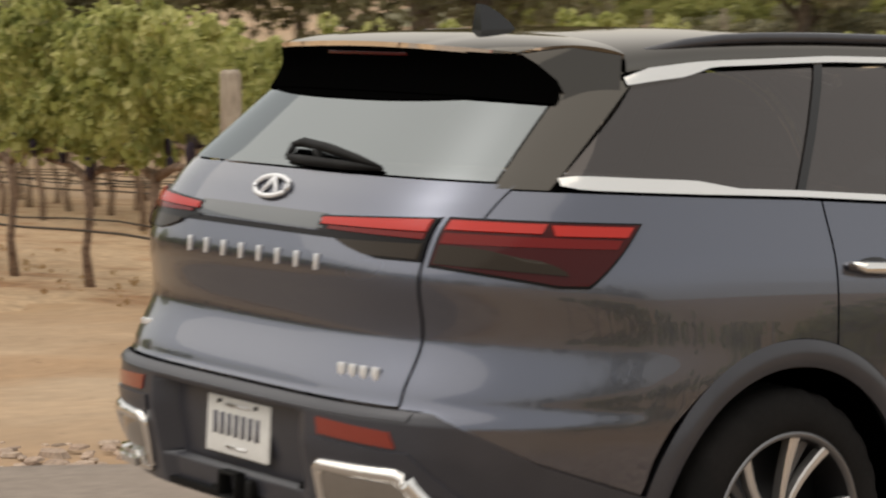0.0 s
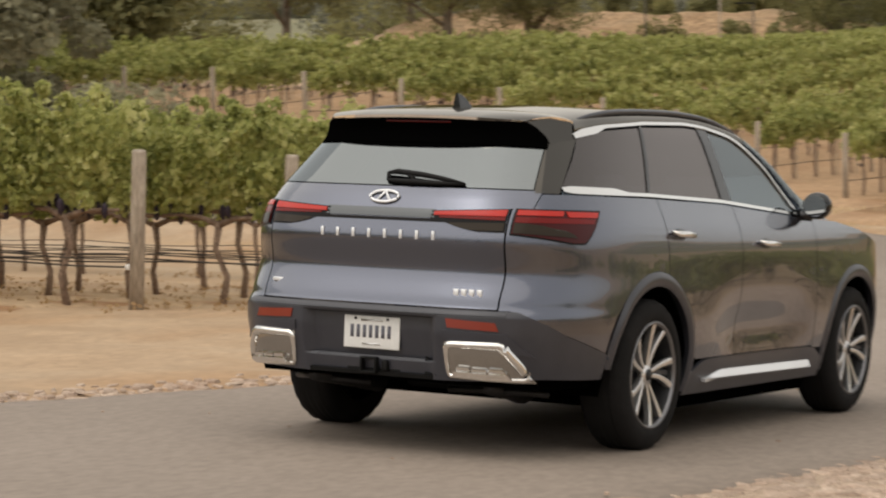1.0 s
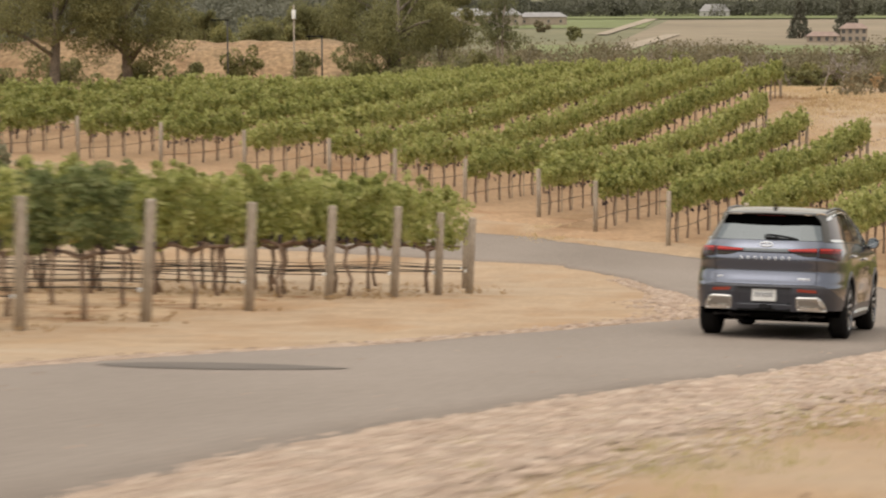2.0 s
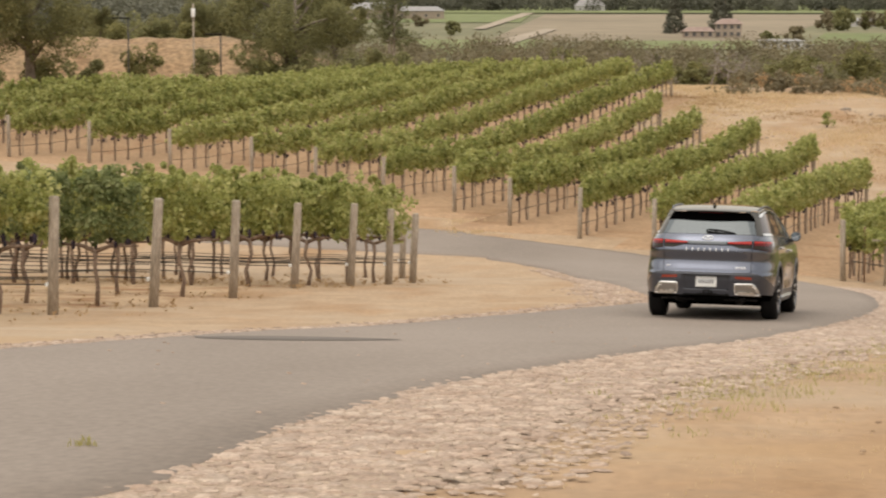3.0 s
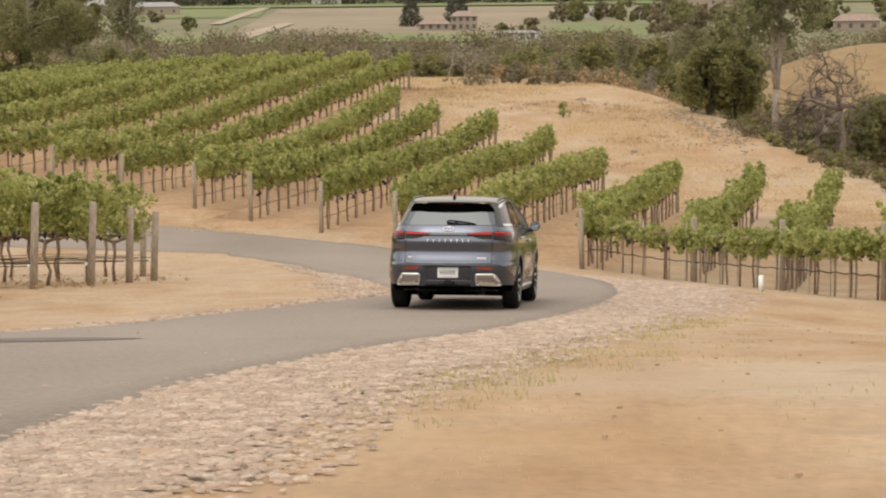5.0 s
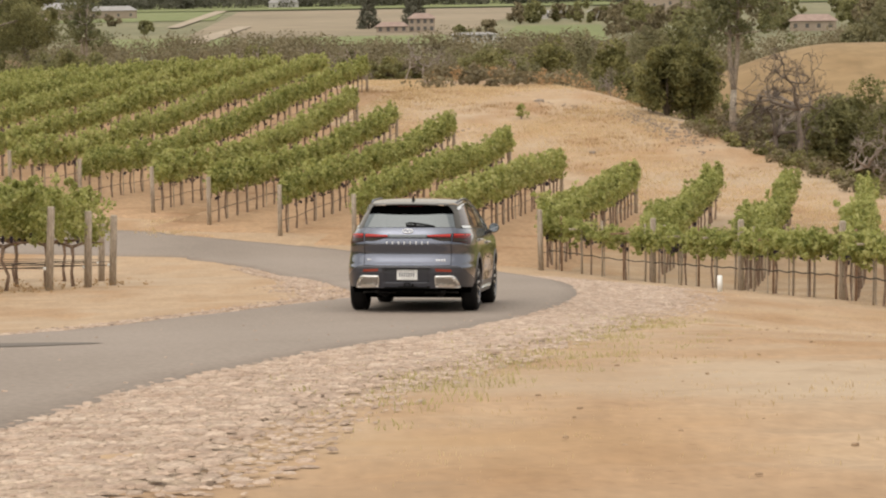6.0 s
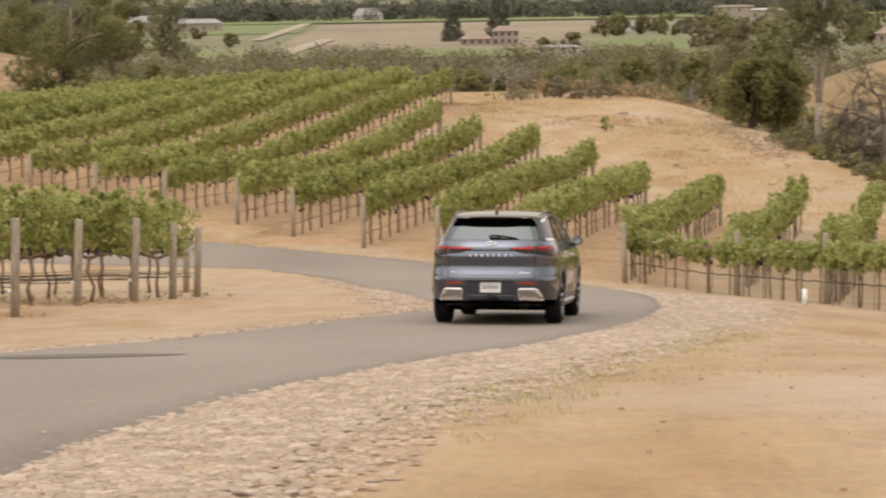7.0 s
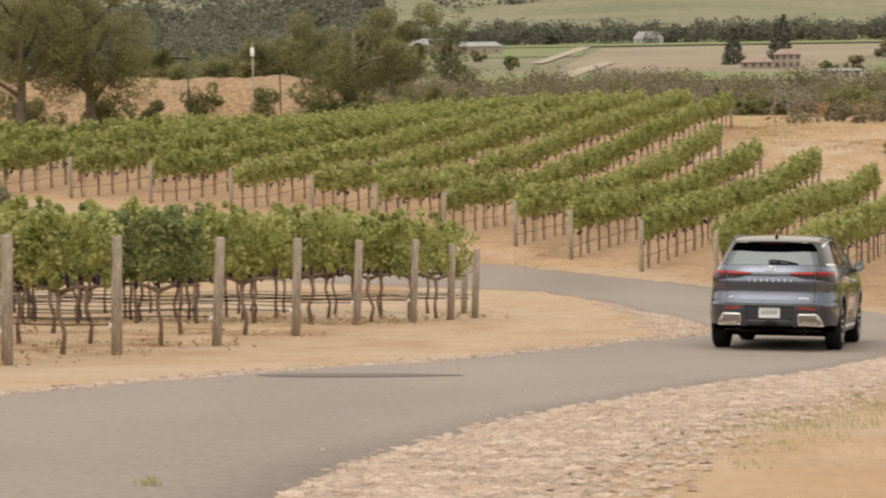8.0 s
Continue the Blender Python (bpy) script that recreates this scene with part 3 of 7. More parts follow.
    allf = wf + [tuple(i + len(wv) for i in q) for q in f] + [tuple(i + len(wv) + len(v) for i in q) for q in fb] + sf
    me2 = from_data("vine_row", allv, allf, [M_VINEWOOD, M_VINE, M_GRAPE, M_POST])
    mi = np.zeros(len(allf), int)
    mi[len(wf):] = 1
    mi[len(wf) + len(f):] = 2
    mi[len(wf) + len(f) + len(fb):] = 3
    me2.polygons.foreach_set("material_index", mi)
    ob = new("vine_row", me2)
    return tagged(ob, label, "vine row", "hillside vine rows", "stuff")


# near and far ends of the hillside rows, as distances along the row direction
ROWS = [(-9.35, 64.2, 88.5), (-12.9, 67.4, 94), (-16.1, 71.0, 101), (-19.35, 74.5, 105.5), (-22.5, 77.2, 108), (-25.5, 80.5, 113), (-28.7, 82.0, 130), (-31.9, 83.5, 134), (-35.1, 85, 136)]
for k in range(12):
    ROWS.append((-38.3 - 3.2 * k, 84.5 - 0.5 * k, (138 + 0.5 * k) if k < 5 else 98))
for i, (c, s0, s1) in enumerate(ROWS):
    A, B = RN * c + RU * s0, RN * c + RU * s1
    vine_row(A + RU * 0.6, B, 100 + i)
    post(A[0], A[1], radians(rng.uniform(-2, 2)), rng.uniform(-3, 3), 1.05, "row end posts on the hillside")
    post(B[0] + RU[0] * 0.5, B[1] + RU[1] * 0.5, 0, 0, 1.05, "row end posts on the hillside")
    tagged(drip_line(A, B, 0.45), "black drip irrigation hose along a vine row", "irrigation hose", "drip hoses")
for i, (c, s0, s1) in enumerate([(-6.2, 62, 87), (-3.4, 56, 84), (-0.7, 50, 80), (2.0, 46, 77)]):
    A, B = RN * c + RU * s0, RN * c + RU * s1
    vine_row(A, B, 140 + i, leaf=0.085, girth=0.034)
CURTAIN = [(6.1, 65.6), (8.3, 60.5), (9.55, 54.7), (10.6, 48.6), (11.3, 43.8), (13.0, 33.0)]
for i, (A, B) in enumerate(zip(CURTAIN, CURTAIN[1:])):
    vine_row(A, B, 160 + i, "row of green grapevines along the lane bend", 560, 0.80, 0.082, 0.030)
    if i:
        post(*A, 0, 0, 1.05, "row end posts on the hillside")


# thin stakes, cross arms and a fence wire in the row along the bend
def stake(x, y, h, arm, mat):
    top = empty("trellis_stake", Matrix.Translation((x, y, lz(x, y))))
    bm = bmesh.new()
    tube(bm, [(0, 0, -0.1), (0.01, 0, h * 0.5), (0, 0.01, h)], 0.026, 6)
    part("rod", bm, mat, top)
    if arm:
        bm = bmesh.new()
        box(bm, -0.34, -0.02, h - 0.05, 0.34, 0.02, h - 0.01, 0.004)
        part("cross_arm", bm, mat, top)
    return tagged(top, "thin weathered trellis stake with a cross arm" if arm else "thin weathered trellis stake between the vines", "stake", "trellis stakes")


for i, (A, B) in enumerate(zip(CURTAIN, CURTAIN[1:])):
    for k in range(5):
        u = (k + 0.5) / 5
        stake(A[0] + (B[0] - A[0]) * u + 0.05, A[1] + (B[1] - A[1]) * u - 0.25, 1.25 if k % 2 else 1.5, k in (1, 3), M_POST if (i + k) % 3 else M_STAKE)
    tagged(drip_line(A, B, 0.52, r=0.015, sag=0.015), "black drip irrigation hose along a vine row", "irrigation hose", "drip hoses")


# ruddy tilled soil under the vines, with dry leaf litter
def soil(rows, label, mat):
    """A sheet draped under rows given as pairs of ends."""
    v, n = [], 44
    for i, (A, B) in enumerate(rows):
        for j in range(n + 1):
            rim = i in (0, len(rows) - 1) or j in (0, n)
            x, y = A[0] + (B[0] - A[0]) * j / n, A[1] + (B[1] - A[1]) * j / n
            v.append((x, y, lz(x, y) + (-0.05 if rim else 0.034)))
    f = [(i * (n + 1) + j, i * (n + 1) + j + 1, (i + 1) * (n + 1) + j + 1, (i + 1) * (n + 1) + j) for i in range(len(rows) - 1) for j in range(n)]
    return tagged(new("soil", from_data("soil", v, f, mat, True)), label, "soil", kind="structure")


ends = []
for c, s0, s1 in sorted(ROWS, reverse=True):
    for o in (1.5, 0.0, -1.5):
        ends.append((RN * (c + o) + RU * (s0 + (0.4 if c > -20 else -2.4)), RN * (c + o) + RU * (s1 + 0.4)))
soil(ends, "ruddy bare soil between the hillside vine rows", M_SOIL)
ends = []
for (px, py, _), (qx, qy, _) in zip(LEFT_POSTS[:-1], LEFT_POSTS[1:-1]):
    for u in (0.0, 0.5):
        x, y = px + (qx - px) * u - 0.5, py + (qy - py) * u
        ends.append(((x, y), (x + LEFT_DIR.x * 26, y + LEFT_DIR.y * 26)))
ends.append(((ends[-1][0][0], ends[-1][0][1] + 2.0), (ends[-1][1][0], ends[-1][1][1] + 2.0)))
soil(ends, "ruddy bare soil under the trellised vines", M_SOIL_PALE)
lr = np.random.default_rng(31)
pts = []
for k in range(1500):
    px, py, _ = LEFT_POSTS[int(lr.integers(0, len(LEFT_POSTS)))]
    s = lr.uniform(-0.8, 9)
    x, y = px + LEFT_DIR.x * s + lr.normal(0, 0.3), py + LEFT_DIR.y * s + lr.normal(0, 0.7)
    pts.append((x, y, lz(x, y) + 0.05))
v, f = leaf_cloud(lr, pts, 0.05, 5200, 0.055)
tagged(new("leaf_litter", from_data("leaf_litter", v, f, M_WEED)), "dry brown leaf litter under the vines", "leaf litter", kind="stuff")
# ================= the car =================
CAR = Matrix(((0.9878, 0.1546, 0.0207, 1.145), (-0.1559, 0.9835, 0.0913, 35.354), (-0.0062, -0.0934, 0.9956, -4.993), (0, 0, 0, 1)))


def flake_paint(name, base, rough, metal):
    m = material(name, base, rough, metal, coat=1.0)
    n, l = m.node_tree.nodes, m.node_tree.links
    b = n["Principled BSDF"]
    b.inputs["Coat Roughness"].default_value = 0.02
    b.inputs["Coat IOR"].default_value = 1.62
    tc = n.new("ShaderNodeTexCoord")
    v = n.new("ShaderNodeTexNoise")
    v.inputs["Scale"].default_value = 2.5
    l.new(tc.outputs["Object"], v.inputs["Vector"])
    mr = n.new("ShaderNodeMapRange")
    mr.inputs["To Min"].default_value, mr.inputs["To Max"].default_value = rough - 0.05, rough + 0.07
    l.new(v.outputs[0], mr.inputs[0])
    l.new(mr.outputs[0], b.inputs["Roughness"])
    return m


def window_glass(name, tint, ior=2.5, gloss=(0.90, 0.97, 1.0)):
    m = bpy.data.materials.new(name)
    m.use_nodes = True
    n, l = m.node_tree.nodes, m.node_tree.links
    n.remove(n["Principled BSDF"])
    t = n.new("ShaderNodeBsdfTransparent")
    t.inputs[0].default_value = (*tint, 1)
    g = n.new("ShaderNodeBsdfGlossy")
    g.inputs["Roughness"].default_value = 0.02
    g.inputs["Color"].default_value = (*gloss, 1)
    fr = n.new("ShaderNodeFresnel")
    fr.inputs["IOR"].default_value = ior
    mx = n.new("ShaderNodeMixShader")
    l.new(fr.outputs[0], mx.inputs[0])
    l.new(t.outputs[0], mx.inputs[1])
    l.new(g.outputs[0], mx.inputs[2])
    l.new(mx.outputs[0], n["Material Output"].inputs["Surface"])
    return m


M_PAINT = flake_paint("metallic_grey_paint", (0.096, 0.106, 0.142), 0.24, 0.89)
M_BLACK_GLOSS = material("gloss_black", (0.008, 0.008, 0.009), 0.10, spec=0.5)
# base near zero: deep shade of undersides and recesses is put into the colour
M_SHADE_BLACK = material("shade_black", (0.0012, 0.0012, 0.0012), 0.8, spec=0.0)
M_TRIM = varied("grey_bumper_plastic", [(0.3, (0.035, 0.036, 0.045)), (0.7, (0.044, 0.045, 0.055))], 8, 0.30, (20, 0.06), 0.05, 0.002, spec=0.5)
M_BLACK = varied("black_plastic", [(0.3, (0.005, 0.005, 0.005)), (0.7, (0.009, 0.009, 0.009))], 10, 0.6, (20, 0.1), 0.1, 0.002, spec=0.15)
M_CHROME = material("chrome", (0.80, 0.79, 0.77), 0.10, 1.0)
# darker copy of the chrome, the dim ground reflection put into its colour
M_CHROME_DARK = material("shaded_chrome", (0.40, 0.39, 0.375), 0.12, 1.0)
M_SATIN = material("satin_aluminium", (0.72, 0.72, 0.72), 0.28, 1.0)
M_TYRE = varied("tyre_rubber", [(0.3, (0.009, 0.009, 0.009)), (0.7, (0.015, 0.014, 0.014))], 6, 0.8, (12, 0.15), 0.2, 0.003, spec=0.12)
M_RIM = material("machined_alloy", (0.72, 0.71, 0.70), 0.30, 0.85)
M_RIM_MID = material("grey_alloy", (0.20, 0.20, 0.21), 0.35, 0.8)
M_RIM_WEB = material("shadow_grey_alloy", (0.11, 0.11, 0.115), 0.4, 0.6)
M_RIM_DARK = material("dark_alloy", (0.022, 0.022, 0.024), 0.45, 0.5)
M_GLASS_DARK = window_glass("privacy_glass", (0.05, 0.05, 0.05), 2.75)
M_PILLAR = window_glass("gloss_black_pillar", (0.0, 0.0, 0.0), 1.8, (0.98, 0.92, 0.84))
M_ROOF = window_glass("gloss_black_roof", (0.0, 0.0, 0.0), 2.1, (1.0, 0.95, 0.88))
M_BADGE = material("bright_badge_metal", (0.80, 0.81, 0.83), 0.25, 0.45)
M_LENS_GREY = material("smoky_clear_lens", (0.026, 0.019, 0.012), 0.12, spec=0.2)
M_LAMP_BLACK = material("lamp_housing_black", (0.006, 0.005, 0.005), 0.2, spec=0.15)
M_GLASS_SIDE = window_glass("tinted_side_glass", (0.05, 0.05, 0.05), 1.9, (1.0, 0.92, 0.89))
M_GLASS_CLEAR = window_glass("door_glass", (0.55, 0.58, 0.56), 1.9)
M_RED = material("red_lens", (0.045, 0.002, 0.002), 0.10, spec=0.25)
M_RED_BRIGHT = material("bright_red_lens", (0.42, 0.022, 0.014), 0.15, spec=0.35)
M_RED_MID = material("mid_red_lens", (0.14, 0.006, 0.005), 0.15, spec=0.25)
M_SMOKE = material("smoked_lens", (0.030, 0.040, 0.048), 0.04, spec=0.8, coat=0.6)
M_AMBER = material("reflector_red", (0.21, 0.022, 0.010), 0.25, coat=0.8)
M_PLATE = varied("plate_white", [(0.3, (0.70, 0.70, 0.68)), (0.7, (0.78, 0.78, 0.76))], 12, 0.4, (6, 0.04), 0.0)
M_INK = material("plate_ink", (0.13, 0.13, 0.16), 0.5)
M_SEAT = varied("dark_upholstery", [(0.3, (0.02, 0.02, 0.022)), (0.7, (0.035, 0.034, 0.034))], 6, 0.7, (8, 0.1), 0.1, 0.003)

LR, PW = 1.46, 2 / 4.1
W_Z = ((0.20, 0.90), (0.30, 0.935), (0.40, 0.96), (0.50, 0.978), (0.65, 0.99), (0.80, 0.988), (0.95, 0.978), (1.05, 0.968), (1.12, 0.953), (1.2, 0.918), (1.3, 0.876), (1.45, 0.815), (1.6, 0.745), (1.68, 0.69), (1.74, 0.60), (1.78, 0.3))
Y_Z = ((0.20, 0.10), (0.30, 0.04), (0.45, 0.005), (0.60, -0.03), (0.70, -0.03), (0.715, 0.0), (0.76, 0.008), (0.84, 0.047), (0.88, 0.060), (0.92, 0.058), (0.96, 0.049), (1.0, 0.038), (1.03, 0.034), (1.06, 0.036), (1.12, 0.05), (1.16, 0.06), (1.235, 0.105), (1.29, 0.15), (1.64, 0.52), (1.70, 0.60), (1.74, 0.75), (1.78, 1.2))


def lerp_table(tab, v):
    return float(np.interp(v, [a for a, b in tab], [b for a, b in tab]))


def smooth_table(tab, v, h=0.02):
    return (lerp_table(tab, v - h) + 2 * lerp_table(tab, v) + lerp_table(tab, v + h)) / 4


def half_width(z):
    return smooth_table(W_Z, z, 0.035)


def tail(z):
    return smooth_table(Y_Z, z, 0.016)


def side_x(y, z):
    """Half width of the body at y, rounded into the tail and the nose; the doors are drawn in at the waist."""
    w = half_width(z)
    u = min(max((y - tail(z)) / LR, 0.0), 1.0)
    c = (1 - u) ** (1 / PW)
    x = w * math.sqrt(max(1 - c * c, 0)) ** PW
    f = min(max((4.98 - y) / 0.95, 0.0), 1.0)
    x *= (1 - (1 - f) ** 3.2) ** (1 / 2.6)
    waist = math.exp(-((z - 0.58) / 0.16) ** 2) * math.exp(-((y - 2.6) / 0.62) ** 4)
    shoulder = math.exp(-((z - 1.0) / 0.09) ** 2) * math.exp(-((y - 2.7) / 1.3) ** 4)
    return x - 0.045 * waist + 0.006 * shoulder


def tail_y(x, z):
    s = min(abs(x) / half_width(z), 0.9999) ** (1 / PW)
    return tail(z) + LR * (1 - math.sqrt(max(1 - s * s, 0)) ** PW)


def patch(name, parent, mat, fmap, nu, nv, rims="udlr", depth=0.018, label="", proud=0.0, mirror=False, centre=(0, 2.5, 0.9)):
    """A curved panel over (a, b) in 0..1, with edges turned inward on the named sides (l, r: a = 0, 1; d, u: b = 0, 1)."""
    P = np.array([[fmap(i / nu, j / nv) for i in range(nu + 1)] for j in range(nv + 1)], float)
    du = np.gradient(P, axis=1)
    dv = np.gradient(P, axis=0)
    N = np.cross(du, dv)
    N /= np.maximum(np.linalg.norm(N, axis=2), 1e-9)[..., None]
    out = P - np.array([0, min(max(P[..., 1].mean(), 0.9), 4.2), centre[2]])
    flip = (N * out).sum() < 0
    if flip:
        N = -N
    P = P + N * proud
    made = None
    for sx in ((1, -1) if mirror else (1,)):
        v = [tuple(p * np.array([sx, 1, 1])) for p in P.reshape(-1, 3)]
        w = nu + 1
        f = [(j * w + i, j * w + i + 1, (j + 1) * w + i + 1, (j + 1) * w + i) for j in range(nv) for i in range(nu)]
        edges = {"d": [i for i in range(w)], "u": [nv * w + i for i in range(w)], "l": [j * w for j in range(nv + 1)], "r": [j * w + nu for j in range(nv + 1)]}
        NN = N.reshape(-1, 3)
        PP = P.reshape(-1, 3)
        for side in rims:
            ids = edges[side]
            o = len(v)
            for k in ids:
                v.append(tuple(PP[k] * np.array([sx, 1, 1])))
            for k in ids:
                v.append(tuple((PP[k] - NN[k] * depth) * np.array([sx, 1, 1])))
            m = len(ids)
            for k in range(m - 1):
                f.append((o + k, o + k + 1, o + m + k + 1, o + m + k))
        bm = bmesh.new()
        bv = [bm.verts.new(p) for p in v]
        for q in f:
            try:
                bm.faces.new([bv[k] for k in q])
            except ValueError:
                pass
        if flip != (sx < 0):
            bmesh.ops.reverse_faces(bm, faces=bm.faces[:])
        ob = part(name, bm, mat, parent, label)
        made = made or ob
    return made


def mix(a, b, t):
    return a + (b - a) * t


def arch(y, yc, r):
    d = r * r - (y - yc) ** 2
    return 0.38 + math.sqrt(d) if d > 0 else 0.0


BELT = ((0.40, 1.278), (1.20, 1.272), (2.10, 1.25), (3.12, 1.19), (3.4, 1.18), (3.75, 1.165), (4.1, 1.12), (4.5, 1.03), (4.8, 0.93), (4.97, 0.84))
ROOFLINE = ((0.70, 1.555), (0.80, 1.575), (1.0, 1.605), (1.45, 1.638), (2.0, 1.655), (2.25, 1.645), (2.55, 1.605), (2.72, 1.54), (2.9, 1.43), (3.05, 1.29), (3.16, 1.195))
BUMPER_TOP = ((-1, 0.715), (0.12, 0.712), (0.35, 0.60), (0.64, 0.505), (1.5, 0.38))
REAR_AXLE, FRONT_AXLE, ARCH_R = 1.14, 4.04, 0.52


def belt(y):
    return lerp_table(BELT, y)


def roofline(y):
    return smooth_table(ROOFLINE, y, 0.05)


def on_side(y, z):
    return (side_x(y, z), y, z)


def side_patch(name, parent, mat, y0, y1, lo, hi, nu, nv, shear=False, **kw):
    def f(a, b):
        u = mix(y0, y1, a)
        z = mix(lo(u), hi(u), b)
        y = u + (tail(z) * (1 - u / 1.28) if shear else 0)
        return on_side(y, z)
    return patch(name, parent, mat, f, nu, nv, mirror=True, **kw)


def tail_patch(name, parent, mat, xe0, xe1, z0, z1, nu, nv, push=0.0, **kw):
    """A panel across the tail, between edges xe0(z) and xe1(z)."""
    def f(a, b):
        z = mix(z0, z1, b)
        x = mix(xe0(z), xe1(z), a)
        return (x, tail_y(x, z) + push, z)
    return patch(name, parent, mat, f, nu, nv, **kw)


car = tagged(empty("car", CAR), "dark blue-grey metallic sport utility car standing on the lane", "car")

# --- painted side panels


def quarter(name, x0, u0, lo, hi, nu, nv, rims):
    """Side panel that starts at the tailgate seam, x0 off the middle."""
    def f(a, b):
        u = mix(u0, 1.277, a)
        z = mix(lo(u), hi(u), b)
        return on_side(mix(tail_y(x0, z), 1.277, a), z)
    patch(name, car, M_PAINT, f, nu, nv, rims=rims, mirror=True)


quarter("rear_quarter_panel", 0.657, 0.09, lambda u: max(lerp_table(BUMPER_TOP, u) + 0.004, arch(u, REAR_AXLE, ARCH_R)), lambda u: 1.195, 90, 46, "dlr")
quarter("quarter_shoulder", 0.733, 0.22, lambda u: 1.195, lambda u: belt(u) - 0.012, 60, 10, "ulr")
side_patch("rear_door", car, M_PAINT, 1.285, 2.235, lambda u: max(0.435, arch(u, REAR_AXLE, ARCH_R)), lambda u: belt(u) - 0.012, 50, 46)
side_patch("front_door", car, M_PAINT, 2.243, 3.36, lambda u: max(0.435, arch(u, FRONT_AXLE, ARCH_R)), lambda u: belt(u) - 0.012, 50, 46)
side_patch("front_wing", car, M_PAINT, 3.368, 4.97, lambda u: max(0.42, arch(u, FRONT_AXLE, ARCH_R)), lambda u: belt(u) - 0.012, 60, 40)


# --- wheel arch mouldings
def arch_moulding(yc, a0, a1):
    def f(a, b):
        t = radians(mix(a0, a1, a))
        r = mix(ARCH_R - 0.075, ARCH_R - 0.002, b)
        y, z = yc - r * math.cos(t), 0.38 + r * math.sin(t)
        return (side_x(max(y, 0.2), max(z, 0.22)) + 0.012 * math.sin(math.pi * b), y, z)
    patch("arch_moulding", car, M_TRIM, f, 48, 6, rims="ud", depth=0.06, mirror=True)


arch_moulding(REAR_AXLE, 6, 194)
arch_moulding(FRONT_AXLE, -12, 192)
side_patch("sill_cladding", car, M_TRIM, 1.60, 3.56, lambda u: 0.25, lambda u: 0.43 - 0.07 * math.exp(-((u - 1.6) / 0.12) ** 2) - 0.07 * math.exp(-((u - 3.56) / 0.12) ** 2), 40, 8, proud=0.008)


def sill_strip(a, b):
    y = mix(1.80, 3.34, a)
    h = 0.003 + 0.037 * float(smooth(1.80, 2.08, y))
    z = 0.325 - 0.012 * (y - 1.8) / 1.5 + h * b
    return (side_x(y, z) + 0.034 - 0.024 * b, y, z)


patch("sill_trim", car, M_BADGE, sill_strip, 40, 3, mirror=True, label="bright sill strip")

# --- side windows: glass between pillar lines that lean
PILLARS = {"quarter": ((0.44, 0.76), (1.195, 1.41)), "rear": ((1.215, 1.43), (2.13, 2.155)), "front": ((2.25, 2.26), (3.10, 2.46))}


def window_patch(name, mat, key, label="", inset=0.012):
    (b0, t0), (b1, t1) = PILLARS[key]

    def f(a, b):
        y = mix(mix(b0, t0, b), mix(b1, t1, b) if key != "front" else 3.11, a)
        lo, hi = belt(y) + inset, roofline(y) - inset
        z = mix(lo, max(hi, lo + 0.01), b)
        return on_side(y, z)
    patch(name, car, mat, f, 30, 16, rims="", proud=-0.006, mirror=True, label=label)


window_patch("quarter_window", M_GLASS_SIDE, "quarter", "dark tinted side glass")
window_patch("rear_door_window", M_GLASS_SIDE, "rear", "dark tinted side glass")
window_patch("front_door_window", M_GLASS_CLEAR, "front", "clear side glass")


def pillar_patch(name, b0, t0, b1, t1, mat):
    def f(a, b):
        y = mix(mix(b0, t0, b), mix(b1, t1, b), a)
        return on_side(y, mix(belt(y), roofline(y), b))
    patch(name, car, mat, f, 4, 14, rims="lr", depth=0.01, mirror=True)


pillar_patch("rear_pillar_strip", 1.190, 1.403, 1.220, 1.436, M_BLACK_GLOSS)
pillar_patch("centre_pillar", 2.125, 2.150, 2.255, 2.265, M_BLACK_GLOSS)


# --- bright trim round the windows
def trim_strip(name, y0, y1, zf, h, n=50, proud=0.006, mat=None):
    def f(a, b):
        y = mix(y0, y1, a)
        return on_side(y, zf(y) + (b - 0.5) * h(y))
    patch(name, car, mat or M_CHROME, f, n, 3, rims="ud", depth=0.012, proud=proud, mirror=True, label="bright aluminium strip")


trim_strip("belt_trim", 0.445, 3.14, lambda y: belt(y) + 0.004 + 0.008 * min(max((0.98 - y) / 0.14, 0), 1), lambda y: 0.017 + 0.018 * min(max((0.98 - y) / 0.14, 0), 1) * min(max((y - 0.44) / 0.06, 0.1), 1), 60)
trim_strip("roof_trim", 0.735, 3.14, lambda y: roofline(y) + 0.004 - 0.008 * min(max((1.02 - y) / 0.1, 0), 1), lambda y: 0.016 + 0.018 * min(max((1.02 - y) / 0.1, 0), 1), 70)

# --- roof, windscreen, bonnet
ROOF_C = ((0.44, 1.640), (0.60, 1.664), (0.76, 1.683), (1.2, 1.718), (1.8, 1.734), (2.3, 1.724), (2.75, 1.675), (3.0, 1.575), (3.7, 1.14), (3.9, 1.12))


def roof_map(y, b):
    ze = roofline(max(y, 0.72)) + 0.016 - max(0.72 - y, 0) * 0.05
    if y > 3.16:
        ze = belt(y) - 0.01
    xe = side_x(y, ze)
    if y < 0.85:
        xe = mix(0.655, side_x(0.85, ze), min(max((y - 0.42) / 0.43, 0), 1))
    t = b * math.pi
    c = math.cos(t)
    s = abs(math.sin(t))
    x = xe * math.copysign(abs(c) ** 0.75, c)
    return (x, y, ze + (smooth_table(ROOF_C, y, 0.06) - ze) * s ** 0.62)


patch("roof", car, M_ROOF, lambda a, b: roof_map(mix(0.735, 2.70, a), b), 40, 48, rims="lr", label="gloss black roof panel")
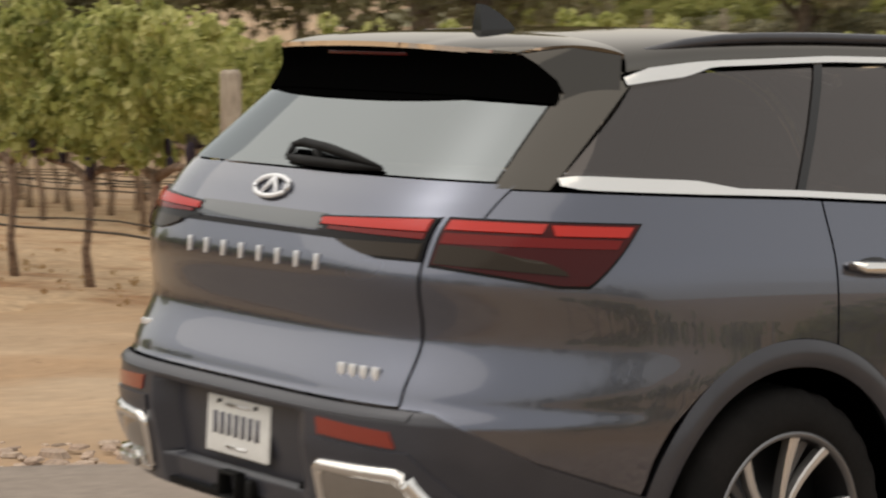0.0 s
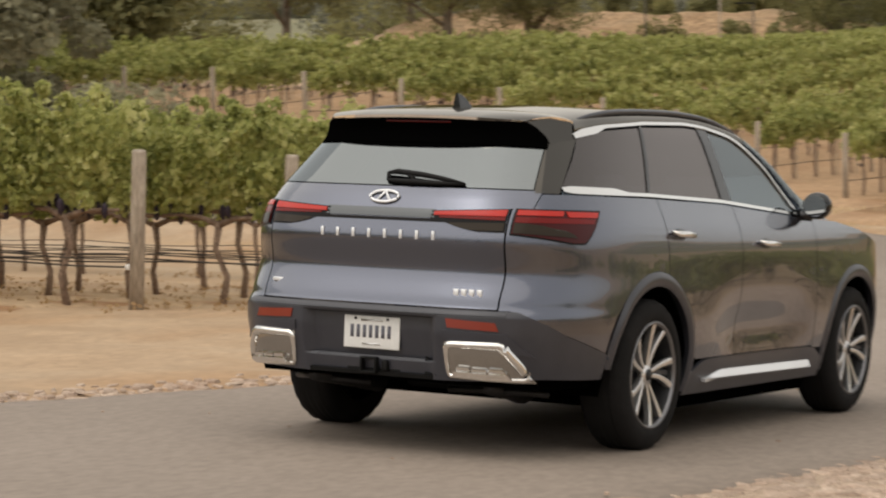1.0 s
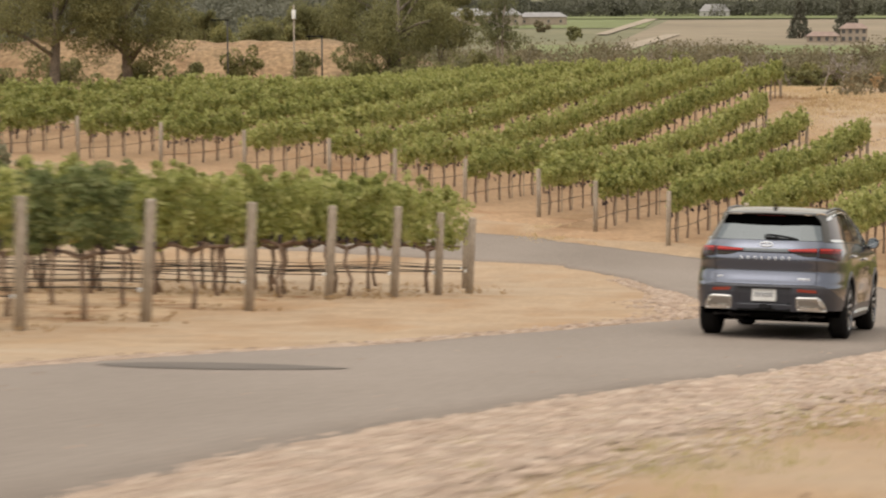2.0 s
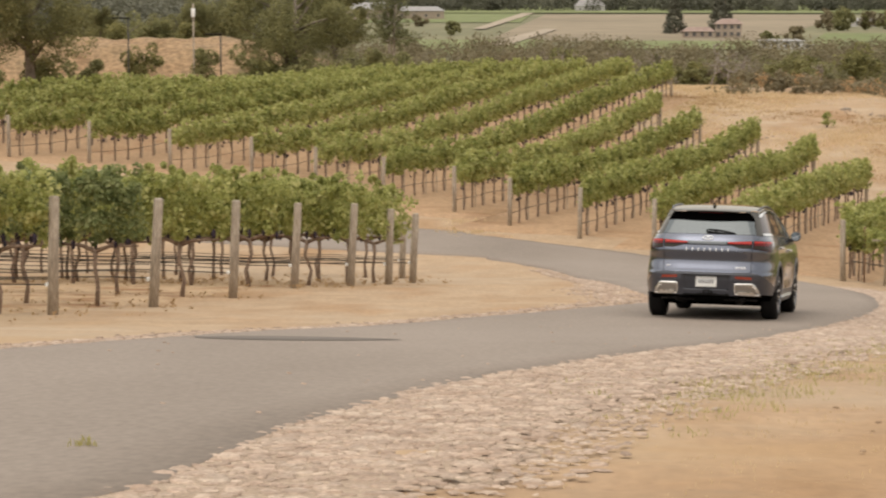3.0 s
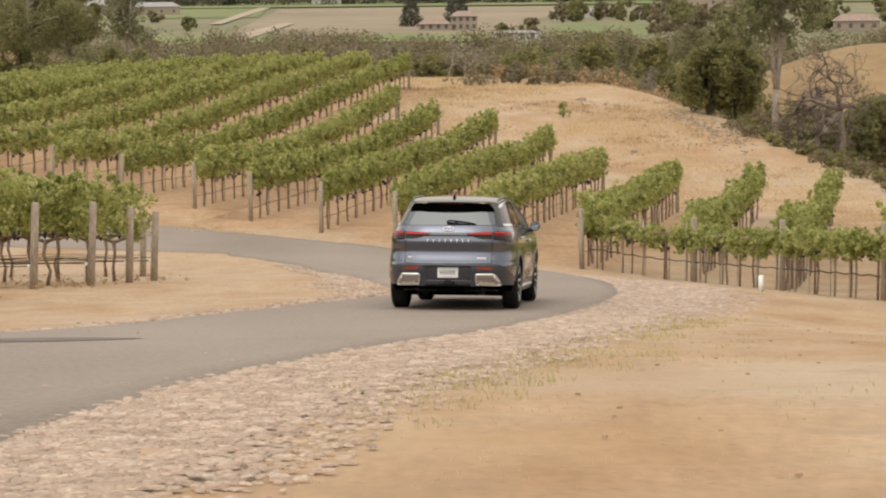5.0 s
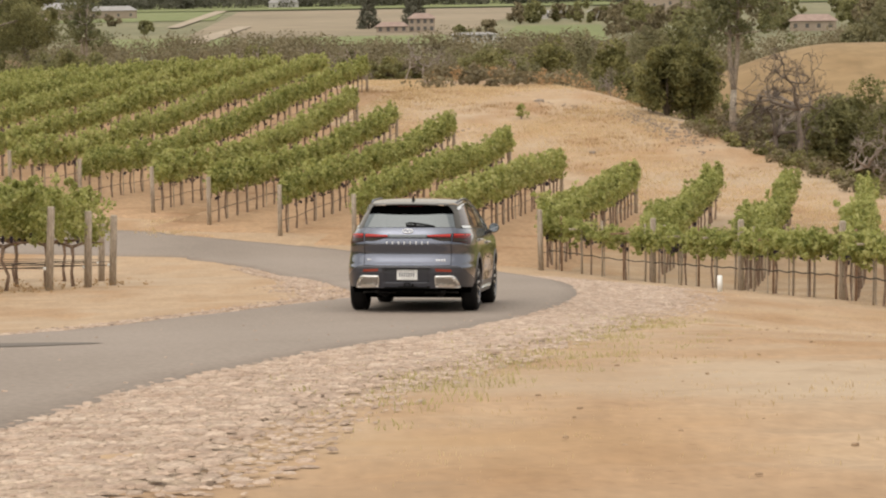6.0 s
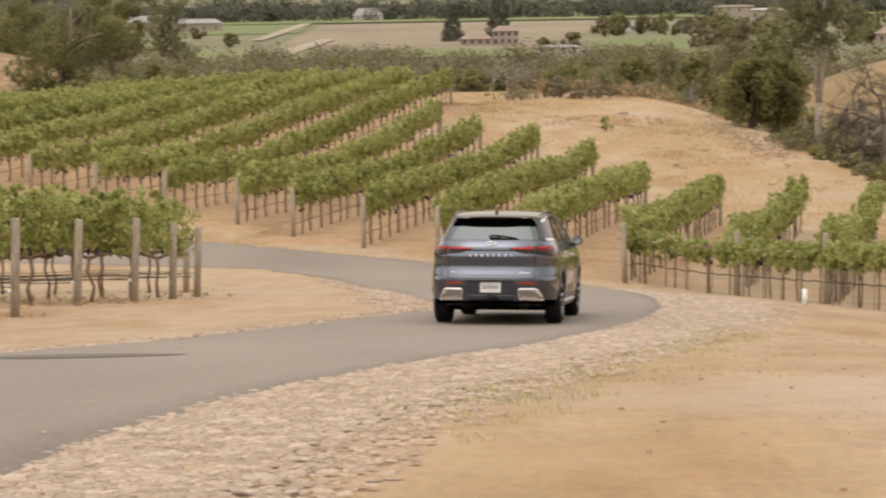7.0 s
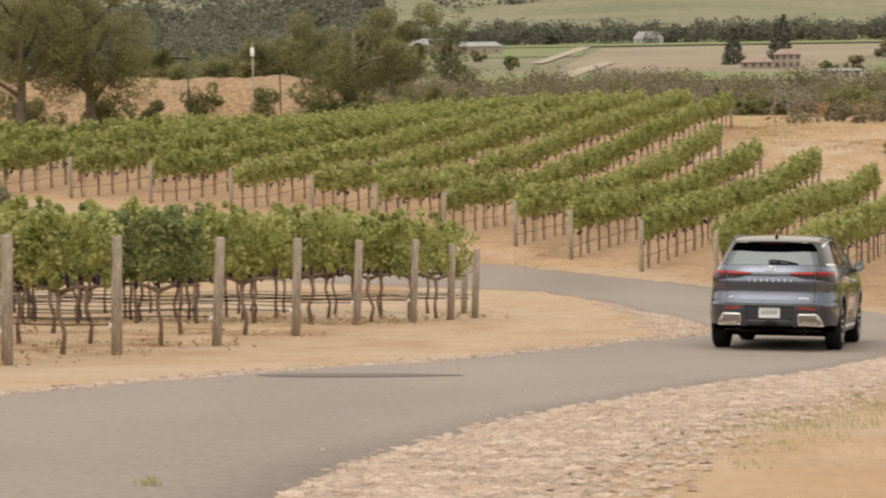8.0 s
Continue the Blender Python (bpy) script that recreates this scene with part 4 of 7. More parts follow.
patch("windscreen", car, M_GLASS_CLEAR, lambda a, b: roof_map(mix(2.71, 3.66, a), mix(0.02, 0.98, b)), 24, 32, rims="")


def bonnet_map(y, b):
    zb = belt(y) - 0.012
    xe = side_x(y, zb)
    c = mix(-1, 1, b)
    z = zb + (0.018 + 0.022 * math.sin(math.pi * min((y - 3.3) / 1.7, 1))) * (1 - abs(c) ** 3) 
    return (xe * c, y, z)


patch("bonnet", car, M_PAINT, lambda a, b: bonnet_map(mix(3.40, 4.94, a), b), 30, 30)


def nose_map(a, b):
    z = mix(0.30, 0.86, b)
    x = mix(-1, 1, a) * 0.74
    return (x, 4.97 - 0.30 * abs(x / 0.74) ** 3 - 0.05 * b ** 3, z)


patch("front_bumper", car, M_PAINT, nose_map, 24, 12)

# --- tailgate, rear window, spoiler
SEAM = lambda z: 0.649
GLASS_X = lambda z: mix(0.695, 0.590, (z - 1.285) / 0.34)
tail_patch("tailgate", car, M_PAINT, lambda z: -SEAM(z), SEAM, 0.7215, 1.195, 70, 60, rims="dlr")
tail_patch("tailgate_upper", car, M_PAINT, lambda z: -0.729, lambda z: 0.729, 1.195, 1.281, 60, 12, rims="ulr")
tail_patch("rear_window", car, M_GLASS_DARK, lambda z: -GLASS_X(z), GLASS_X, 1.287, 1.63, 40, 24, rims="", label="dark tinted rear window")


def rear_pillar(a, b):
    z = mix(1.271, 1.64, b)
    yq = mix(0.425, 0.775, (z - 1.28) / 0.29)
    x0, x1 = GLASS_X(z) + 0.004, side_x(min(yq, 0.80), z)
    x = mix(x0, max(x1, x0 + 0.01), a)
    return (x, tail_y(x, z), z)


patch("rear_pillar", car, M_PILLAR, rear_pillar, 12, 24, rims="lr", mirror=True, label="gloss black pillar panel")


def glass_band(a, b):
    x = mix(-0.60, 0.60, a)
    z = mix(1.478 + 0.03 * abs(x / 0.6) ** 2.5, 1.632, b)
    return (x, tail_y(x, z) - 0.006, z)


# the spoiler's shade over the top of the glass, drawn as a near-black band
patch("window_top_band", car, M_SHADE_BLACK, glass_band, 40, 8, rims="d", depth=0.005)


# roof spoiler: top skin from the roof to a trailing lip, side fairings and a black underside
def lip(x):
    """Plan line and height of the spoiler's trailing edge."""
    u = abs(x) / 0.66
    return 0.352 + 0.26 * u ** 4 + 0.018 * (1 - min(max((u - 0.40) / 0.12, 0), 1)), 1.634 - 0.024 * u ** 2


LIP_END = 0.55
FAIR_IN = [np.array(p) for p in ((LIP_END, *lip(LIP_END)), (0.592, 0.512, 1.588), (0.622, 0.556, 1.548), (0.640, 0.566, 1.515), (0.646, 0.545, 1.485))]


def along(pts, s):
    u = min(max(s, 0), 1) * (len(pts) - 1)
    i = min(int(u), len(pts) - 2)
    return mix(pts[i], pts[i + 1], u - i)


def spoiler_top(a, b):
    x = mix(-1, 1, a) * mix(LIP_END, 0.678, b)
    yl, zl = lip(x * LIP_END / mix(LIP_END, 0.678, b))
    p = roof_map(0.735, math.acos(max(min(math.copysign(abs(x / 0.70) ** (1 / 0.75), x), 1), -1)) / math.pi)
    y = mix(yl, 0.735, b)
    s = b ** 0.85
    return (x, y, mix(zl, p[2], s) + 0.008 * math.sin(math.pi * b))


FAIR_OUT = [np.array(p) for p in (spoiler_top(1, 0.02), spoiler_top(1, 0.5), spoiler_top(1, 0.97), (0.692, 0.712, 1.53), (0.708, 0.678, 1.487))]
for q in FAIR_OUT[:3]:
    q[2] -= 0.006
patch("roof_spoiler", car, M_ROOF, spoiler_top, 60, 14, rims="dlr", depth=0.014, label="gloss black roof spoiler")
patch("spoiler_fairing", car, M_PILLAR, lambda a, b: tuple(mix(along(FAIR_IN, b), along(FAIR_OUT, b), a)), 8, 20, rims="l", depth=0.008, mirror=True, label="gloss black spoiler fairing")


def spoiler_under(a, b):
    q = mix(-1, 1, a)
    x = 0.646 * q
    if abs(x) < LIP_END:
        e = np.array((x, *lip(x))) + np.array((0, 0.004, -0.010))
    else:
        xs = [p[0] for p in FAIR_IN]
        e = along(FAIR_IN, np.interp(abs(x), xs, np.linspace(0, 1, 5))) * np.array((math.copysign(1, x), 1, 1)) + np.array((0, 0.004, 0))
    z1 = 1.50 - 0.012 * abs(q) ** 4
    y1 = tail_y(x, z1) - 0.012
    g = np.array((x, y1, z1))
    return tuple(mix(e, g, b) + np.array((0, 0.03, 0)) * math.sin(math.pi * b) * (1 - abs(q) ** 4))


# underside with its shade put into the colour
patch("spoiler_underside", car, M_SHADE_BLACK, spoiler_under, 60, 6, rims="")
bm = bmesh.new()
box(bm, -0.18, 0.385, 1.596, 0.19, 0.44, 1.612, 0.005)
part("brake_lamp", bm, M_RED, car, "dark red high brake lamp")

# --- lamps: a smoked band across the tail, red strips that wrap round the corners
lamp_bar = tail_patch("lamp_bar", car, M_SMOKE, lambda z: -0.30, lambda z: 0.30, 1.137, 1.178, 24, 5, proud=0.004, label="smoked light bar")
tail_patch("lamp_bar_gap", car, M_LAMP_BLACK, lambda z: -0.42, lambda z: 0.42, 1.119, 1.134, 24, 3, proud=0.002, rims="", label="black gap under the light bar")


def inner_edge(a):
    return mix(1.128, 1.080, min(max(a - 0.15, 0) / 0.5, 1) ** 0.8)


def inner_part(name, mat, x0, x1, lo, hi, proud, label):
    """A piece of the inner lamp between heights lo(a) and hi(a)."""
    def f(a, b):
        x = mix(x0, x1, a)
        z = mix(lo(a), hi(a), b)
        return (x, tail_y(x, z), z)
    return patch(name, car, mat, f, 24, 5, proud=proud, depth=0.012, mirror=True, label=label)


inner_part("tail_lamp_inner", M_LAMP_BLACK, 0.283, 0.648, inner_edge, lambda a: mix(1.172, 1.191, a), 0.004, "dark tail lamp section")
inner_part("lamp_strip", M_RED_BRIGHT, 0.300, 0.640, lambda a: mix(1.150, 1.154, a), lambda a: mix(1.166, 1.183, a), 0.010, "red tail lamp strip")
inner_part("lamp_strip", M_RED_MID, 0.330, 0.640, lambda a: mix(1.140, 1.136, a), lambda a: mix(1.148, 1.151, a), 0.008, "dark red tail lamp strip")
inner_part("lamp_window", M_LENS_GREY, 0.385, 0.640, lambda a: mix(1.112, 1.086, min(a / 0.4, 1) ** 0.8), lambda a: mix(1.118, 1.124, a), 0.008, "smoky clear lens")


def outer_edge(a, b, z0, z1, lo_end, tip, foot, x0=0.668):
    lo = mix(z0, lo_end, min(a * 1.3, 1))
    z = mix(lo, z1, b)
    return on_side(mix(tail_y(x0, z), mix(foot, tip, b ** 0.9), a), z)


lamp = patch("tail_lamp", car, M_LAMP_BLACK, lambda a, b: outer_edge(a, b, 1.070, 1.194, 1.032, 0.634, 0.455), 30, 12, proud=0.005, depth=0.03, mirror=True, label="dark red wrapped tail lamp")
patch("lamp_lens", car, M_RED, lambda a, b: outer_edge(a, b, 1.076, 1.188, 1.039, 0.622, 0.450, 0.674), 30, 12, proud=0.009, depth=0.004, mirror=True, label="dark red lens")


def lamp_piece(name, mat, y0, y1, lo, hi, proud, label):
    def f(a, b):
        z = mix(lo(a), hi(a), b)
        return on_side(mix(y0 if y0 else tail_y(0.680, z), y1(b), a), z)
    patch(name, car, mat, f, 24, 4, proud=proud, depth=0.004, mirror=True, label=label)


lamp_piece("lamp_strip", M_RED_BRIGHT, None, lambda b: 0.355 + 0.02 * b, lambda a: 1.160, lambda a: 1.183, 0.013, "red tail lamp strip")
lamp_piece("lamp_strip", M_RED_BRIGHT, 0.385, lambda b: 0.575 + 0.025 * b, lambda a: 1.156, lambda a: 1.181, 0.013, "red tail lamp strip")
lamp_piece("lamp_strip", M_RED_MID, None, lambda b: 0.540 + 0.02 * b, lambda a: 1.128, lambda a: 1.154 - 0.004 * a, 0.011, "dark red tail lamp strip")
lamp_piece("lamp_window", M_LENS_GREY, None, lambda b: 0.400 - 0.10 * b ** 2, lambda a: 1.078 - 0.016 * a, lambda a: 1.124 - 0.020 * a ** 2, 0.013, "smoky clear lens")


# --- rear bumper
def bumper_map(a, b):
    q = mix(-1, 1, a)
    th = radians(78) * q
    sn, cs = abs(math.sin(th)), math.cos(th)
    y_guess = LR * (1 - cs ** PW)
    top = lerp_table(BUMPER_TOP, y_guess) - 0.001
    z = mix(0.375 + 0.02 * min(sn * 1.6, 1) ** 2 - 0.05 * max(sn - 0.75, 0) * 4 * 0.25, top, b)
    x = math.copysign(half_width(z) * sn ** PW, q)
    y = tail(z) + LR * (1 - cs ** PW)
    ya = REAR_AXLE - math.sqrt(max(ARCH_R ** 2 - (z - 0.38) ** 2, 0)) + 0.004
    if y > ya:
        y = ya
        x = math.copysign(side_x(y, z), q)
    return (x, y, z)


BX, BZ = (-0.345, 0.345), (0.462, 0.676)


def bumper_deep(a, b):
    x, y, z = bumper_map(a, b)
    if BX[0] < x < BX[1] and z < BZ[1]:
        y += 0.055 if z > BZ[0] else 0.02
    return (x, y + 0.0, z)


patch("rear_bumper", car, M_TRIM, bumper_deep, 150, 64, rims="u", proud=0.004, label="satin dark grey rear bumper")
tail_patch("bumper_ledge", car, M_TRIM, lambda z: -0.70, lambda z: 0.70, 0.690, 0.711, 40, 4, push=-0.012, depth=0.02)


def tail_quad(name, mat, c, proud, nu=10, nv=6, mirror=True, label="", depth=0.015, parent=None, bulge=0.0):
    """A panel on the tail between four corners (x, z): bottom left, bottom right, top right, top left."""
    def f(a, b):
        x = mix(mix(c[0][0], c[1][0], a), mix(c[3][0], c[2][0], a), b)
        z = mix(mix(c[0][1], c[1][1], a), mix(c[3][1], c[2][1], a), b)
        return (x, tail_y(x, z) - bulge * (math.sin(math.pi * min(max(b, 0.0), 1.0)) ** 0.6) * min(min(a, 1 - a) * 8, 1) ** 0.5, z)
    return patch(name, parent or car, mat, f, nu, nv, proud=proud, depth=depth, mirror=mirror, label=label)


tail_quad("reflector", M_AMBER, ((0.435, 0.630), (0.672, 0.620), (0.655, 0.660), (0.425, 0.672)), 0.009, label="red reflector")
tail_quad("exhaust_finisher", M_CHROME_DARK, ((0.43, 0.392), (0.79, 0.378), (0.690, 0.560), (0.415, 0.563)), 0.006, 24, 16, depth=0.03, label="polished chrome exhaust surround", bulge=0.014)


def finisher_frame(sx):
    """A thick chrome bead along the rim of the exhaust surround, fattest along the top and the slanted flank."""
    loop = [((0.436, 0.402), 0.010), ((0.60, 0.393), 0.011), ((0.755, 0.390), 0.014), ((0.775, 0.402), 0.020), ((0.735, 0.475), 0.026), ((0.695, 0.538), 0.024), ((0.670, 0.552), 0.022), ((0.55, 0.552), 0.020), ((0.445, 0.552), 0.018), ((0.428, 0.540), 0.016), ((0.426, 0.470), 0.012), ((0.430, 0.412), 0.010)]
    line, n = [], len(loop)
    for i in range(n * 5):
        u = i / 5
        k, t = int(u), u - int(u)
        w = t * t * (3 - 2 * t)
        (x, z), r = [mix(np.array(loop[k % n][0]), np.array(loop[(k + 1) % n][0]), t), mix(loop[k % n][1], loop[(k + 1) % n][1], w)]
        line.append(((sx * x, tail_y(x, z) - 0.010, z), r))
    line.append(line[0])
    bm = bmesh.new()
    tube(bm, [q[0] for q in line], [q[1] for q in line], 10, False)
    part("finisher_edge", bm, M_CHROME, car, "rounded chrome rim")


finisher_frame(1)
finisher_frame(-1)
tail_quad("exhaust_tip", M_CHROME, ((0.462, 0.415), (0.705, 0.405), (0.690, 0.428), (0.466, 0.436)), 0.046, 12, 3, depth=0.035, label="bright exhaust tip")
tail_quad("exhaust_tip", M_CHROME, ((0.476, 0.436), (0.540, 0.434), (0.534, 0.452), (0.482, 0.454)), 0.036, 6, 3, depth=0.03, label="bright exhaust tip")
tail_quad("exhaust_tip", M_CHROME, ((0.616, 0.430), (0.686, 0.427), (0.676, 0.445), (0.622, 0.448)), 0.036, 6, 3, depth=0.03, label="bright exhaust tip")
tail_quad("exhaust_tip", M_CHROME, ((0.548, 0.434), (0.608, 0.431), (0.610, 0.444), (0.546, 0.447)), 0.036, 6, 3, depth=0.035, label="bright exhaust tip")
tail_quad("bumper_insert", M_TRIM, ((0.405, 0.575), (0.80, 0.50), (0.70, 0.612), (0.405, 0.618)), 0.012, label="grey bumper insert")
tail_quad("bumper_foot", M_BLACK, ((-0.44, 0.375), (0.44, 0.375), (0.44, 0.395), (-0.44, 0.395)), 0.002, 20, 3, mirror=False)

# --- number plate with bars in place of characters
bm = bmesh.new()
box(bm, -0.155, 0.018, 0.500, 0.155, 0.026, 0.655, 0.003)
plate = part("number_plate", bm, M_PLATE, car, "white number plate with grey characters")
for k in range(7):
    bm = bmesh.new()
    box(bm, -0.117 + k * 0.0345, 0.0145, 0.552, -0.117 + k * 0.0345 + 0.017, 0.0185, 0.612, 0.0)
    part("plate_bar", bm, M_INK, plate)
for x0, x1, z0, z1 in ((-0.06, 0.06, 0.631, 0.640), (-0.05, 0.05, 0.518, 0.525)):
    bm = bmesh.new()
    box(bm, x0, 0.0145, z0, x1, 0.0185, z1)
    part("plate_bar", bm, M_SATIN, plate)
for sx in (-0.09, 0.09):
    bm = bmesh.new()
    bmesh.ops.create_cone(bm, segments=12, radius1=0.006, radius2=0.006, depth=0.01, cap_ends=True, matrix=pose(sx, 0.016, 0.642, 90))
    part("screw", bm, M_BLACK, plate)

# --- tow hitch and underbody
bm = bmesh.new()
for x0, x1, z0, z1 in ((-0.045, 0.045, 0.452, 0.462), (-0.045, 0.045, 0.385, 0.395), (-0.045, -0.035, 0.385, 0.462), (0.035, 0.045, 0.385, 0.462)):
    box(bm, x0, -0.012, z0, x1, 0.20, z1, 0.003)
box(bm, -0.14, 0.03, 0.392, 0.16, 0.07, 0.412, 0.006)
box(bm, 0.07, 0.0, 0.40, 0.10, 0.06, 0.45, 0.006)
part("tow_hitch", bm, M_BLACK, car, "black tow hitch receiver")
bm = bmesh.new()
tube(bm, [(0.30, 0.03, 0.40), (0.36, 0.03, 0.40), (0.36, 0.03, 0.47), (0.30, 0.03, 0.47)], 0.012, 8)
part("wiring_socket", bm, M_BLACK, car)
bm = bmesh.new()
box(bm, -0.66, 0.98, 0.21, 0.66, 4.75, 0.46, 0.03)
box(bm, -0.70, 0.30, 0.40, 0.70, 0.80, 0.50, 0.03)
box(bm, -0.88, 1.70, 0.17, 0.88, 3.50, 0.40, 0.03)
part("underbody", bm, M_SHADE_BLACK, car, "black underbody")
bm = bmesh.new()
tube(bm, [(-0.7, REAR_AXLE, 0.34), (0.7, REAR_AXLE, 0.34)], 0.04, 10)
box(bm, -0.35, 0.95, 0.24, 0.35, 1.35, 0.36, 0.03)
part("rear_axle", bm, M_BLACK, car)
for sx in (-1, 1):
    bm = bmesh.new()
    tube(bm, [(sx * 0.50, 0.30, 0.33), (sx * 0.48, 0.50, 0.30), (sx * 0.42, 0.78, 0.30)], [0.035, 0.035, 0.085], 12)
    tube(bm, [(sx * 0.22, 0.40, 0.30), (sx * 0.60, 0.42, 0.31), (sx * 0.72, 0.50, 0.30)], 0.016, 8)
    part("exhaust_pipe", bm, M_RIM_DARK, car)

# --- dark inner body behind the panel gaps and under the glass, wheel housings
bm = bmesh.new()
prof = [(0.34, 0.86), (0.46, 0.93), (0.7, 0.95), (1.0, 0.94), (1.2, 0.88)]
rings = []
for y in (0.25, 0.40, 0.62, 0.64, 1.64, 1.66, 2.6, 3.50, 3.53, 4.55, 4.57, 4.8):
    inw = 0.30 if (0.63 < y < 1.65 or 3.52 < y < 4.56) else 0.0
    ring = []
    for z, w in prof:
        ring.append(bm.verts.new((max(min(side_x(y, z) - 0.035, w), 0.2) - (inw if z < 0.95 else 0), y, min(z, belt(y) - 0.07))))
    for z, w in prof[::-1]:
        ring.append(bm.verts.new((-(max(min(side_x(y, z) - 0.035, w), 0.2) - (inw if z < 0.95 else 0)), y, min(z, belt(y) - 0.07))))
    rings.append(ring)
for q, s in zip(rings, rings[1:]):
    for k in range(len(q)):
        bm.faces.new((q[k], q[(k + 1) % len(q)], s[(k + 1) % len(q)], s[k]))
bm.faces.new(rings[0])
bm.faces.new(rings[-1])
part("inner_body", bm, M_SHADE_BLACK, car, smooth=False)
for yc in (REAR_AXLE, FRONT_AXLE):
    for sx in (-1, 1):
        bm = bmesh.new()
        n = 24
        prev = None
        for i in range(n + 1):
            t = math.pi * (-0.06 + 1.12 * i / n)
            y, z = yc - 0.462 * math.cos(t), 0.38 + 0.462 * math.sin(t)
            pr = (bm.verts.new((sx * 0.60, y, z)), bm.verts.new((sx * min(0.945, side_x(max(y, 0.25), max(z, 0.25)) - 0.02), y, z)))
            if prev:
                bm.faces.new((prev[0], prev[1], pr[1], pr[0]))
            prev = pr
        part("wheel_housing", bm, M_SHADE_BLACK, car)


# --- wheels
def wheel(x, y, sx):
    hub = Matrix.Translation((x, y, 0.380)) @ Matrix.Rotation(math.pi / 2 * sx, 4, "Y")
    w = new("wheel")
    w.parent = car
    w.matrix_basis = hub
    # tyre: a turned profile, local z points outward
    prof = [(0.255, -0.115), (0.30, -0.125), (0.345, -0.120), (0.368, -0.105), (0.380, -0.085), (0.382, -0.04), (0.382, 0.0), (0.382, 0.04), (0.380, 0.085), (0.368, 0.105), (0.345, 0.120), (0.30, 0.127), (0.268, 0.122), (0.258, 0.110)]
    bm = bmesh.new()
    n = 72
    rings = []
    for i in range(n):
        t = 2 * math.pi * i / n
        ring = []
        for k, (r, zz) in enumerate(prof):
            rr = r - (0.006 if (i % 3 == 0 and k in (4, 8, 3, 9)) else 0)
            ring.append(bm.verts.new((rr * math.cos(t), rr * math.sin(t), zz)))
        rings.append(ring)
    for i in range(n):
        q, s = rings[i], rings[(i + 1) % n]
        for k in range(len(prof) - 1):
            bm.faces.new((q[k], s[k], s[k + 1], q[k + 1]))
    tyre = part("tyre", bm, M_TYRE, w, "black rubber tyre")
    for zz in (-0.055, -0.018, 0.018, 0.055):
        bm = bmesh.new()
        rr = [[bm.verts.new((r * math.cos(2 * math.pi * i / 64), r * math.sin(2 * math.pi * i / 64), zz + o)) for i in range(64)] for r, o in ((0.3828, -0.005), (0.3828, 0.005))]
        for i in range(64):
            bm.faces.new((rr[0][i], rr[0][(i + 1) % 64], rr[1][(i + 1) % 64], rr[1][i]))
        part("tread_groove", bm, M_BLACK, tyre)
    # rim barrel and bright flange
    bm = bmesh.new()
    prof = [(0.268, 0.112), (0.272, 0.122), (0.262, 0.127), (0.254, 0.120), (0.251, 0.110)]
    rings = [[bm.verts.new((r * math.cos(2 * math.pi * i / n), r * math.sin(2 * math.pi * i / n), zz)) for r, zz in prof] for i in range(n)]
    for i in range(n):
        q, s = rings[i], rings[(i + 1) % n]
        for k in range(len(prof) - 1):
            bm.faces.new((q[k], s[k], s[k + 1], q[k + 1]))
    rim = part("rim", bm, M_RIM_MID, w, "machined alloy rim")
    bm = bmesh.new()
    bmesh.ops.create_cone(bm, segments=40, radius1=0.236, radius2=0.236, depth=0.01, cap_ends=True, matrix=Matrix.Translation((0, 0, 0.0)))
    part("brake_disc", bm, M_RIM_DARK, w)
    bm = bmesh.new()
    tube(bm, [(0, 0, 0.112), (0, 0, 0.05), (0, 0, -0.11)], [0.2505, 0.236, 0.236], 48, False)
    part("barrel", bm, M_RIM_DARK, rim)
    # five pairs of swept twin spokes, close at the hub and widening to the rim, a dark web in each pair
    for k in range(5):
        t0 = 2 * math.pi * k / 5 + 0.3
        for side, mat in ((-1, M_RIM), (1, M_RIM), (0, M_RIM_WEB)):
            bm = bmesh.new()
            sec = []
            for q in range(7):
                u = q / 6
                r = mix(0.036, 0.252, u)
                mid = side * (0.011 + 0.056 * u ** 1.5) + 0.012 * math.sin(math.pi * u) * (1 if side else 0.6)
                hw = mix(0.0095, 0.0195, u ** 1.4) if side else mix(0.004, 0.016, u)
                zz = mix(0.088, 0.117, u ** 1.3) - (0 if side else 0.026)
                row = []
                for du, dz in ((-hw, -0.004), (-hw * 0.55, 0), (hw * 0.55, 0), (hw, -0.004), (hw * 0.8, -0.034), (-hw * 0.8, -0.034)):
                    row.append(bm.verts.new((r * math.cos(t0) - (mid + du) * math.sin(t0), r * math.sin(t0) + (mid + du) * math.cos(t0), zz + dz)))
                sec.append(row)
            for q, e in zip(sec, sec[1:]):
                for m in range(6):
                    bm.faces.new((q[m], q[(m + 1) % 6], e[(m + 1) % 6], e[m]))
            part("spoke" if side else "spoke_web", bm, mat, rim, smooth=False)
    bm = bmesh.new()
    bmesh.ops.create_cone(bm, segments=24, radius1=0.056, radius2=0.047, depth=0.03, cap_ends=True, matrix=Matrix.Translation((0, 0, 0.078)))
    part("hub", bm, M_RIM, w)
    bm = bmesh.new()
    bmesh.ops.create_cone(bm, segments=24, radius1=0.031, radius2=0.027, depth=0.012, cap_ends=True, matrix=Matrix.Translation((0, 0, 0.097)))
    part("hub_cap", bm, M_RIM_DARK, w)


for wy in (REAR_AXLE, FRONT_AXLE):
    wheel(0.852, wy, 1)
    wheel(-0.852, wy, -1)

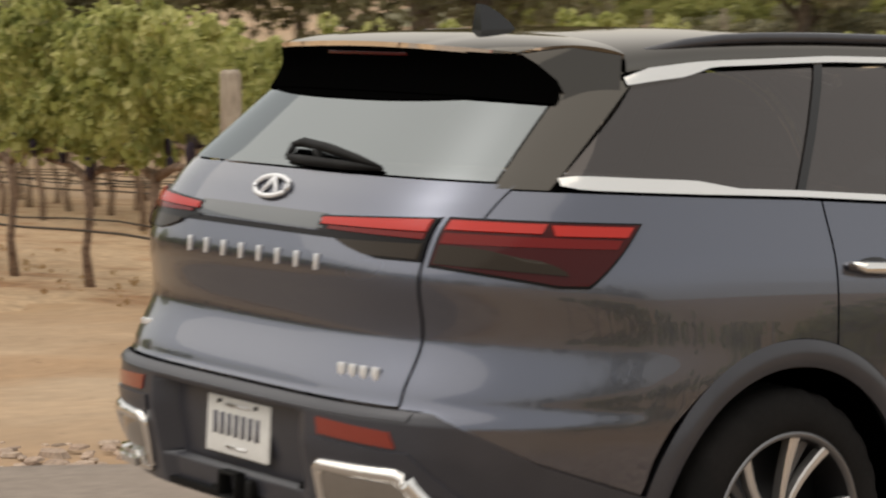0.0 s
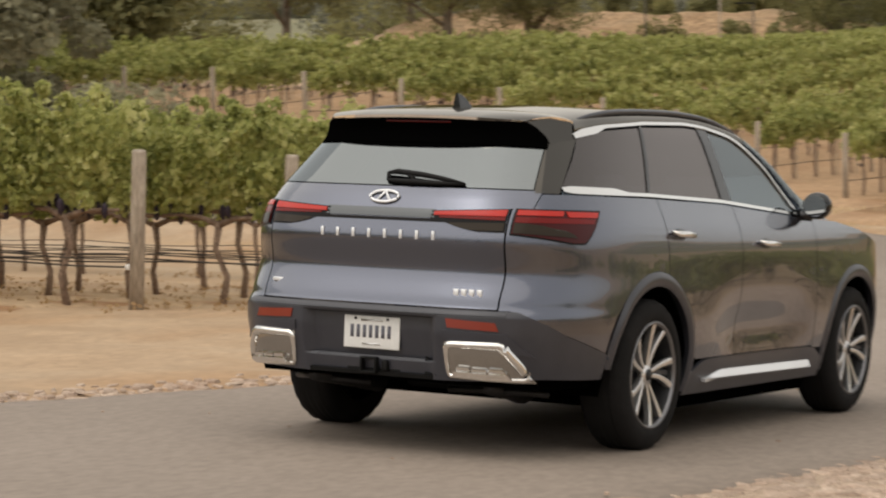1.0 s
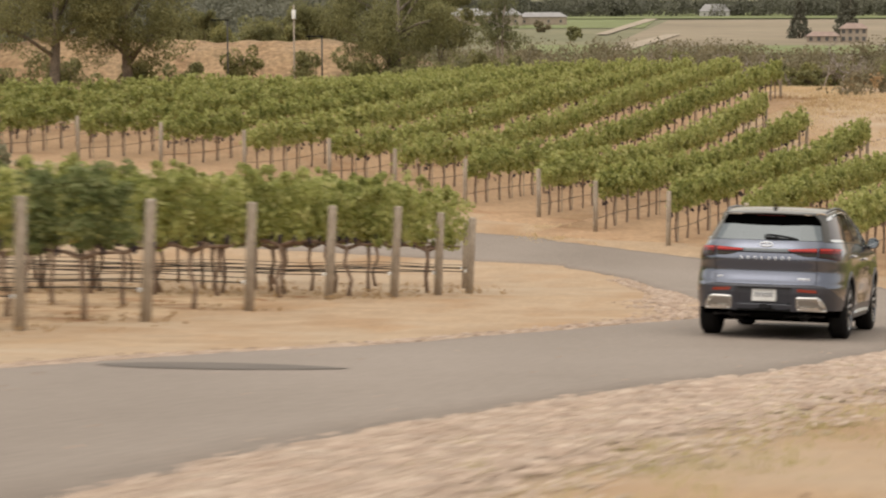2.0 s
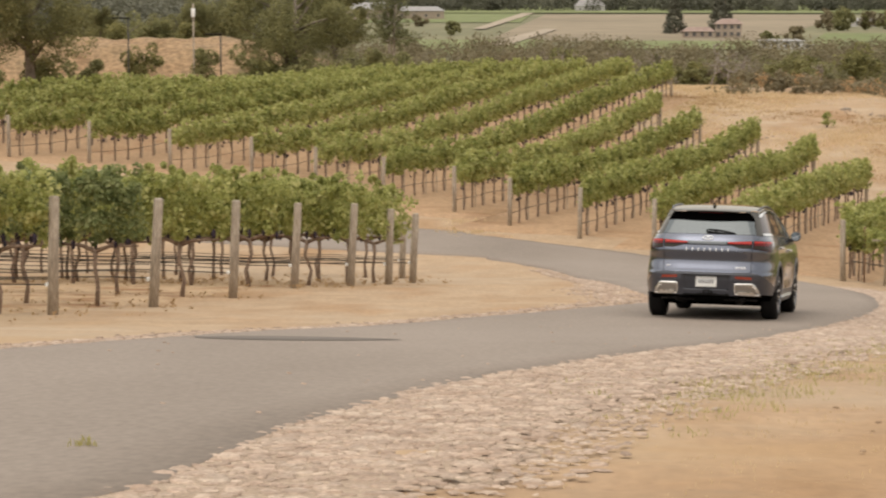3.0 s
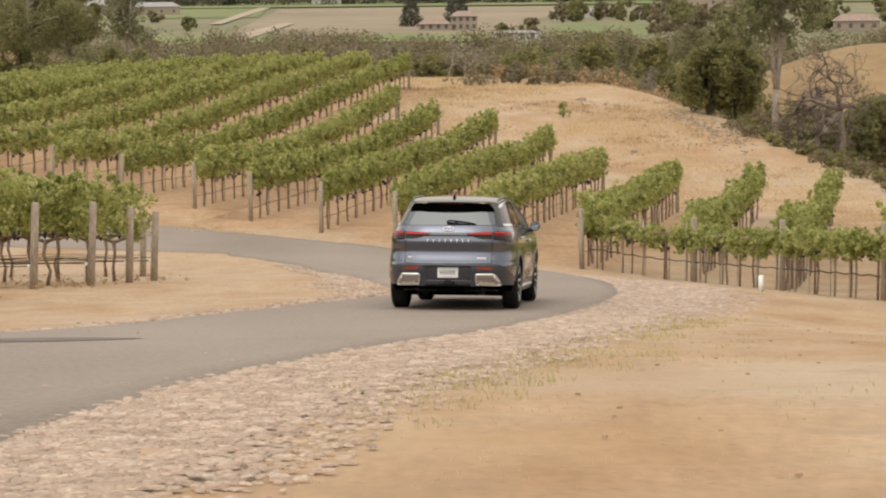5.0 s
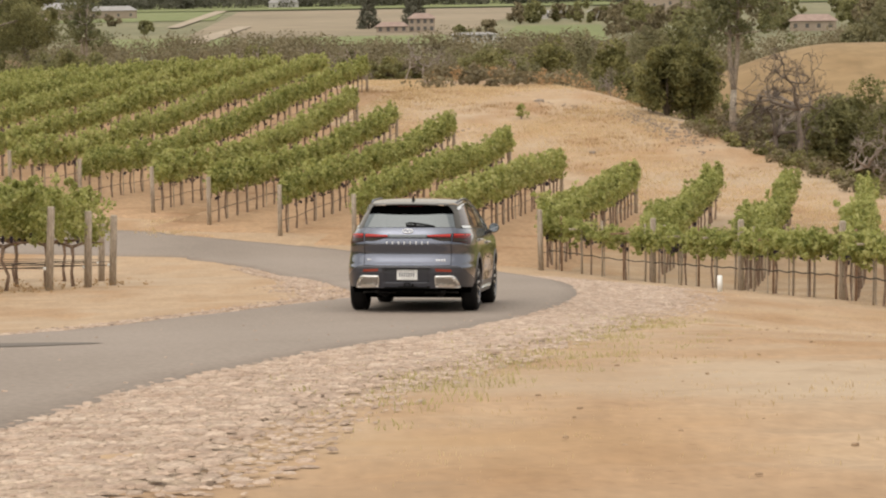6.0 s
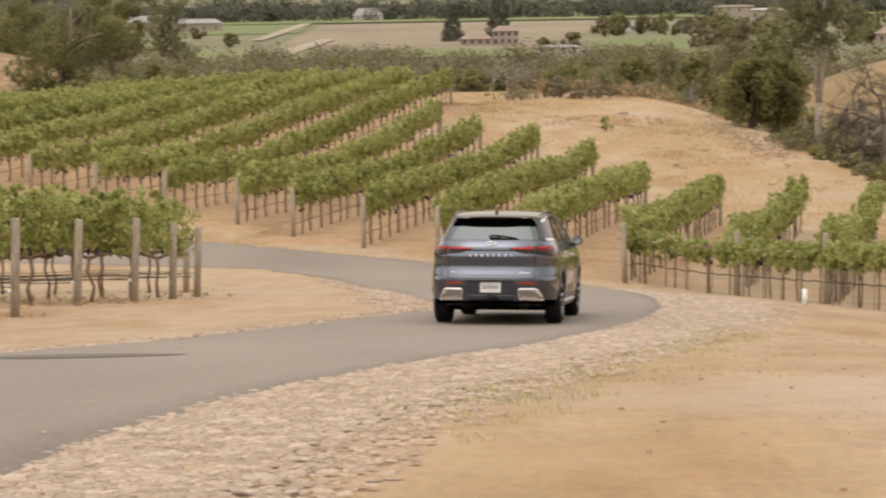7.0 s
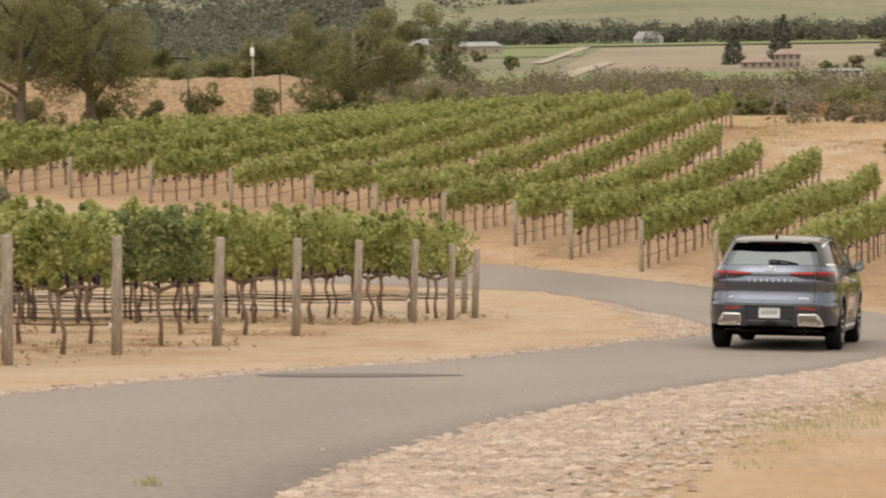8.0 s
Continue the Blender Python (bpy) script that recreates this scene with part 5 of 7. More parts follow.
# --- small outside parts: handles, mirrors, rails, fin, wiper, badges
for hy, hz in ((1.44, 1.083), (2.585, 1.030)):
    for sx in (-1, 1):
        X = side_x(hy, hz)
        bm = bmesh.new()
        bmesh.ops.create_uvsphere(bm, u_segments=20, v_segments=10, radius=1.0, matrix=Matrix.Translation((sx * (X - 0.002), hy - 0.01, hz - 0.012)) @ Matrix.Diagonal((0.006, 0.085, 0.042, 1)))
        cup = part("handle_cup", bm, M_BLACK_GLOSS, car)
        bm = bmesh.new()
        tube(bm, [(sx * (X + 0.002), hy - 0.115, hz + 0.008), (sx * (X + 0.034), hy - 0.085, hz + 0.006), (sx * (X + 0.044), hy, hz + 0.002), (sx * (X + 0.036), hy + 0.09, hz - 0.004), (sx * (X + 0.004), hy + 0.12, hz - 0.008)], [0.012, 0.016, 0.018, 0.016, 0.010], 10)
        part("door_handle", bm, M_CHROME, car, "chrome door handle")
for sx in (-1, 1):
    bm = bmesh.new()
    bmesh.ops.create_uvsphere(bm, u_segments=24, v_segments=14, radius=1.0, matrix=Matrix.Translation((sx * 1.03, 3.20, 1.245)) @ Matrix.Diagonal((0.085, 0.08, 0.078, 1)))
    for v in bm.verts:
        v.co.y = max(v.co.y, 3.160)
    mirror_ob = part("door_mirror", bm, M_BLACK_GLOSS, car, "black door mirror")
    bm = bmesh.new()
    tube(bm, [(sx * 0.88, 3.20, 1.19), (sx * 1.0, 3.20, 1.185)], [0.03, 0.03], 8)
    part("mirror_foot", bm, M_BLACK_GLOSS, mirror_ob)
    bm = bmesh.new()
    bmesh.ops.create_circle(bm, cap_ends=True, segments=24, radius=1.0, matrix=Matrix.Translation((sx * 1.03, 3.1545, 1.245)) @ Matrix.Rotation(-sx * radians(3), 4, "Z") @ Matrix.Rotation(math.pi / 2, 4, "X") @ Matrix.Diagonal((0.070, 0.062, 1, 1)))
    part("mirror_glass", bm, material("mirror_silver", (0.35, 0.36, 0.37), 0.02, 1.0), mirror_ob, "mirror glass")
    bm = bmesh.new()
    ps = []
    for i in range(15):
        u = i / 14
        y = mix(0.83, 2.72, u)
        h = 0.020 * (min(u / 0.16, 1) * min((1 - u) / 0.16, 1)) ** 0.8
        p = roof_map(y, 0.10)
        ps.append((sx * (abs(p[0]) - 0.012), y, p[2] + h - 0.004))
    tube(bm, ps, [0.010] + [0.015] * 13 + [0.010], 8)
    part("roof_rail", bm, M_TRIM, car, "dark grey roof rail")
bm = bmesh.new()
fin = [(0.772, 0.0), (0.772, 0.080), (0.798, 0.078), (0.845, 0.058), (0.885, 0.030), (0.910, 0.0)]
zr = 1.679
for s in (0.016, -0.016):
    bm.faces.new([bm.verts.new((s * mix(1.5, 0.35, h / 0.086), y, zr + h)) for y, h in fin])
bm.verts.ensure_lookup_table()
for i in range(6):
    bm.faces.new((bm.verts[i], bm.verts[(i + 1) % 6], bm.verts[6 + (i + 1) % 6], bm.verts[6 + i]))
bmesh.ops.recalc_face_normals(bm, faces=bm.faces[:])
part("shark_fin_antenna", bm, M_BLACK_GLOSS, car, "black shark fin antenna", smooth=False)
bm = bmesh.new()
def on_glass(x, z, off):
    return (x, tail_y(x, z) - off, z)


tube(bm, [on_glass(-0.035, 1.345, 0.02), on_glass(0.02, 1.352, 0.035), on_glass(0.17, 1.340, 0.036), on_glass(0.30, 1.322, 0.026), on_glass(0.40, 1.304, 0.016)], [0.008, 0.014, 0.014, 0.011, 0.006], 8)
tube(bm, [on_glass(-0.02, 1.310, 0.012), on_glass(0.10, 1.304, 0.014), on_glass(0.26, 1.302, 0.014), on_glass(0.405, 1.300, 0.012)], [0.010, 0.015, 0.013, 0.006], 6)
tube(bm, [on_glass(-0.035, 1.345, 0.02), on_glass(-0.018, 1.310, 0.014)], 0.010, 6)
tube(bm, [on_glass(0.08, 1.345, 0.03), on_glass(0.14, 1.306, 0.014)], 0.012, 6)
part("rear_wiper", bm, M_BLACK, car, "black rear wiper")
bm = bmesh.new()
c = Vector((0, tail_y(0, 1.232) - 0.008, 1.232))
ring = [(c.x + 0.078 * math.cos(2 * math.pi * i / 28), c.y + 0.030 * math.sin(2 * math.pi * i / 28) * 0.6, c.z + 0.027 * math.sin(2 * math.pi * i / 28)) for i in range(29)]
tube(bm, ring, 0.0075, 6, False)
tube(bm, [(-0.038, c.y - 0.012, 1.208), (0.0, c.y + 0.012, 1.256)], 0.006, 6)
tube(bm, [(0.038, c.y - 0.012, 1.208), (0.0, c.y + 0.012, 1.256)], 0.006, 6)
part("tail_badge", bm, M_BADGE, car, "oval chrome badge")


def badge_bar(x, z, w, h):
    bm = bmesh.new()
    y = tail_y(x, z)
    box(bm, x - w / 2, y - 0.006, z - h / 2, x + w / 2, y + 0.004, z + h / 2, 0.001)
    part("badge_bar", bm, M_BADGE, car)


for k in range(8):
    badge_bar(-0.309 + k * 0.0882, 1.054, 0.014, 0.042)
for k in range(4):
    badge_bar(0.445 + k * 0.038, 0.792, 0.026, 0.034)
badge_bar(-0.575, 0.805, 0.06, 0.018)

# --- cabin seen through the glass
for sx in (-0.38, 0.38):
    for sy, h in ((2.25, 1.42), (1.35, 1.38)):
        bm = bmesh.new()
        box(bm, sx - 0.24, sy - 0.07, 0.70, sx + 0.24, sy + 0.07, h - 0.12, 0.05)
        box(bm, sx - 0.12, sy - 0.05, h - 0.10, sx + 0.12, sy + 0.05, h + 0.08, 0.04)
        part("seat", bm, M_SEAT, car, smooth=False)
bm = bmesh.new()
box(bm, -0.8, 3.0, 0.85, 0.8, 3.5, 1.12, 0.05)
part("dashboard", bm, M_SEAT, car, smooth=False)
bm = bmesh.new()
box(bm, -0.85, 0.45, 0.80, 0.85, 3.4, 0.86)
part("cabin_floor", bm, M_SEAT, car, smooth=False)
patch("headlining", car, M_SEAT, lambda a, b: tuple(np.array(roof_map(mix(0.80, 2.65, a), mix(0.03, 0.97, b))) * np.array([0.96, 1, 1]) - np.array([0, 0, 0.03])), 16, 20, rims="")
# ================= verge, stones and tufts =================
def offset_line(pts, n, d0, y_lo, y_hi, sign=1):
    p = spline(pts, n)
    t = np.gradient(p, axis=0)
    t /= np.linalg.norm(t, axis=1)[:, None]
    nrm = np.stack([t[:, 1], -t[:, 0]], 1) * sign
    return p, nrm


VERGE_W = ((-5, 1.2), (9, 1.3), (14, 1.6), (20, 1.8), (26, 1.6), (35, 1.6), (44, 2.2), (52, 2.6), (57, 1.2), (60, 0.2))


def verge_width(y):
    return float(np.interp(y, [a for a, b in VERGE_W], [b for a, b in VERGE_W]))


def stone_mesh(seed):
    r = np.random.default_rng(seed)
    bm = bmesh.new()
    n = 7
    lo, hi = [], []
    for i in range(n):
        t = 2 * math.pi * (i + r.uniform(-0.25, 0.25)) / n
        rad = r.uniform(0.75, 1.05)
        lo.append(bm.verts.new((rad * math.cos(t), rad * math.sin(t), -0.35)))
        hi.append(bm.verts.new((rad * 0.80 * math.cos(t), rad * 0.80 * math.sin(t), r.uniform(0.3, 0.5))))
    top = bm.verts.new((0, 0, r.uniform(0.45, 0.65)))
    for i in range(n):
        j = (i + 1) % n
        bm.faces.new((lo[i], lo[j], hi[j], hi[i]))
        bm.faces.new((hi[i], hi[j], top))
    return mesh_of("stone", bm, M_STONE_PINK, False)


STONES = [stone_mesh(900 + k) for k in range(10)]
verge_p, verge_n = offset_line(RIGHT_EDGE, 700, 0, 0, 0, 1)
v, f = [], []
kk = 0
for p, q in zip(verge_p, verge_n):
    if not (-4 < p[1] < 62):
        continue
    w = verge_width(p[1])
    for j in range(5):
        e = p + q * (w * j / 4 + (0.05 + 0.16 * math.sin(p[1] * 1.9) + 0.12 * math.sin(p[1] * 4.7) + 0.07 * math.sin(p[1] * 9.7) if j == 4 else -0.05 if j == 0 else 0))
        v.append((e[0], e[1], lz(*e) + (0.022 if j < 4 else -0.03)))
    kk += 1
f = [(5 * i + j, 5 * i + j + 1, 5 * i + j + 6, 5 * i + j + 5) for i in range(kk - 1) for j in range(4)]
verge = tagged(new("verge", from_data("verge", v, f, M_GRAVEL, True)), "strip of flat pale stones along the lane", "verge", kind="structure")

srng = np.random.default_rng(21)


def place_stones(count, line, nrm, ylo, yhi, wfun, smin, smax, start=0.0, flat=1.0):
    """Random stones on a strip beside a line, kept apart from one another."""
    ids = [i for i in range(len(line)) if ylo < line[i][1] < yhi]
    grid, out = {}, []
    tries = 0
    while len(out) < count and tries < count * 12:
        tries += 1
        i = ids[int(srng.integers(0, len(ids)))]
        w = wfun(line[i][1])
        u = srng.uniform(start, 1.3)
        if u > 0.8 and (srng.random() < (u - 0.8) * 2.1 or srng.random() < 0.4):
            continue
        s = mix(smin, smax, srng.random() ** 1.7) * (0.6 if u > 0.95 else 1.0)
        e = line[i] + nrm[i] * (w * u) + srng.normal(0, 0.04, 2)
        key = (int(e[0] / 0.35), int(e[1] / 0.35))
        ok = True
        for a in (-1, 0, 1):
            for b in (-1, 0, 1):
                for (x, y, s2) in grid.get((key[0] + a, key[1] + b), ()):
                    if (x - e[0]) ** 2 + (y - e[1]) ** 2 < (0.80 * (s + s2)) ** 2:
                        ok = False
        if ok:
            grid.setdefault(key, []).append((e[0], e[1], s))
            out.append((e[0], e[1], s, srng.uniform(0, 6.28), srng.uniform(0.7, 1.4), srng.uniform(0.10, 0.27) * flat, int(srng.integers(0, 10)), 0.027 if u < 0.93 and flat == 1 else 0.016))
    return out


def stone_matrix(s):
    x, y, r, a, asp, hh, k, *lift = s
    return Matrix.Translation((x, y, lz(x, y) + (lift[0] if lift else 0.012))) @ Matrix.Rotation(a, 4, "Z") @ Matrix.Diagonal((r * asp, r / asp, r * hh, 1))


def joined_stones(name, stones, label, mat=None):
    vs, fs = [], []
    for s in stones:
        m = stone_matrix(s)
        me = STONES[s[6]]
        o = len(vs)
        vs += [tuple(m @ q.co) for q in me.vertices]
        fs += [tuple(o + i for i in q.vertices) for q in me.polygons]
    return tagged(new(name, from_data(name, vs, fs, mat or M_STONE_FAR)), label, "stones", kind="stuff")


def island_material():
    m = M_STONE_PINK.copy()
    m.name = "rubble_stone_mix"
    n, l = m.node_tree.nodes, m.node_tree.links
    oi = next(q for q in n if q.type == "OBJECT_INFO")
    geo = n.new("ShaderNodeNewGeometry")
    for lk in list(oi.outputs["Random"].links):
        l.new(geo.outputs["Random Per Island"], lk.to_socket)
    return m


M_STONE_FAR = island_material()
near_stones = place_stones(300, verge_p, verge_n, 9.0, 10.4, verge_width, 0.024, 0.085)
for s in near_stones:
    ob = new("stone", STONES[s[6]])
    ob.parent = verge
    ob.matrix_basis = stone_matrix(s)
rest = place_stones(2300, verge_p, verge_n, 10.4, 19.0, verge_width, 0.020, 0.078) + place_stones(6500, verge_p, verge_n, 19.0, 58.0, verge_width, 0.03, 0.095) + place_stones(900, verge_p, verge_n, 1.0, 8.9, verge_width, 0.03, 0.085)
joined_stones("verge_stones", rest, "many flat pale stones laid along the lane")
lp, ln = offset_line(LEFT_EDGE, 600, 0, 0, 0, -1)
joined_stones("edge_rubble", place_stones(2500, lp, ln, 17.0, 66.0, lambda y: 0.58 + 0.8 * math.exp(-((y - 46) / 6) ** 2), 0.026, 0.085, flat=1.8), "small broken stones along the far lane edge")
joined_stones("dark_verge_stones", place_stones(200, verge_p, verge_n, 14.0, 56.0, verge_width, 0.028, 0.07, flat=1.15), "scattered darker stones among the pale ones", M_DARK_STONE)
joined_stones("edge_clods", place_stones(150, lp, ln, 19.0, 60.0, lambda y: 0.9, 0.03, 0.075, flat=0.9), "brown earth clods along the far lane edge", M_DARK_STONE)
# clods on the bank
clods = []
for k in range(170):
    y = float(srng.uniform(9, 60))
    x = float(srng.uniform(-0.02, 0.26)) * y + 0.8 + float(np.interp(y, [7, 20, 40, 55], [0.3, 1.6, 5.0, 7.5])) * 0.6
    clods.append((x, y, float(srng.uniform(0.008, 0.024)), float(srng.uniform(0, 6)), 1.2, 0.6, k % 10))
joined_stones("clods", clods, "small scattered clods and stones on dry ground", M_CLOD)


def tufts(name, spots, blades, h, mat, label):
    """Sprays of grass blades."""
    r = np.random.default_rng(len(spots))
    vs, fs = [], []
    for (x, y, s) in spots:
        z = lz(x, y) + (0.05 if name == "road_weed" else 0.0)
        for b in range(blades):
            a = r.uniform(0, 6.28)
            d = np.array([math.cos(a), math.sin(a)])
            o = r.normal(0, (0.03 if name == "road_weed" else 0.10) * s, 2)
            L = h * s * r.uniform(0.5, 1.1)
            lean = r.uniform(0.15, 0.75) * L
            w = 0.0035 * s if s < 1.4 else 0.006 * s
            pr = np.array([-d[1], d[0]]) * w
            b0 = np.array([x, y]) + o
            k = len(vs)
            vs += [(*(b0 - pr), z - 0.01), (*(b0 + pr), z - 0.01), (*(b0 + d * lean * 0.4 + pr * 0.7), z + L * 0.6), (*(b0 + d * lean), z + L)]
            fs += [(k, k + 1, k + 2), (k, k + 2, k + 3)]
    return tagged(new(name, from_data(name, vs, fs, mat)), label, "grass", kind="stuff")


spots = []
for k in range(280):
    y = float(srng.choice([15.5, 18.0, 20.5, 23.5, 27.5, 33.0]) + srng.normal(0, 1.3))
    e = float(np.interp(y, [q[1] for q in RIGHT_EDGE[:12]], [q[0] for q in RIGHT_EDGE[:12]]))
    spots.append((e + verge_width(y) * float(srng.normal(1.12, 0.34)), y, float(srng.uniform(0.4, 1.1))))
tufts("green_tufts", spots, 22, 0.050, M_TUFT, "sparse yellow-green grass tufts beside the stones")
spots = [(float(srng.uniform(-0.05, 0.30)) * y + 1.5, float(y), float(srng.uniform(0.4, 1.1))) for y in srng.uniform(9, 62, 150)]
tufts("straw_tufts", spots, 12, 0.032, M_STRAW, "short dry straw grass on the bank")
spots = []
for k in range(2400):
    y = float(srng.uniform(9, 60))
    e = float(np.interp(y, [q[1] for q in RIGHT_EDGE[:12]], [q[0] for q in RIGHT_EDGE[:12]])) + verge_width(y)
    x = e + 0.1 + float(srng.uniform(0, 1)) * (0.27 * y - e + 1.0)
    if math.sin(x * 1.3 + 0.7 * math.sin(y * 0.6)) + math.sin(y * 0.9 + x * 0.4) > -0.4:
        spots.append((x, y, float(srng.uniform(0.35, 0.95))))
tufts("bank_stubble", spots, 7, 0.022, M_DRY_GRASS, "thin stubble of dead golden grass on the bank")


def in_rows(x, y):
    """Whether a spot lies on the tilled soil of a vine row."""
    c, s = x * RN[0] + y * RN[1], x * RU[0] + y * RU[1]
    return any(abs(c - q) < 1.7 and s0 - 2 < s < s1 + 0.6 for q, s0, s1 in ROWS)


spots = []
while len(spots) < 5200:
    y = float(srng.uniform(76, 150))
    x = float(srng.uniform(-6, np.interp(y, TERRACE_Y, TERRACE_X) + 0.5))
    if not in_rows(x, y) and math.sin(x * 0.5 + 1.3 * math.sin(y * 0.13)) + math.sin(y * 0.31 - x * 0.22) + float(srng.normal(0, 0.5)) > -0.2:
        spots.append((x, y, float(srng.uniform(1.5, 3.2))))
tufts("hill_grass", spots, 9, 0.045, M_DRY_GRASS, "long dead golden grass in drifts on the hillside")
weeds = []
for k in range(24):
    cx, cy, n = float(srng.uniform(1.5, 17)), float(srng.uniform(88, 140)), int(srng.integers(10, 40))
    weeds += [(cx + float(srng.normal(0, 1.0)), cy + float(srng.normal(0, 1.4)), float(srng.uniform(1.5, 3.2))) for _ in range(n)]
tufts("hill_weeds", weeds, 14, 0.055, M_WEED, "patches of low brown dry weeds on the hillside")
tufts("road_weed", [(-2.43, 10.32, 0.85), (-2.38, 10.36, 1.0)], 16, 0.045, M_TUFT, "small green weed in the asphalt")

# grit and bits of leaf on the asphalt
grit = []
for k in range(90):
    y = float(srng.uniform(9, 46))
    lo, hi = (float(np.interp(y, [q[1] for q in e[:11]], [q[0] for q in e[:11]])) for e in (LEFT_EDGE, RIGHT_EDGE))
    x = mix(lo, hi, float(srng.beta(0.6, 0.6)) * 0.94 + 0.03)
    grit.append((x, y, float(srng.uniform(0.008, 0.022)), float(srng.uniform(0, 6)), 1.3, 0.5, k % 10, 0.05))
joined_stones("road_grit", grit, "scattered grit and crumbs on the asphalt")

# long dark streak across the lane
v, f = [], []
for i in range(41):
    u = i / 40
    x, y = mix(-4.50, -2.30, u), mix(24.3, 24.05, u)
    w = 0.78 * math.sin(math.pi * min(max(u ** 0.85, 0.005), 0.995)) ** 0.7
    for j in range(7):
        q = y + w * (j / 3 - 1)
        v.append((x, q, lz(x, q) + 0.051))
f = [(7 * i + j, 7 * i + 7 + j, 7 * i + 8 + j, 7 * i + 1 + j) for i in range(40) for j in range(6)]
tagged(new("dark_streak", from_data("dark_streak", v, f, M_DARK_PATCH)), "long dark streak on the asphalt", "road patch")
bm = bmesh.new()
tx, ty = 51.0 * math.sin(radians(9.4)), 51.0 * math.cos(radians(9.4))
tube(bm, [(tx, ty, lz(tx, ty) - 0.02), (tx, ty, lz(tx, ty) + 0.36)], 0.055, 12)
tagged(link_bm("vine_guard", bm, M_WHITE_TUBE), "white plastic tube round a young vine", "vine guard")


# ================= trees and brush =================
def polar(az, d):
    return d * math.sin(radians(az)), d * math.cos(radians(az))


def field(corners, mat, label, lift=0.3, name="field", n=14):
    """A field draped on the valley floor between four corners given as (azimuth, distance)."""
    c = [np.array(polar(a, d)) for a, d in corners]
    v, f = [], []
    for j in range(n + 1):
        for i in range(n + 1):
            p = mix(mix(c[0], c[1], i / n), mix(c[3], c[2], i / n), j / n)
            v.append((p[0], p[1], lz(*p) + lift))
    f = [(j * (n + 1) + i, j * (n + 1) + i + 1, (j + 1) * (n + 1) + i + 1, (j + 1) * (n + 1) + i) for j in range(n) for i in range(n)]
    return tagged(new(name, from_data(name, v, f, mat)), label, "field", kind="structure")


def tree(x, y, h, r, mat, seed, label, trunk_h=0.35, leaf=0.34, count=2600, wood=None, category="tree", squash=0.8, girth=1.0):
    """A tapered trunk with limbs and an uneven crown of many leaves in clumps."""
    q = np.random.default_rng(seed)
    top = empty("tree", Matrix.Translation((x, y, lz(x, y))))
    bm = bmesh.new()
    lean = q.uniform(-0.06, 0.06, 2) * h
    tr = (0.028 * h + 0.04) * girth
    tube(bm, [(0, 0, -0.3), (lean[0] * 0.3, lean[1] * 0.3, h * trunk_h * 0.6), (lean[0] * 0.7, lean[1] * 0.7, h * trunk_h), (lean[0], lean[1], h * 0.8)], [tr * 1.2, tr, tr * 0.8, tr * 0.25], 9)
    tips = []
    nl = 9
    for k in range(nl):
        a = 6.28 * k / nl + q.uniform(-0.4, 0.4)
        z0 = h * q.uniform(trunk_h * 0.7, 0.7)
        rr = r * q.uniform(0.55, 0.95)
        z1 = z0 + h * q.uniform(0.08, 0.32)
        p0 = (lean[0] * z0 / h, lean[1] * z0 / h, z0)
        p1 = (p0[0] + math.cos(a) * rr * 0.5, p0[1] + math.sin(a) * rr * 0.5, mix(z0, z1, 0.65))
        p2 = (p0[0] + math.cos(a) * rr, p0[1] + math.sin(a) * rr, min(z1, h * 0.95))
        tube(bm, [p0, p1, p2], [tr * 0.45, tr * 0.28, tr * 0.08], 6)
        tips += [p1, p2, p2]
    part("trunk", bm, wood or M_TREEWOOD, top)
    cs, rad = [], []
    for k in range(46):
        if k < len(tips) * 1:
            c = np.array(tips[k % len(tips)]) + q.normal(0, 0.12 * r, 3)
        else:
            d = q.normal(size=3)
            d /= np.linalg.norm(d)
            c = np.array([lean[0], lean[1], h * mix(trunk_h + 0.15, 0.72, 0.5)]) + d * np.array([r, r, h * 0.36 * squash]) * q.uniform(0.45, 0.92)
        c[2] = min(max(c[2], h * trunk_h * 0.8), h * 0.97)
        cs.append(c)
        rad.append(r * q.uniform(0.16, 0.34))
    v, f = leaf_cloud(q, cs, rad, int(count * 2.2), leaf * 0.66, True)
    ob = new("crown", from_data("crown", v, f, mat))
    ob.parent = top
    ob["kind"] = "stuff"
    return tagged(top, label, category)


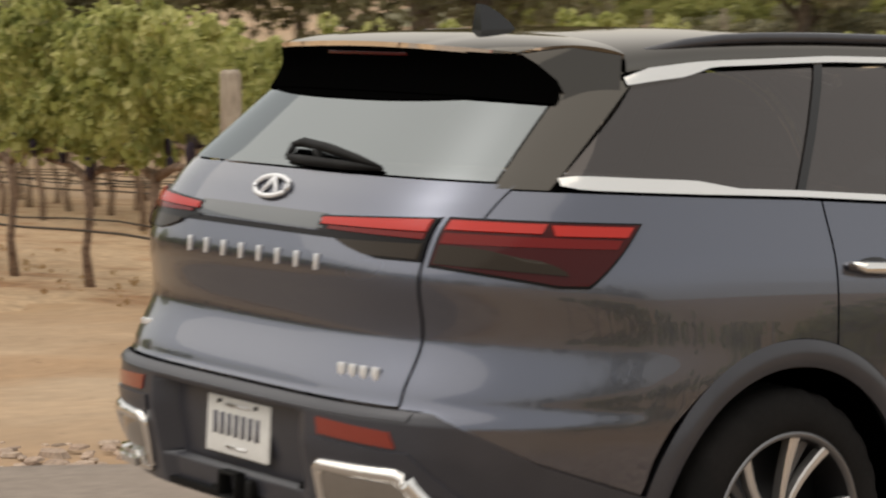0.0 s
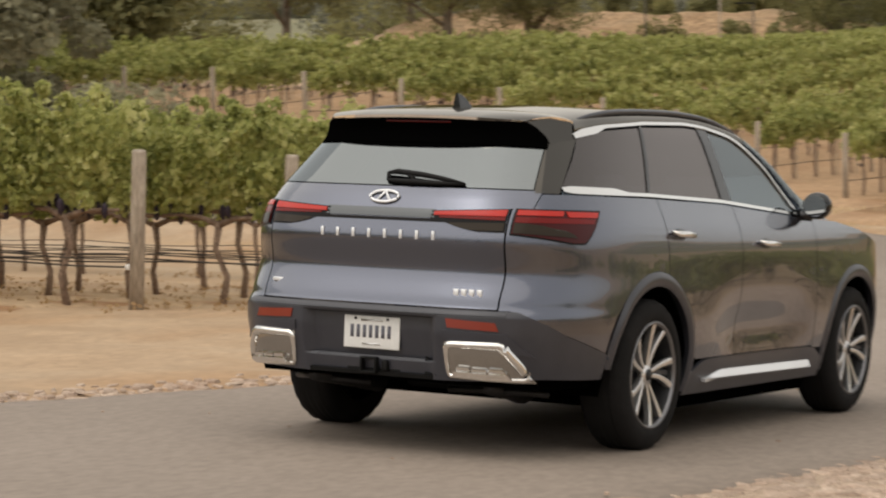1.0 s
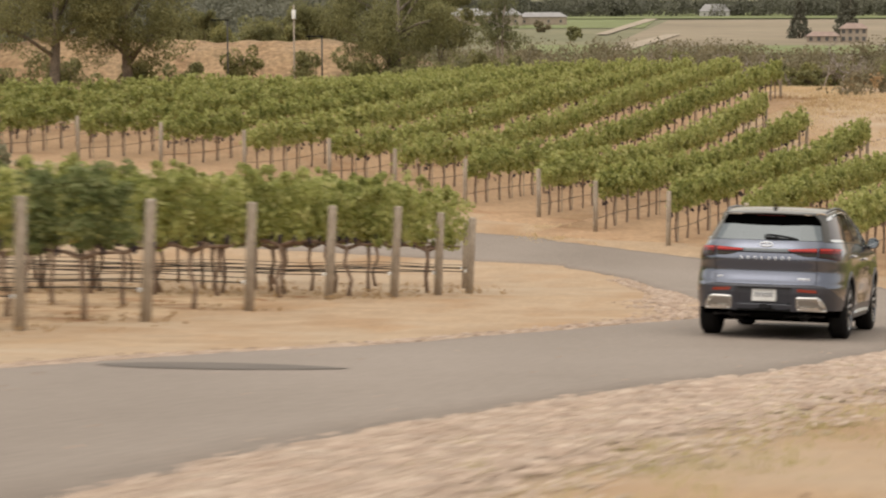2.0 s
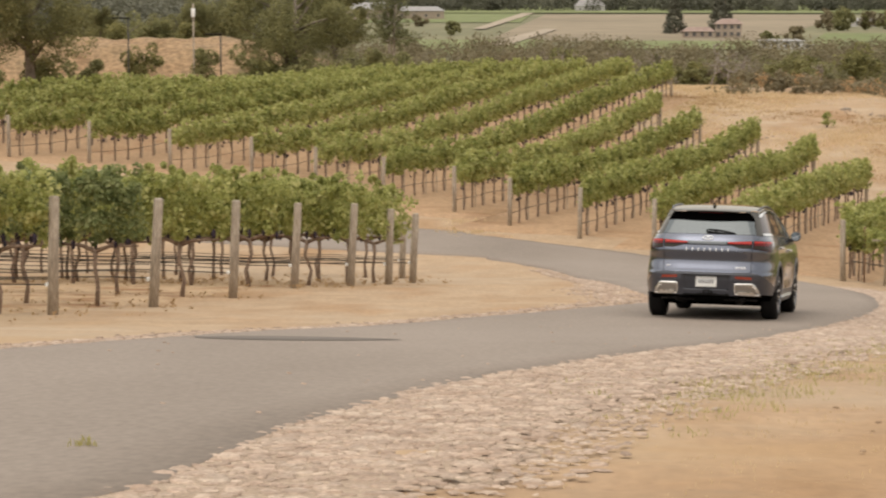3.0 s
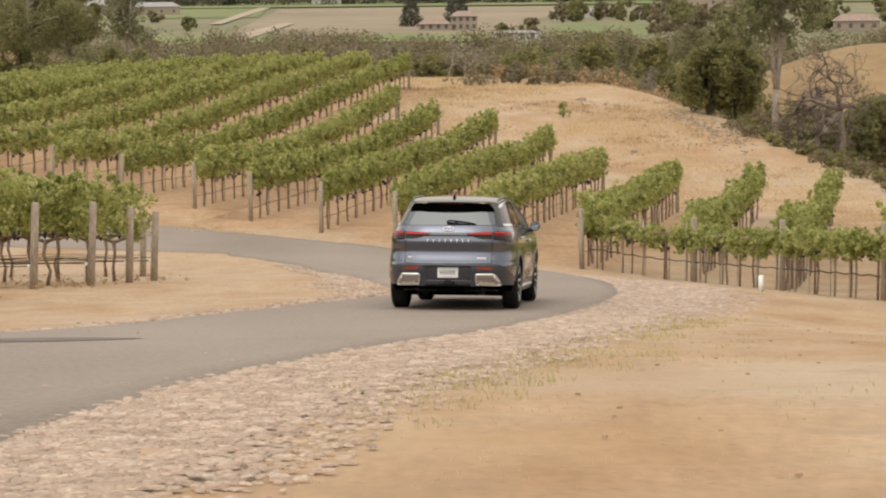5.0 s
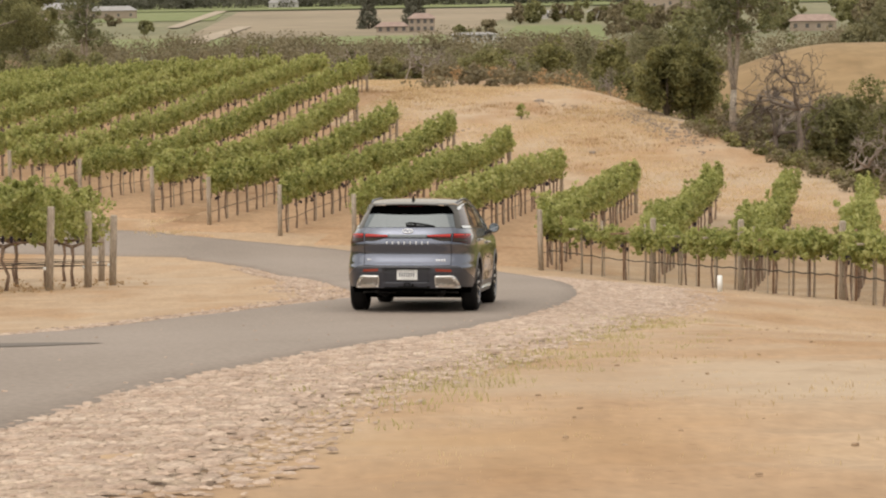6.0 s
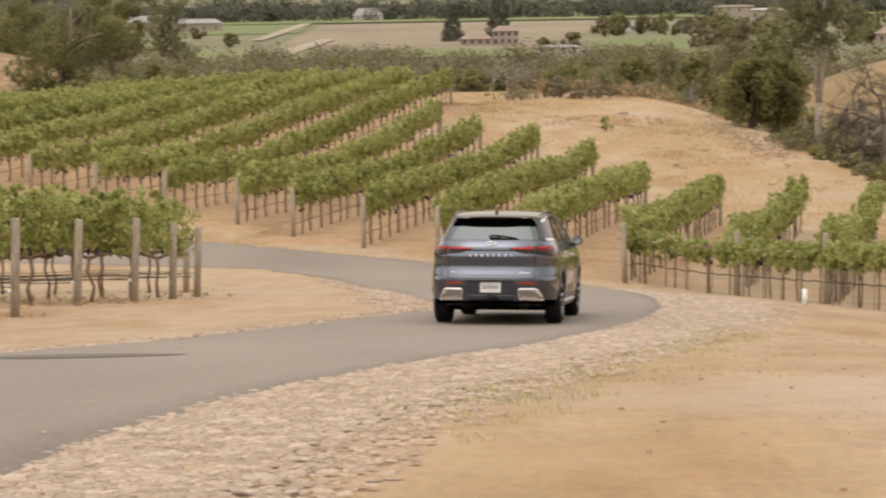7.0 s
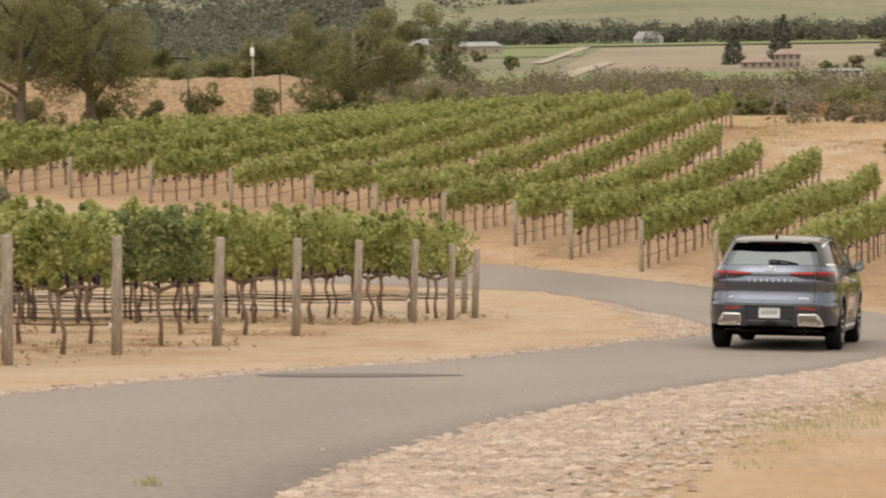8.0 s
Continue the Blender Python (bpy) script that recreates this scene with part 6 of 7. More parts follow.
def bare_tree(x, y, h, seed, label, tilt=0.0, spread=0.8, mat=None, levels=5):
    """A leafless tree: crooked limbs that fork down to fine twigs."""
    q = np.random.default_rng(seed)
    top = empty("bare_tree", Matrix.Translation((x, y, lz(x, y))))
    bm, fine = bmesh.new(), bmesh.new()

    def limb(p, d, L, rad, depth):
        pts, rr = [p], [rad]
        cur, dd = Vector(p), Vector(d).normalized()
        for i in range(4):
            dd = (dd + Vector(q.normal(0, 0.22 + 0.03 * depth, 3))).normalized()
            cur = cur + dd * L / 4
            pts.append(cur.copy())
            rr.append(rad * (1 - 0.15 * (i + 1)))
        tube(bm if depth < 3 else fine, pts, rr, 7 if depth < 2 else 4 if depth < 4 else 3, depth < 2)
        if depth < levels:
            for k in range(3):
                b = pts[int(q.integers(2, 5))] if k else pts[4]
                nd = (dd + Vector(q.normal(0, spread, 3)) + Vector((0, 0, 0.22 - 0.07 * depth))).normalized()
                limb(b, nd, L * q.uniform(0.55, 0.8), max(rad * 0.62, 0.013), depth + 1)
    limb(Vector((0, 0, -0.2)), (tilt, 0, 1), h * 0.46, 0.028 * h + 0.02, 0)
    part("trunk", bm, mat or M_DEADWOOD, top)
    ob = part("twig_spray", fine, mat or M_DEADWOOD, top)
    ob["kind"] = "stuff"
    return tagged(top, label, "tree")


def up_to(az, d, el):
    """Height of a thing at d metres whose top is seen el degrees over eye level."""
    return d * math.tan(radians(el)) - lz(*polar(az, d))


def crown_cloud(q, centre, radii, clumps, count, leaf, far=False):
    """Leaves in clumps over an uneven dome, with some inside it."""
    d = q.normal(size=(clumps, 3))
    d /= np.linalg.norm(d, axis=1)[:, None]
    d[:, 2] = np.where(d[:, 2] < -0.9, -d[:, 2], d[:, 2])
    c = np.asarray(centre) + d * np.asarray(radii) * q.uniform(0.55, 0.9, clumps)[:, None]
    return leaf_cloud(q, c, min(radii) * q.uniform(0.20, 0.42, clumps), count, leaf, far)


def bush_crowd(name, spots, mat, label, leaf, per, seed, category="brush", clumps=16):
    """Many separate rounded bushes, given as (x, y, height, radius)."""
    q = np.random.default_rng(seed)
    vs, fs, o = [], [], 0
    for x, y, h, r in spots:
        v, f = crown_cloud(q, (x, y, lz(x, y) + h * 0.46), (r, r, h * 0.5), clumps, int(per * q.uniform(0.8, 1.2)), leaf, True)
        fs.append(np.array(f) + o)
        vs.append(v)
        o += len(v)
    return tagged(new(name, from_data(name, np.concatenate(vs), [tuple(k) for k in np.concatenate(fs).tolist()], mat)), label, category, kind="stuff")


def tall_tree(x, y, h, seed, label):
    """Two pale stems that fork high up and carry a thin, open crown."""
    q = np.random.default_rng(seed)
    top = empty("tree", Matrix.Translation((x, y, lz(x, y))))
    bm = bmesh.new()
    tips = []
    tube(bm, [(0, 0, -0.3), (-0.03, 0, 0.10 * h), (0.02, 0, 0.20 * h)], [0.20, 0.165, 0.15], 10)
    for sx, lean in ((-1, 0.40), (1, 0.50)):
        p = [Vector((0.02, 0, 0.19 * h)), Vector((sx * lean * 0.45, 0.1, 0.36 * h)), Vector((sx * lean * 0.5, 0, 0.62 * h)), Vector((sx * lean * 1.6, 0.1, 0.98 * h))]
        tube(bm, p, [0.13, 0.115, 0.085, 0.03], 8)
        for k in range(16):
            b = p[1].lerp(p[2], q.uniform(0.2, 1)) if k < 9 else p[2].lerp(p[3], q.uniform(0, 1))
            a = q.uniform(0, 6.28)
            L = q.uniform(0.9, 2.5)
            m1 = b + Vector((math.cos(a) * L * 0.5, math.sin(a) * L * 0.5, q.uniform(-0.1, 0.6)))
            m2 = b + Vector((math.cos(a) * L, math.sin(a) * L, q.uniform(-0.6, 0.8)))
            tube(bm, [b, m1, m2], [0.05, 0.035, 0.012], 5, False)
            tips += [m1, m2, m2]
    part("trunk", bm, M_PALE_BARK, top)
    cs = [np.array(t) + q.normal(0, 0.3, 3) for t in tips for _ in range(2)]
    v, f = leaf_cloud(q, cs, q.uniform(0.20, 0.50, len(cs)), 8000, 0.14, True)
    ob = new("crown", from_data("crown", v, f, M_GUM))
    ob.parent, ob["kind"] = top, "stuff"
    return tagged(top, label, "tree")


OAK = "spreading dark green oak on dry ground"
for i, (az, d, h, r) in enumerate([(-15.9, 170, 13.0, 5.2), (-14.2, 174, 13.0, 4.9), (-8.1, 182, 11.8, 4.9), (-9.9, 222, 5.5, 3.6), (-11.0, 226, 5.0, 2.8), (-12.6, 224, 4.2, 1.6), (-7.0, 200, 7.5, 3.4), (-10.6, 265, 9.5, 4.2), (-19.5, 178, 12, 5.5), (-3.9, 250, 6.5, 3.0)]):
    tree(*polar(az, d), h, r, M_OAK, 300 + i, OAK, 0.34 if h > 11 else 0.2, 0.20, 14000 if r > 3 else 3500, girth=0.9)
for i, (az, d, h, r) in enumerate([(-22.5, 190, 10, 5.5), (-25.5, 176, 9, 5.0), (-28.5, 185, 12, 6), (-31.5, 170, 9.5, 5.5), (-34.5, 160, 11, 6), (-24.0, 220, 15, 7), (-30.0, 230, 15, 8)]):
    tree(*polar(az, d), h, r, M_OLIVE if i % 2 else M_OAK, 330 + i, "grey-green olive tree beyond the vineyard" if i % 2 else OAK, 0.25, 0.42, 3000)
for i, (x, y, h, r) in enumerate([(-34, 88, 7.5, 4.0), (-39, 80, 8.5, 4.6), (-45, 74, 8.0, 4.5), (-50, 66, 9.0, 5.0), (-56, 58, 8.5, 5.0), (-62, 70, 11, 6), (-47, 86, 10, 5.5), (-72, 60, 11, 6), (-36, 57, 6.5, 3.6), (-39, 53, 7.0, 4.0), (-44, 54, 7.5, 4.4), (-46, 60, 8, 4.6)]):
    tree(x, y, h, r, M_GREY_TREE if i % 3 else M_OLIVE, 350 + i, OAK if i % 3 else "grey-green olive tree beyond the vineyard", 0.2, 0.36, 4200)


for i, (az, d, h, r) in enumerate([(-20.5, 116, 6.5, 3.6), (-23.0, 118, 7.5, 4.2), (-26.0, 114, 7.0, 4.0), (-29.0, 112, 8.0, 4.5), (-32.5, 108, 7.5, 4.5), (-36.5, 100, 8.5, 5.0)]):
    tree(*polar(az, d), h, r, M_OLIVE if i % 2 else M_OAK, 370 + i, "grey-green olive tree beyond the vineyard" if i % 2 else OAK, 0.2, 0.36, 3600)
for i, (az, d, h, r) in enumerate([(-17.4, 205, 9, 5), (-12.2, 325, 12, 6), (-14.5, 312, 12, 6), (-9.4, 320, 11, 5), (-7.2, 300, 8, 5), (-6.2, 275, 7, 4), (-3.0, 300, 6, 4), (-18.5, 250, 12, 7)]):
    tree(*polar(az, d), h, r, M_OAK if i % 2 else M_GREY_TREE, 380 + i, OAK if i % 2 else "grey-green olive tree beyond the vineyard", 0.2, 0.5, 2200)


tall_tree(*polar(-5.69, 215), up_to(-5.69, 215, 0.1), 470, "slender open-crowned tree behind the vineyard")


def shrub(x, y, h, r, mat, seed, label, count=700, leaf=0.2):
    q = np.random.default_rng(seed)
    top = empty("shrub", Matrix.Translation((x, y, lz(x, y))))
    bm = bmesh.new()
    tube(bm, [(0, 0, -0.1), (0.05, 0.02, h * 0.4), (0.02, 0.0, h * 0.75)], [0.05 * h, 0.03 * h, 0.008 * h], 6)
    part("stem", bm, M_TREEWOOD, top)
    cs = [(q.normal(0, r * 0.42), q.normal(0, r * 0.42), h * q.uniform(0.15, 0.85)) for _ in range(26)]
    cs = [(a * (1.25 - c / h * 0.6), b * (1.25 - c / h * 0.6), c) for a, b, c in cs]
    if r > 2.5:
        cs = []
        for k in range(26):
            d = q.normal(size=3)
            d /= np.linalg.norm(d)
            cs.append((d[0] * r * 0.72, d[1] * r * 0.72, h * (0.5 + 0.38 * d[2])))
    v, f = leaf_cloud(q, cs, r * q.uniform(0.2, 0.38, 26), count, leaf)
    ob = new("foliage", from_data("foliage", v, f, mat))
    ob.parent = top
    ob["kind"] = "stuff"
    return tagged(top, label, "shrub")


field([(-18, 186), (-7.6, 186), (-7.6, 240), (-18, 240)], M_BANK, "bare orange earth bank behind the vineyard", 0.22, "bank", 70)
for i, (az, d, h, r) in enumerate([(-15.7, 178, 4.4, 2.2), (-14.0, 176, 4.2, 2.2), (-12.8, 182, 4.6, 1.5), (-11.6, 180, 6.2, 1.9), (-10.2, 180, 5.6, 1.9), (-12.2, 214, 2.6, 2.0), (-11.2, 212, 2.2, 1.8), (-10.4, 210, 2.4, 1.6), (-13.2, 210, 3.0, 2.0), (-8.9, 178, 4.4, 2.0), (-7.4, 178, 4.4, 2.4), (-20.5, 170, 3.5, 2.2)]):
    shrub(*polar(az, d), h, r, M_LAUREL if i % 2 else M_OAK, 400 + i, "dark rounded shrub behind the vineyard", 3200, 0.2)
# right-hand side: laurel, tall pale-barked tree, bare trees, brush below the terrace
def round_bush(az, d, el, r, mat, seed, label, count=9000, leaf=0.17, clumps=46):
    x, y = polar(az, d)
    h = up_to(az, d, el)
    top = empty("shrub", Matrix.Translation((x, y, lz(x, y))))
    q = np.random.default_rng(seed)
    bm = bmesh.new()
    for k in range(4):
        a = 1.57 * k + q.uniform(-0.5, 0.5)
        tube(bm, [(0, 0, -0.1), (math.cos(a) * r * 0.2, math.sin(a) * r * 0.2, h * 0.3), (math.cos(a) * r * 0.5, math.sin(a) * r * 0.5, h * 0.65)], [0.10, 0.07, 0.02], 6)
    part("stem", bm, M_TREEWOOD, top)
    v, f = crown_cloud(q, (0, 0, h * 0.5), (r, r, h * 0.5), clumps, count, leaf, True)
    ob = new("foliage", from_data("foliage", v, f, mat))
    ob.parent, ob["kind"] = top, "stuff"
    return tagged(top, label, "shrub")


round_bush(8.15, 121, -1.68, 1.75, M_LAUREL, 420, "large dense dark green laurel at the slope edge", 12000, 0.14)
round_bush(8.75, 122, -1.60, 1.65, M_LAUREL, 429, "large dense dark green laurel at the slope edge", 11000, 0.14)
tall_tree(*polar(9.73, 118), 11.5, 421, "tall thin-crowned tree with two pale stems")
bare_tree(*polar(11.16, 112), up_to(11.16, 112, -1.5), 422, "leafless dark oak with twisted limbs", 0.12, 0.95, None, 6)
bare_tree(*polar(10.80, 114), up_to(10.8, 114, -1.9), 423, "leafless dark oak with twisted limbs", -0.35, 0.9)
bare_tree(*polar(12.1, 109), up_to(12.1, 109, -2.9), 428, "low leafless grey bush of tangled twigs", 0.5, 1.0, M_GREY_TWIG)
bare_tree(*polar(12.9, 108), up_to(12.9, 108, -3.1), 432, "low leafless grey bush of tangled twigs", 0.3, 1.0, M_GREY_TWIG)
bare_tree(*polar(10.2, 124), up_to(10.2, 124, -2.4), 433, "leafless grey sapling with fine twigs", 0.1, 0.8, M_GREY_TWIG)
bare_tree(*polar(2.45, 168), up_to(2.45, 168, -1.25), 424, "leafless grey oak with twisted limbs", -0.1, 0.9, M_GREY_TWIG)
bare_tree(*polar(6.9, 133), up_to(6.9, 133, -2.3), 434, "leafless grey sapling with fine twigs", 0.1, 0.8, M_GREY_TWIG)
shrub(*polar(4.67, 118), 0.85, 0.34, M_VINE, 425, "small lone olive-green bush on the dry hillside", 520, 0.085)
for i, (az, d, el, r) in enumerate([(12.0, 121, -2.95, 1.5), (12.75, 124, -2.5, 2.1), (13.6, 122, -2.35, 2.3), (14.6, 118, -2.3, 2.4), (11.7, 118, -3.5, 0.9)]):
    round_bush(az, d, el, r, M_LAUREL if i % 2 else M_OAK, 440 + i, "dense dark green thicket below the slope", 6500, 0.16, 36)


def brush(name, spots, mat, label, leaf=0.3, per=110, seed=5):
    q = np.random.default_rng(seed)
    cs, rad, w = [], [], []
    for (x, y, h, r) in spots:
        z = lz(x, y)
        for k in range(6):
            cs.append((x + q.normal(0, r * 0.5), y + q.normal(0, r * 0.5), z + h * q.uniform(0.15, 0.85)))
            rad.append(r * q.uniform(0.3, 0.55))
    v, f = leaf_cloud(q, cs, rad, per * len(spots), leaf, True)
    return tagged(new(name, from_data(name, v, f, mat)), label, "brush", kind="stuff")


br = np.random.default_rng(77)
brush("hedge_brush", [(mix(-31, -52, u) + br.normal(0, 1.0), mix(55, 64, u) + br.normal(0, 1.5), br.uniform(2.2, 3.8), br.uniform(1.6, 2.4)) for u in np.linspace(0, 1, 16)], M_OAK, "grey-green bushes at the vineyard corner", 0.2, 700, 14)
brush("oak_scrub", [(*polar(az, d), br.uniform(2.5, 5.0), br.uniform(1.3, 2.2)) for az, d in [(br.uniform(-17.5, -13.2), br.uniform(178, 186)) for _ in range(9)] + [(br.uniform(-9.4, -5.2), br.uniform(176, 192)) for _ in range(26)]], M_OAK, "dark scrub under the oaks", 0.22, 700, 13)
brush("lane_brush", [(mix(-27, -44, u) + br.normal(0, 0.8), mix(86, 97, u) + br.normal(0, 0.8), br.uniform(0.9, 1.8), br.uniform(0.8, 1.4)) for u in np.linspace(0, 1, 26)], M_OLIVE, "green bushes beyond the bend of the lane", 0.2, 500, 12)
kinds = [(M_BUSH, "dull grey-brown brush filling the creek"), (M_GREY_TREE, "dull grey-green brush filling the creek"), (M_OAK, "olive-green bushes filling the creek"), (M_LAUREL, "dark green bushes filling the creek"), (M_OLIVE, "pale silver-green bushes filling the creek")]
for near in (True, False):
    crowd = [[] for _ in kinds]
    for k in range(130 if near else 190):
        az, d = br.uniform(-6.5, 9.4), br.uniform(163, 225) if near else br.uniform(225, 430)
        r = br.uniform(0.9, 2.9) if near else br.uniform(1.4, 4.2)
        h = min(r * br.uniform(1.1, 2.0), max(up_to(az, d, br.uniform(-2.2, -1.6)), 1.0))
        crowd[int(br.choice(5, p=(0.34, 0.20, 0.22, 0.19, 0.05)))].append((*polar(az, d), h, r))
    for i, ((mat, label), spots) in enumerate(zip(kinds, crowd)):
        bush_crowd("creek_brush", spots, mat, label, 0.16 if near else 0.27, 1900 if near else 900, 60 + i + 10 * near, clumps=22)
for i in range(14):
    az, d = br.uniform(-2.0, 7.5), br.uniform(150, 190)
    bare_tree(*polar(az, d), br.uniform(2.0, 4.0), 460 + i, "leafless grey sapling with fine twigs", br.uniform(-0.3, 0.3), 0.9, M_GREY_TWIG, 4)
sp = [(float(np.interp(y, TERRACE_Y, TERRACE_X)) + 1.3 + br.normal(0, 0.4), y, br.uniform(0.2, 0.55), br.uniform(0.4, 0.7)) for y in np.linspace(115, 90, 50)]
brush("edge_brush", sp[::2], M_LAUREL, "low dark green brush along the terrace edge", 0.13, 170, 8)
brush("edge_brush", sp[1::2], M_BUSH, "low rusty brush along the terrace edge", 0.12, 150, 18)
sp = [(*polar(az, d), max(0.8, up_to(az, d, br.uniform(-3.4, -2.7) if az < 11.8 else br.uniform(-2.9, -2.5))) * 0.9, br.uniform(1.2, 2.4)) for az, d in [(br.uniform(9.3, 17), br.uniform(122, 175)) for _ in range(80)]]
bush_crowd("gully_brush", sp[:40], M_GREY_TREE, "tangled grey-green brush in the gully", 0.2, 900, 9)
bush_crowd("gully_brush", sp[40:], M_BUSH, "tangled brown brush in the gully", 0.2, 900, 19)
sp = [(*polar(br.uniform(2.5, 7.2), br.uniform(136, 160)), br.uniform(0.4, 1.2), br.uniform(0.5, 1.1)) for _ in range(60)]
brush("ridge_brush", sp[:46], M_BUSH, "dry brown scrub along the ridge", 0.2, 90, 10)
brush("ridge_brush", sp[46:], M_WEED, "tall rusty dry weeds along the ridge", 0.14, 80, 11)
rub = []
for k in range(330):
    u = br.uniform(0, 1)
    x, y = mix(14.9, 17.3, u) + br.normal(0, 0.35), mix(118.5, 109.5, u) + br.normal(0, 1.5)
    rub.append((x, y, float(br.uniform(0.03, 0.095)), float(br.uniform(0, 6)), 1.2, 0.9, k % 10))
for k in range(70):
    u = br.uniform(0, 1)
    x, y = (mix(11.0, 13.6, u), mix(126, 121.5, u)) if k % 2 else (mix(5.6, 9.0, u), mix(114.2, 112.6, u))
    rub.append((x + br.normal(0, 0.2), y + br.normal(0, 0.35), float(br.uniform(0.03, 0.09)), float(br.uniform(0, 6)), 1.2, 0.6, k % 10))
rub += [(11.25, 125.9, 0.3, 0.4, 1.2, 0.8, 3), (12.07, 108.0, 0.25, 1.4, 1.3, 0.7, 5), (6.2, 143.5, 0.45, 2.0, 1.2, 0.9, 7)]
joined_stones("hill_rubble", rub, "scatter of grey rubble on the dry hillside", M_RUBBLE)

field([(9.0, 176), (24, 176), (24, 250), (9.0, 250)], M_GOLD, "golden dead grass on a rise across the gully", 0.07, "slope", 60)
# ================= the valley =================
field([(-9, 245), (8.8, 245), (15, 445), (-16, 445)], M_FIELD_OLIVE, "dull olive grass along the creek", 0.1, n=40)
field([(-45, 440), (45, 440), (40, 1800), (-40, 1800)], M_FIELD_OLIVE, "dull olive pasture across the valley floor", 0.15, n=40)
field([(-3.4, 690), (3.1, 690), (5.2, 1265), (-2.0, 1265)], M_FIELD_TAN, "wide harvested tan field in the valley")
field([(-0.6, 600), (2.9, 600), (2.9, 690), (-0.6, 690)], M_FIELD_GREEN, "strip of green crop in the valley", 0.4)
field([(3.9, 575), (6.8, 600), (6.6, 800), (4.6, 800)], M_FIELD_GREEN, "bright green vineyard slope in the valley", 0.4)
field([(-6.5, 560), (-2.6, 560), (-2.0, 700), (-5.5, 700)], M_FIELD_GREEN, "strip of green crop in the valley", 0.4)
field([(-8, 1000), (-2.6, 1000), (-2.3, 1290), (-8, 1290)], M_FIELD_GREEN, "strip of green crop in the valley", 0.4)
field([(-7, 1300), (10, 1300), (10, 1390), (-7, 1390)], M_FIELD_GREEN, "strip of green crop in the valley", 0.5)
field([(-30, 1480), (30, 1480), (30, 2050), (-30, 2050)], M_FIELD_GREEN, "green slopes at the foot of the far hills", 0.8, n=40)
field([(-40, 2000), (40, 2000), (40, 3600), (-40, 3600)], M_FIELD_OLIVE, "grassy far hillside", 7.0, n=60)
field([(-3.75, 850), (-3.45, 850), (-2.25, 1300), (-2.55, 1300)], M_TRACK, "pale dirt track across the fields", 0.6, "track")
field([(-3.5, 640), (-3.0, 620), (-1.7, 850), (-2.05, 850)], M_TRACK, "pale dirt track across the fields", 0.6, "track")


def wood_belt(name, spots, label, mat, leaf, per, seed):
    q = np.random.default_rng(seed)
    cs, rad = [], []
    for (az, d, h, r) in spots:
        x, y = polar(az, d)
        z = lz(x, y)
        for k in range(5):
            cs.append((x + q.normal(0, r * 0.4), y + q.normal(0, r * 0.4), z + h * q.uniform(0.12, 0.85)))
            rad.append(r * q.uniform(0.4, 0.7))
    v, f = leaf_cloud(q, cs, rad, per * len(spots), leaf, True)
    return tagged(new(name, from_data(name, v, f, mat)), label, "woods", kind="stuff")


wb = np.random.default_rng(88)
wood_belt("far_woods", [(wb.uniform(-32, 22), wb.uniform(1380, 1480), wb.uniform(8, 15), wb.uniform(5, 9)) for _ in range(1000)], "belt of dark trees across the valley", M_WOODS, 1.3, 170, 1)
wood_belt("hill_woods", [(wb.uniform(-45, 30), wb.uniform(2050, 2900), wb.uniform(10, 24), wb.uniform(10, 22)) for _ in range(900)], "wooded far hillside", M_WOODS, 3.2, 110, 2)
vt = [(4.6, 830, 9, 6), (5.0, 850, 10, 7), (5.6, 860, 9, 6), (6.2, 840, 10, 7), (7.0, 760, 11, 6), (7.4, 700, 12, 7), (8.0, 720, 9, 6), (9.2, 800, 12, 8), (10.3, 760, 12, 8), (3.3, 640, 5, 5), (3.9, 655, 7, 6), (-6.5, 900, 8, 7), (-5.0, 920, 6, 6), (-4.2, 760, 6, 6)]
vt += [(wb.uniform(6.6, 15), wb.uniform(640, 1000), wb.uniform(5, 12), wb.uniform(3, 8)) for _ in range(90)] + [(wb.uniform(4.6, 7), wb.uniform(830, 1000), wb.uniform(4, 9), wb.uniform(3, 6)) for _ in range(16)]
vt = [(*polar(az, d), h * 0.85, r * 0.6) for az, d, h, r in vt if not 11.2 < az < 12.1]
bush_crowd("valley_trees", vt[::2], M_BUSH, "scattered grey-green valley trees", 0.9, 420, 4, "woods", 14)
bush_crowd("valley_trees", vt[1::2], M_OAK, "scattered olive-green valley trees", 0.9, 420, 14, "woods", 14)
wood_belt("left_woods", [(wb.uniform(-22, -7.8), wb.uniform(650, 1370), wb.uniform(8, 15), wb.uniform(6, 10)) for _ in range(420)], "hazy grey woods beyond the earth bank", M_WOODS, 1.1, 190, 5)
wood_belt("left_hill_woods", [(wb.uniform(-24, -7.4), wb.uniform(1500, 2400), wb.uniform(10, 20), wb.uniform(10, 18)) for _ in range(420)], "hazy grey woods on the far slope", M_WOODS, 2.6, 260, 6)
wood_belt("valley_scrub", [(wb.uniform(-15, 15), wb.uniform(300, 545), wb.uniform(2.6, 5.2), wb.uniform(3, 6)) for _ in range(430)], "low grey-green scrub and bushes in the valley", M_BUSH, 0.45, 420, 3)
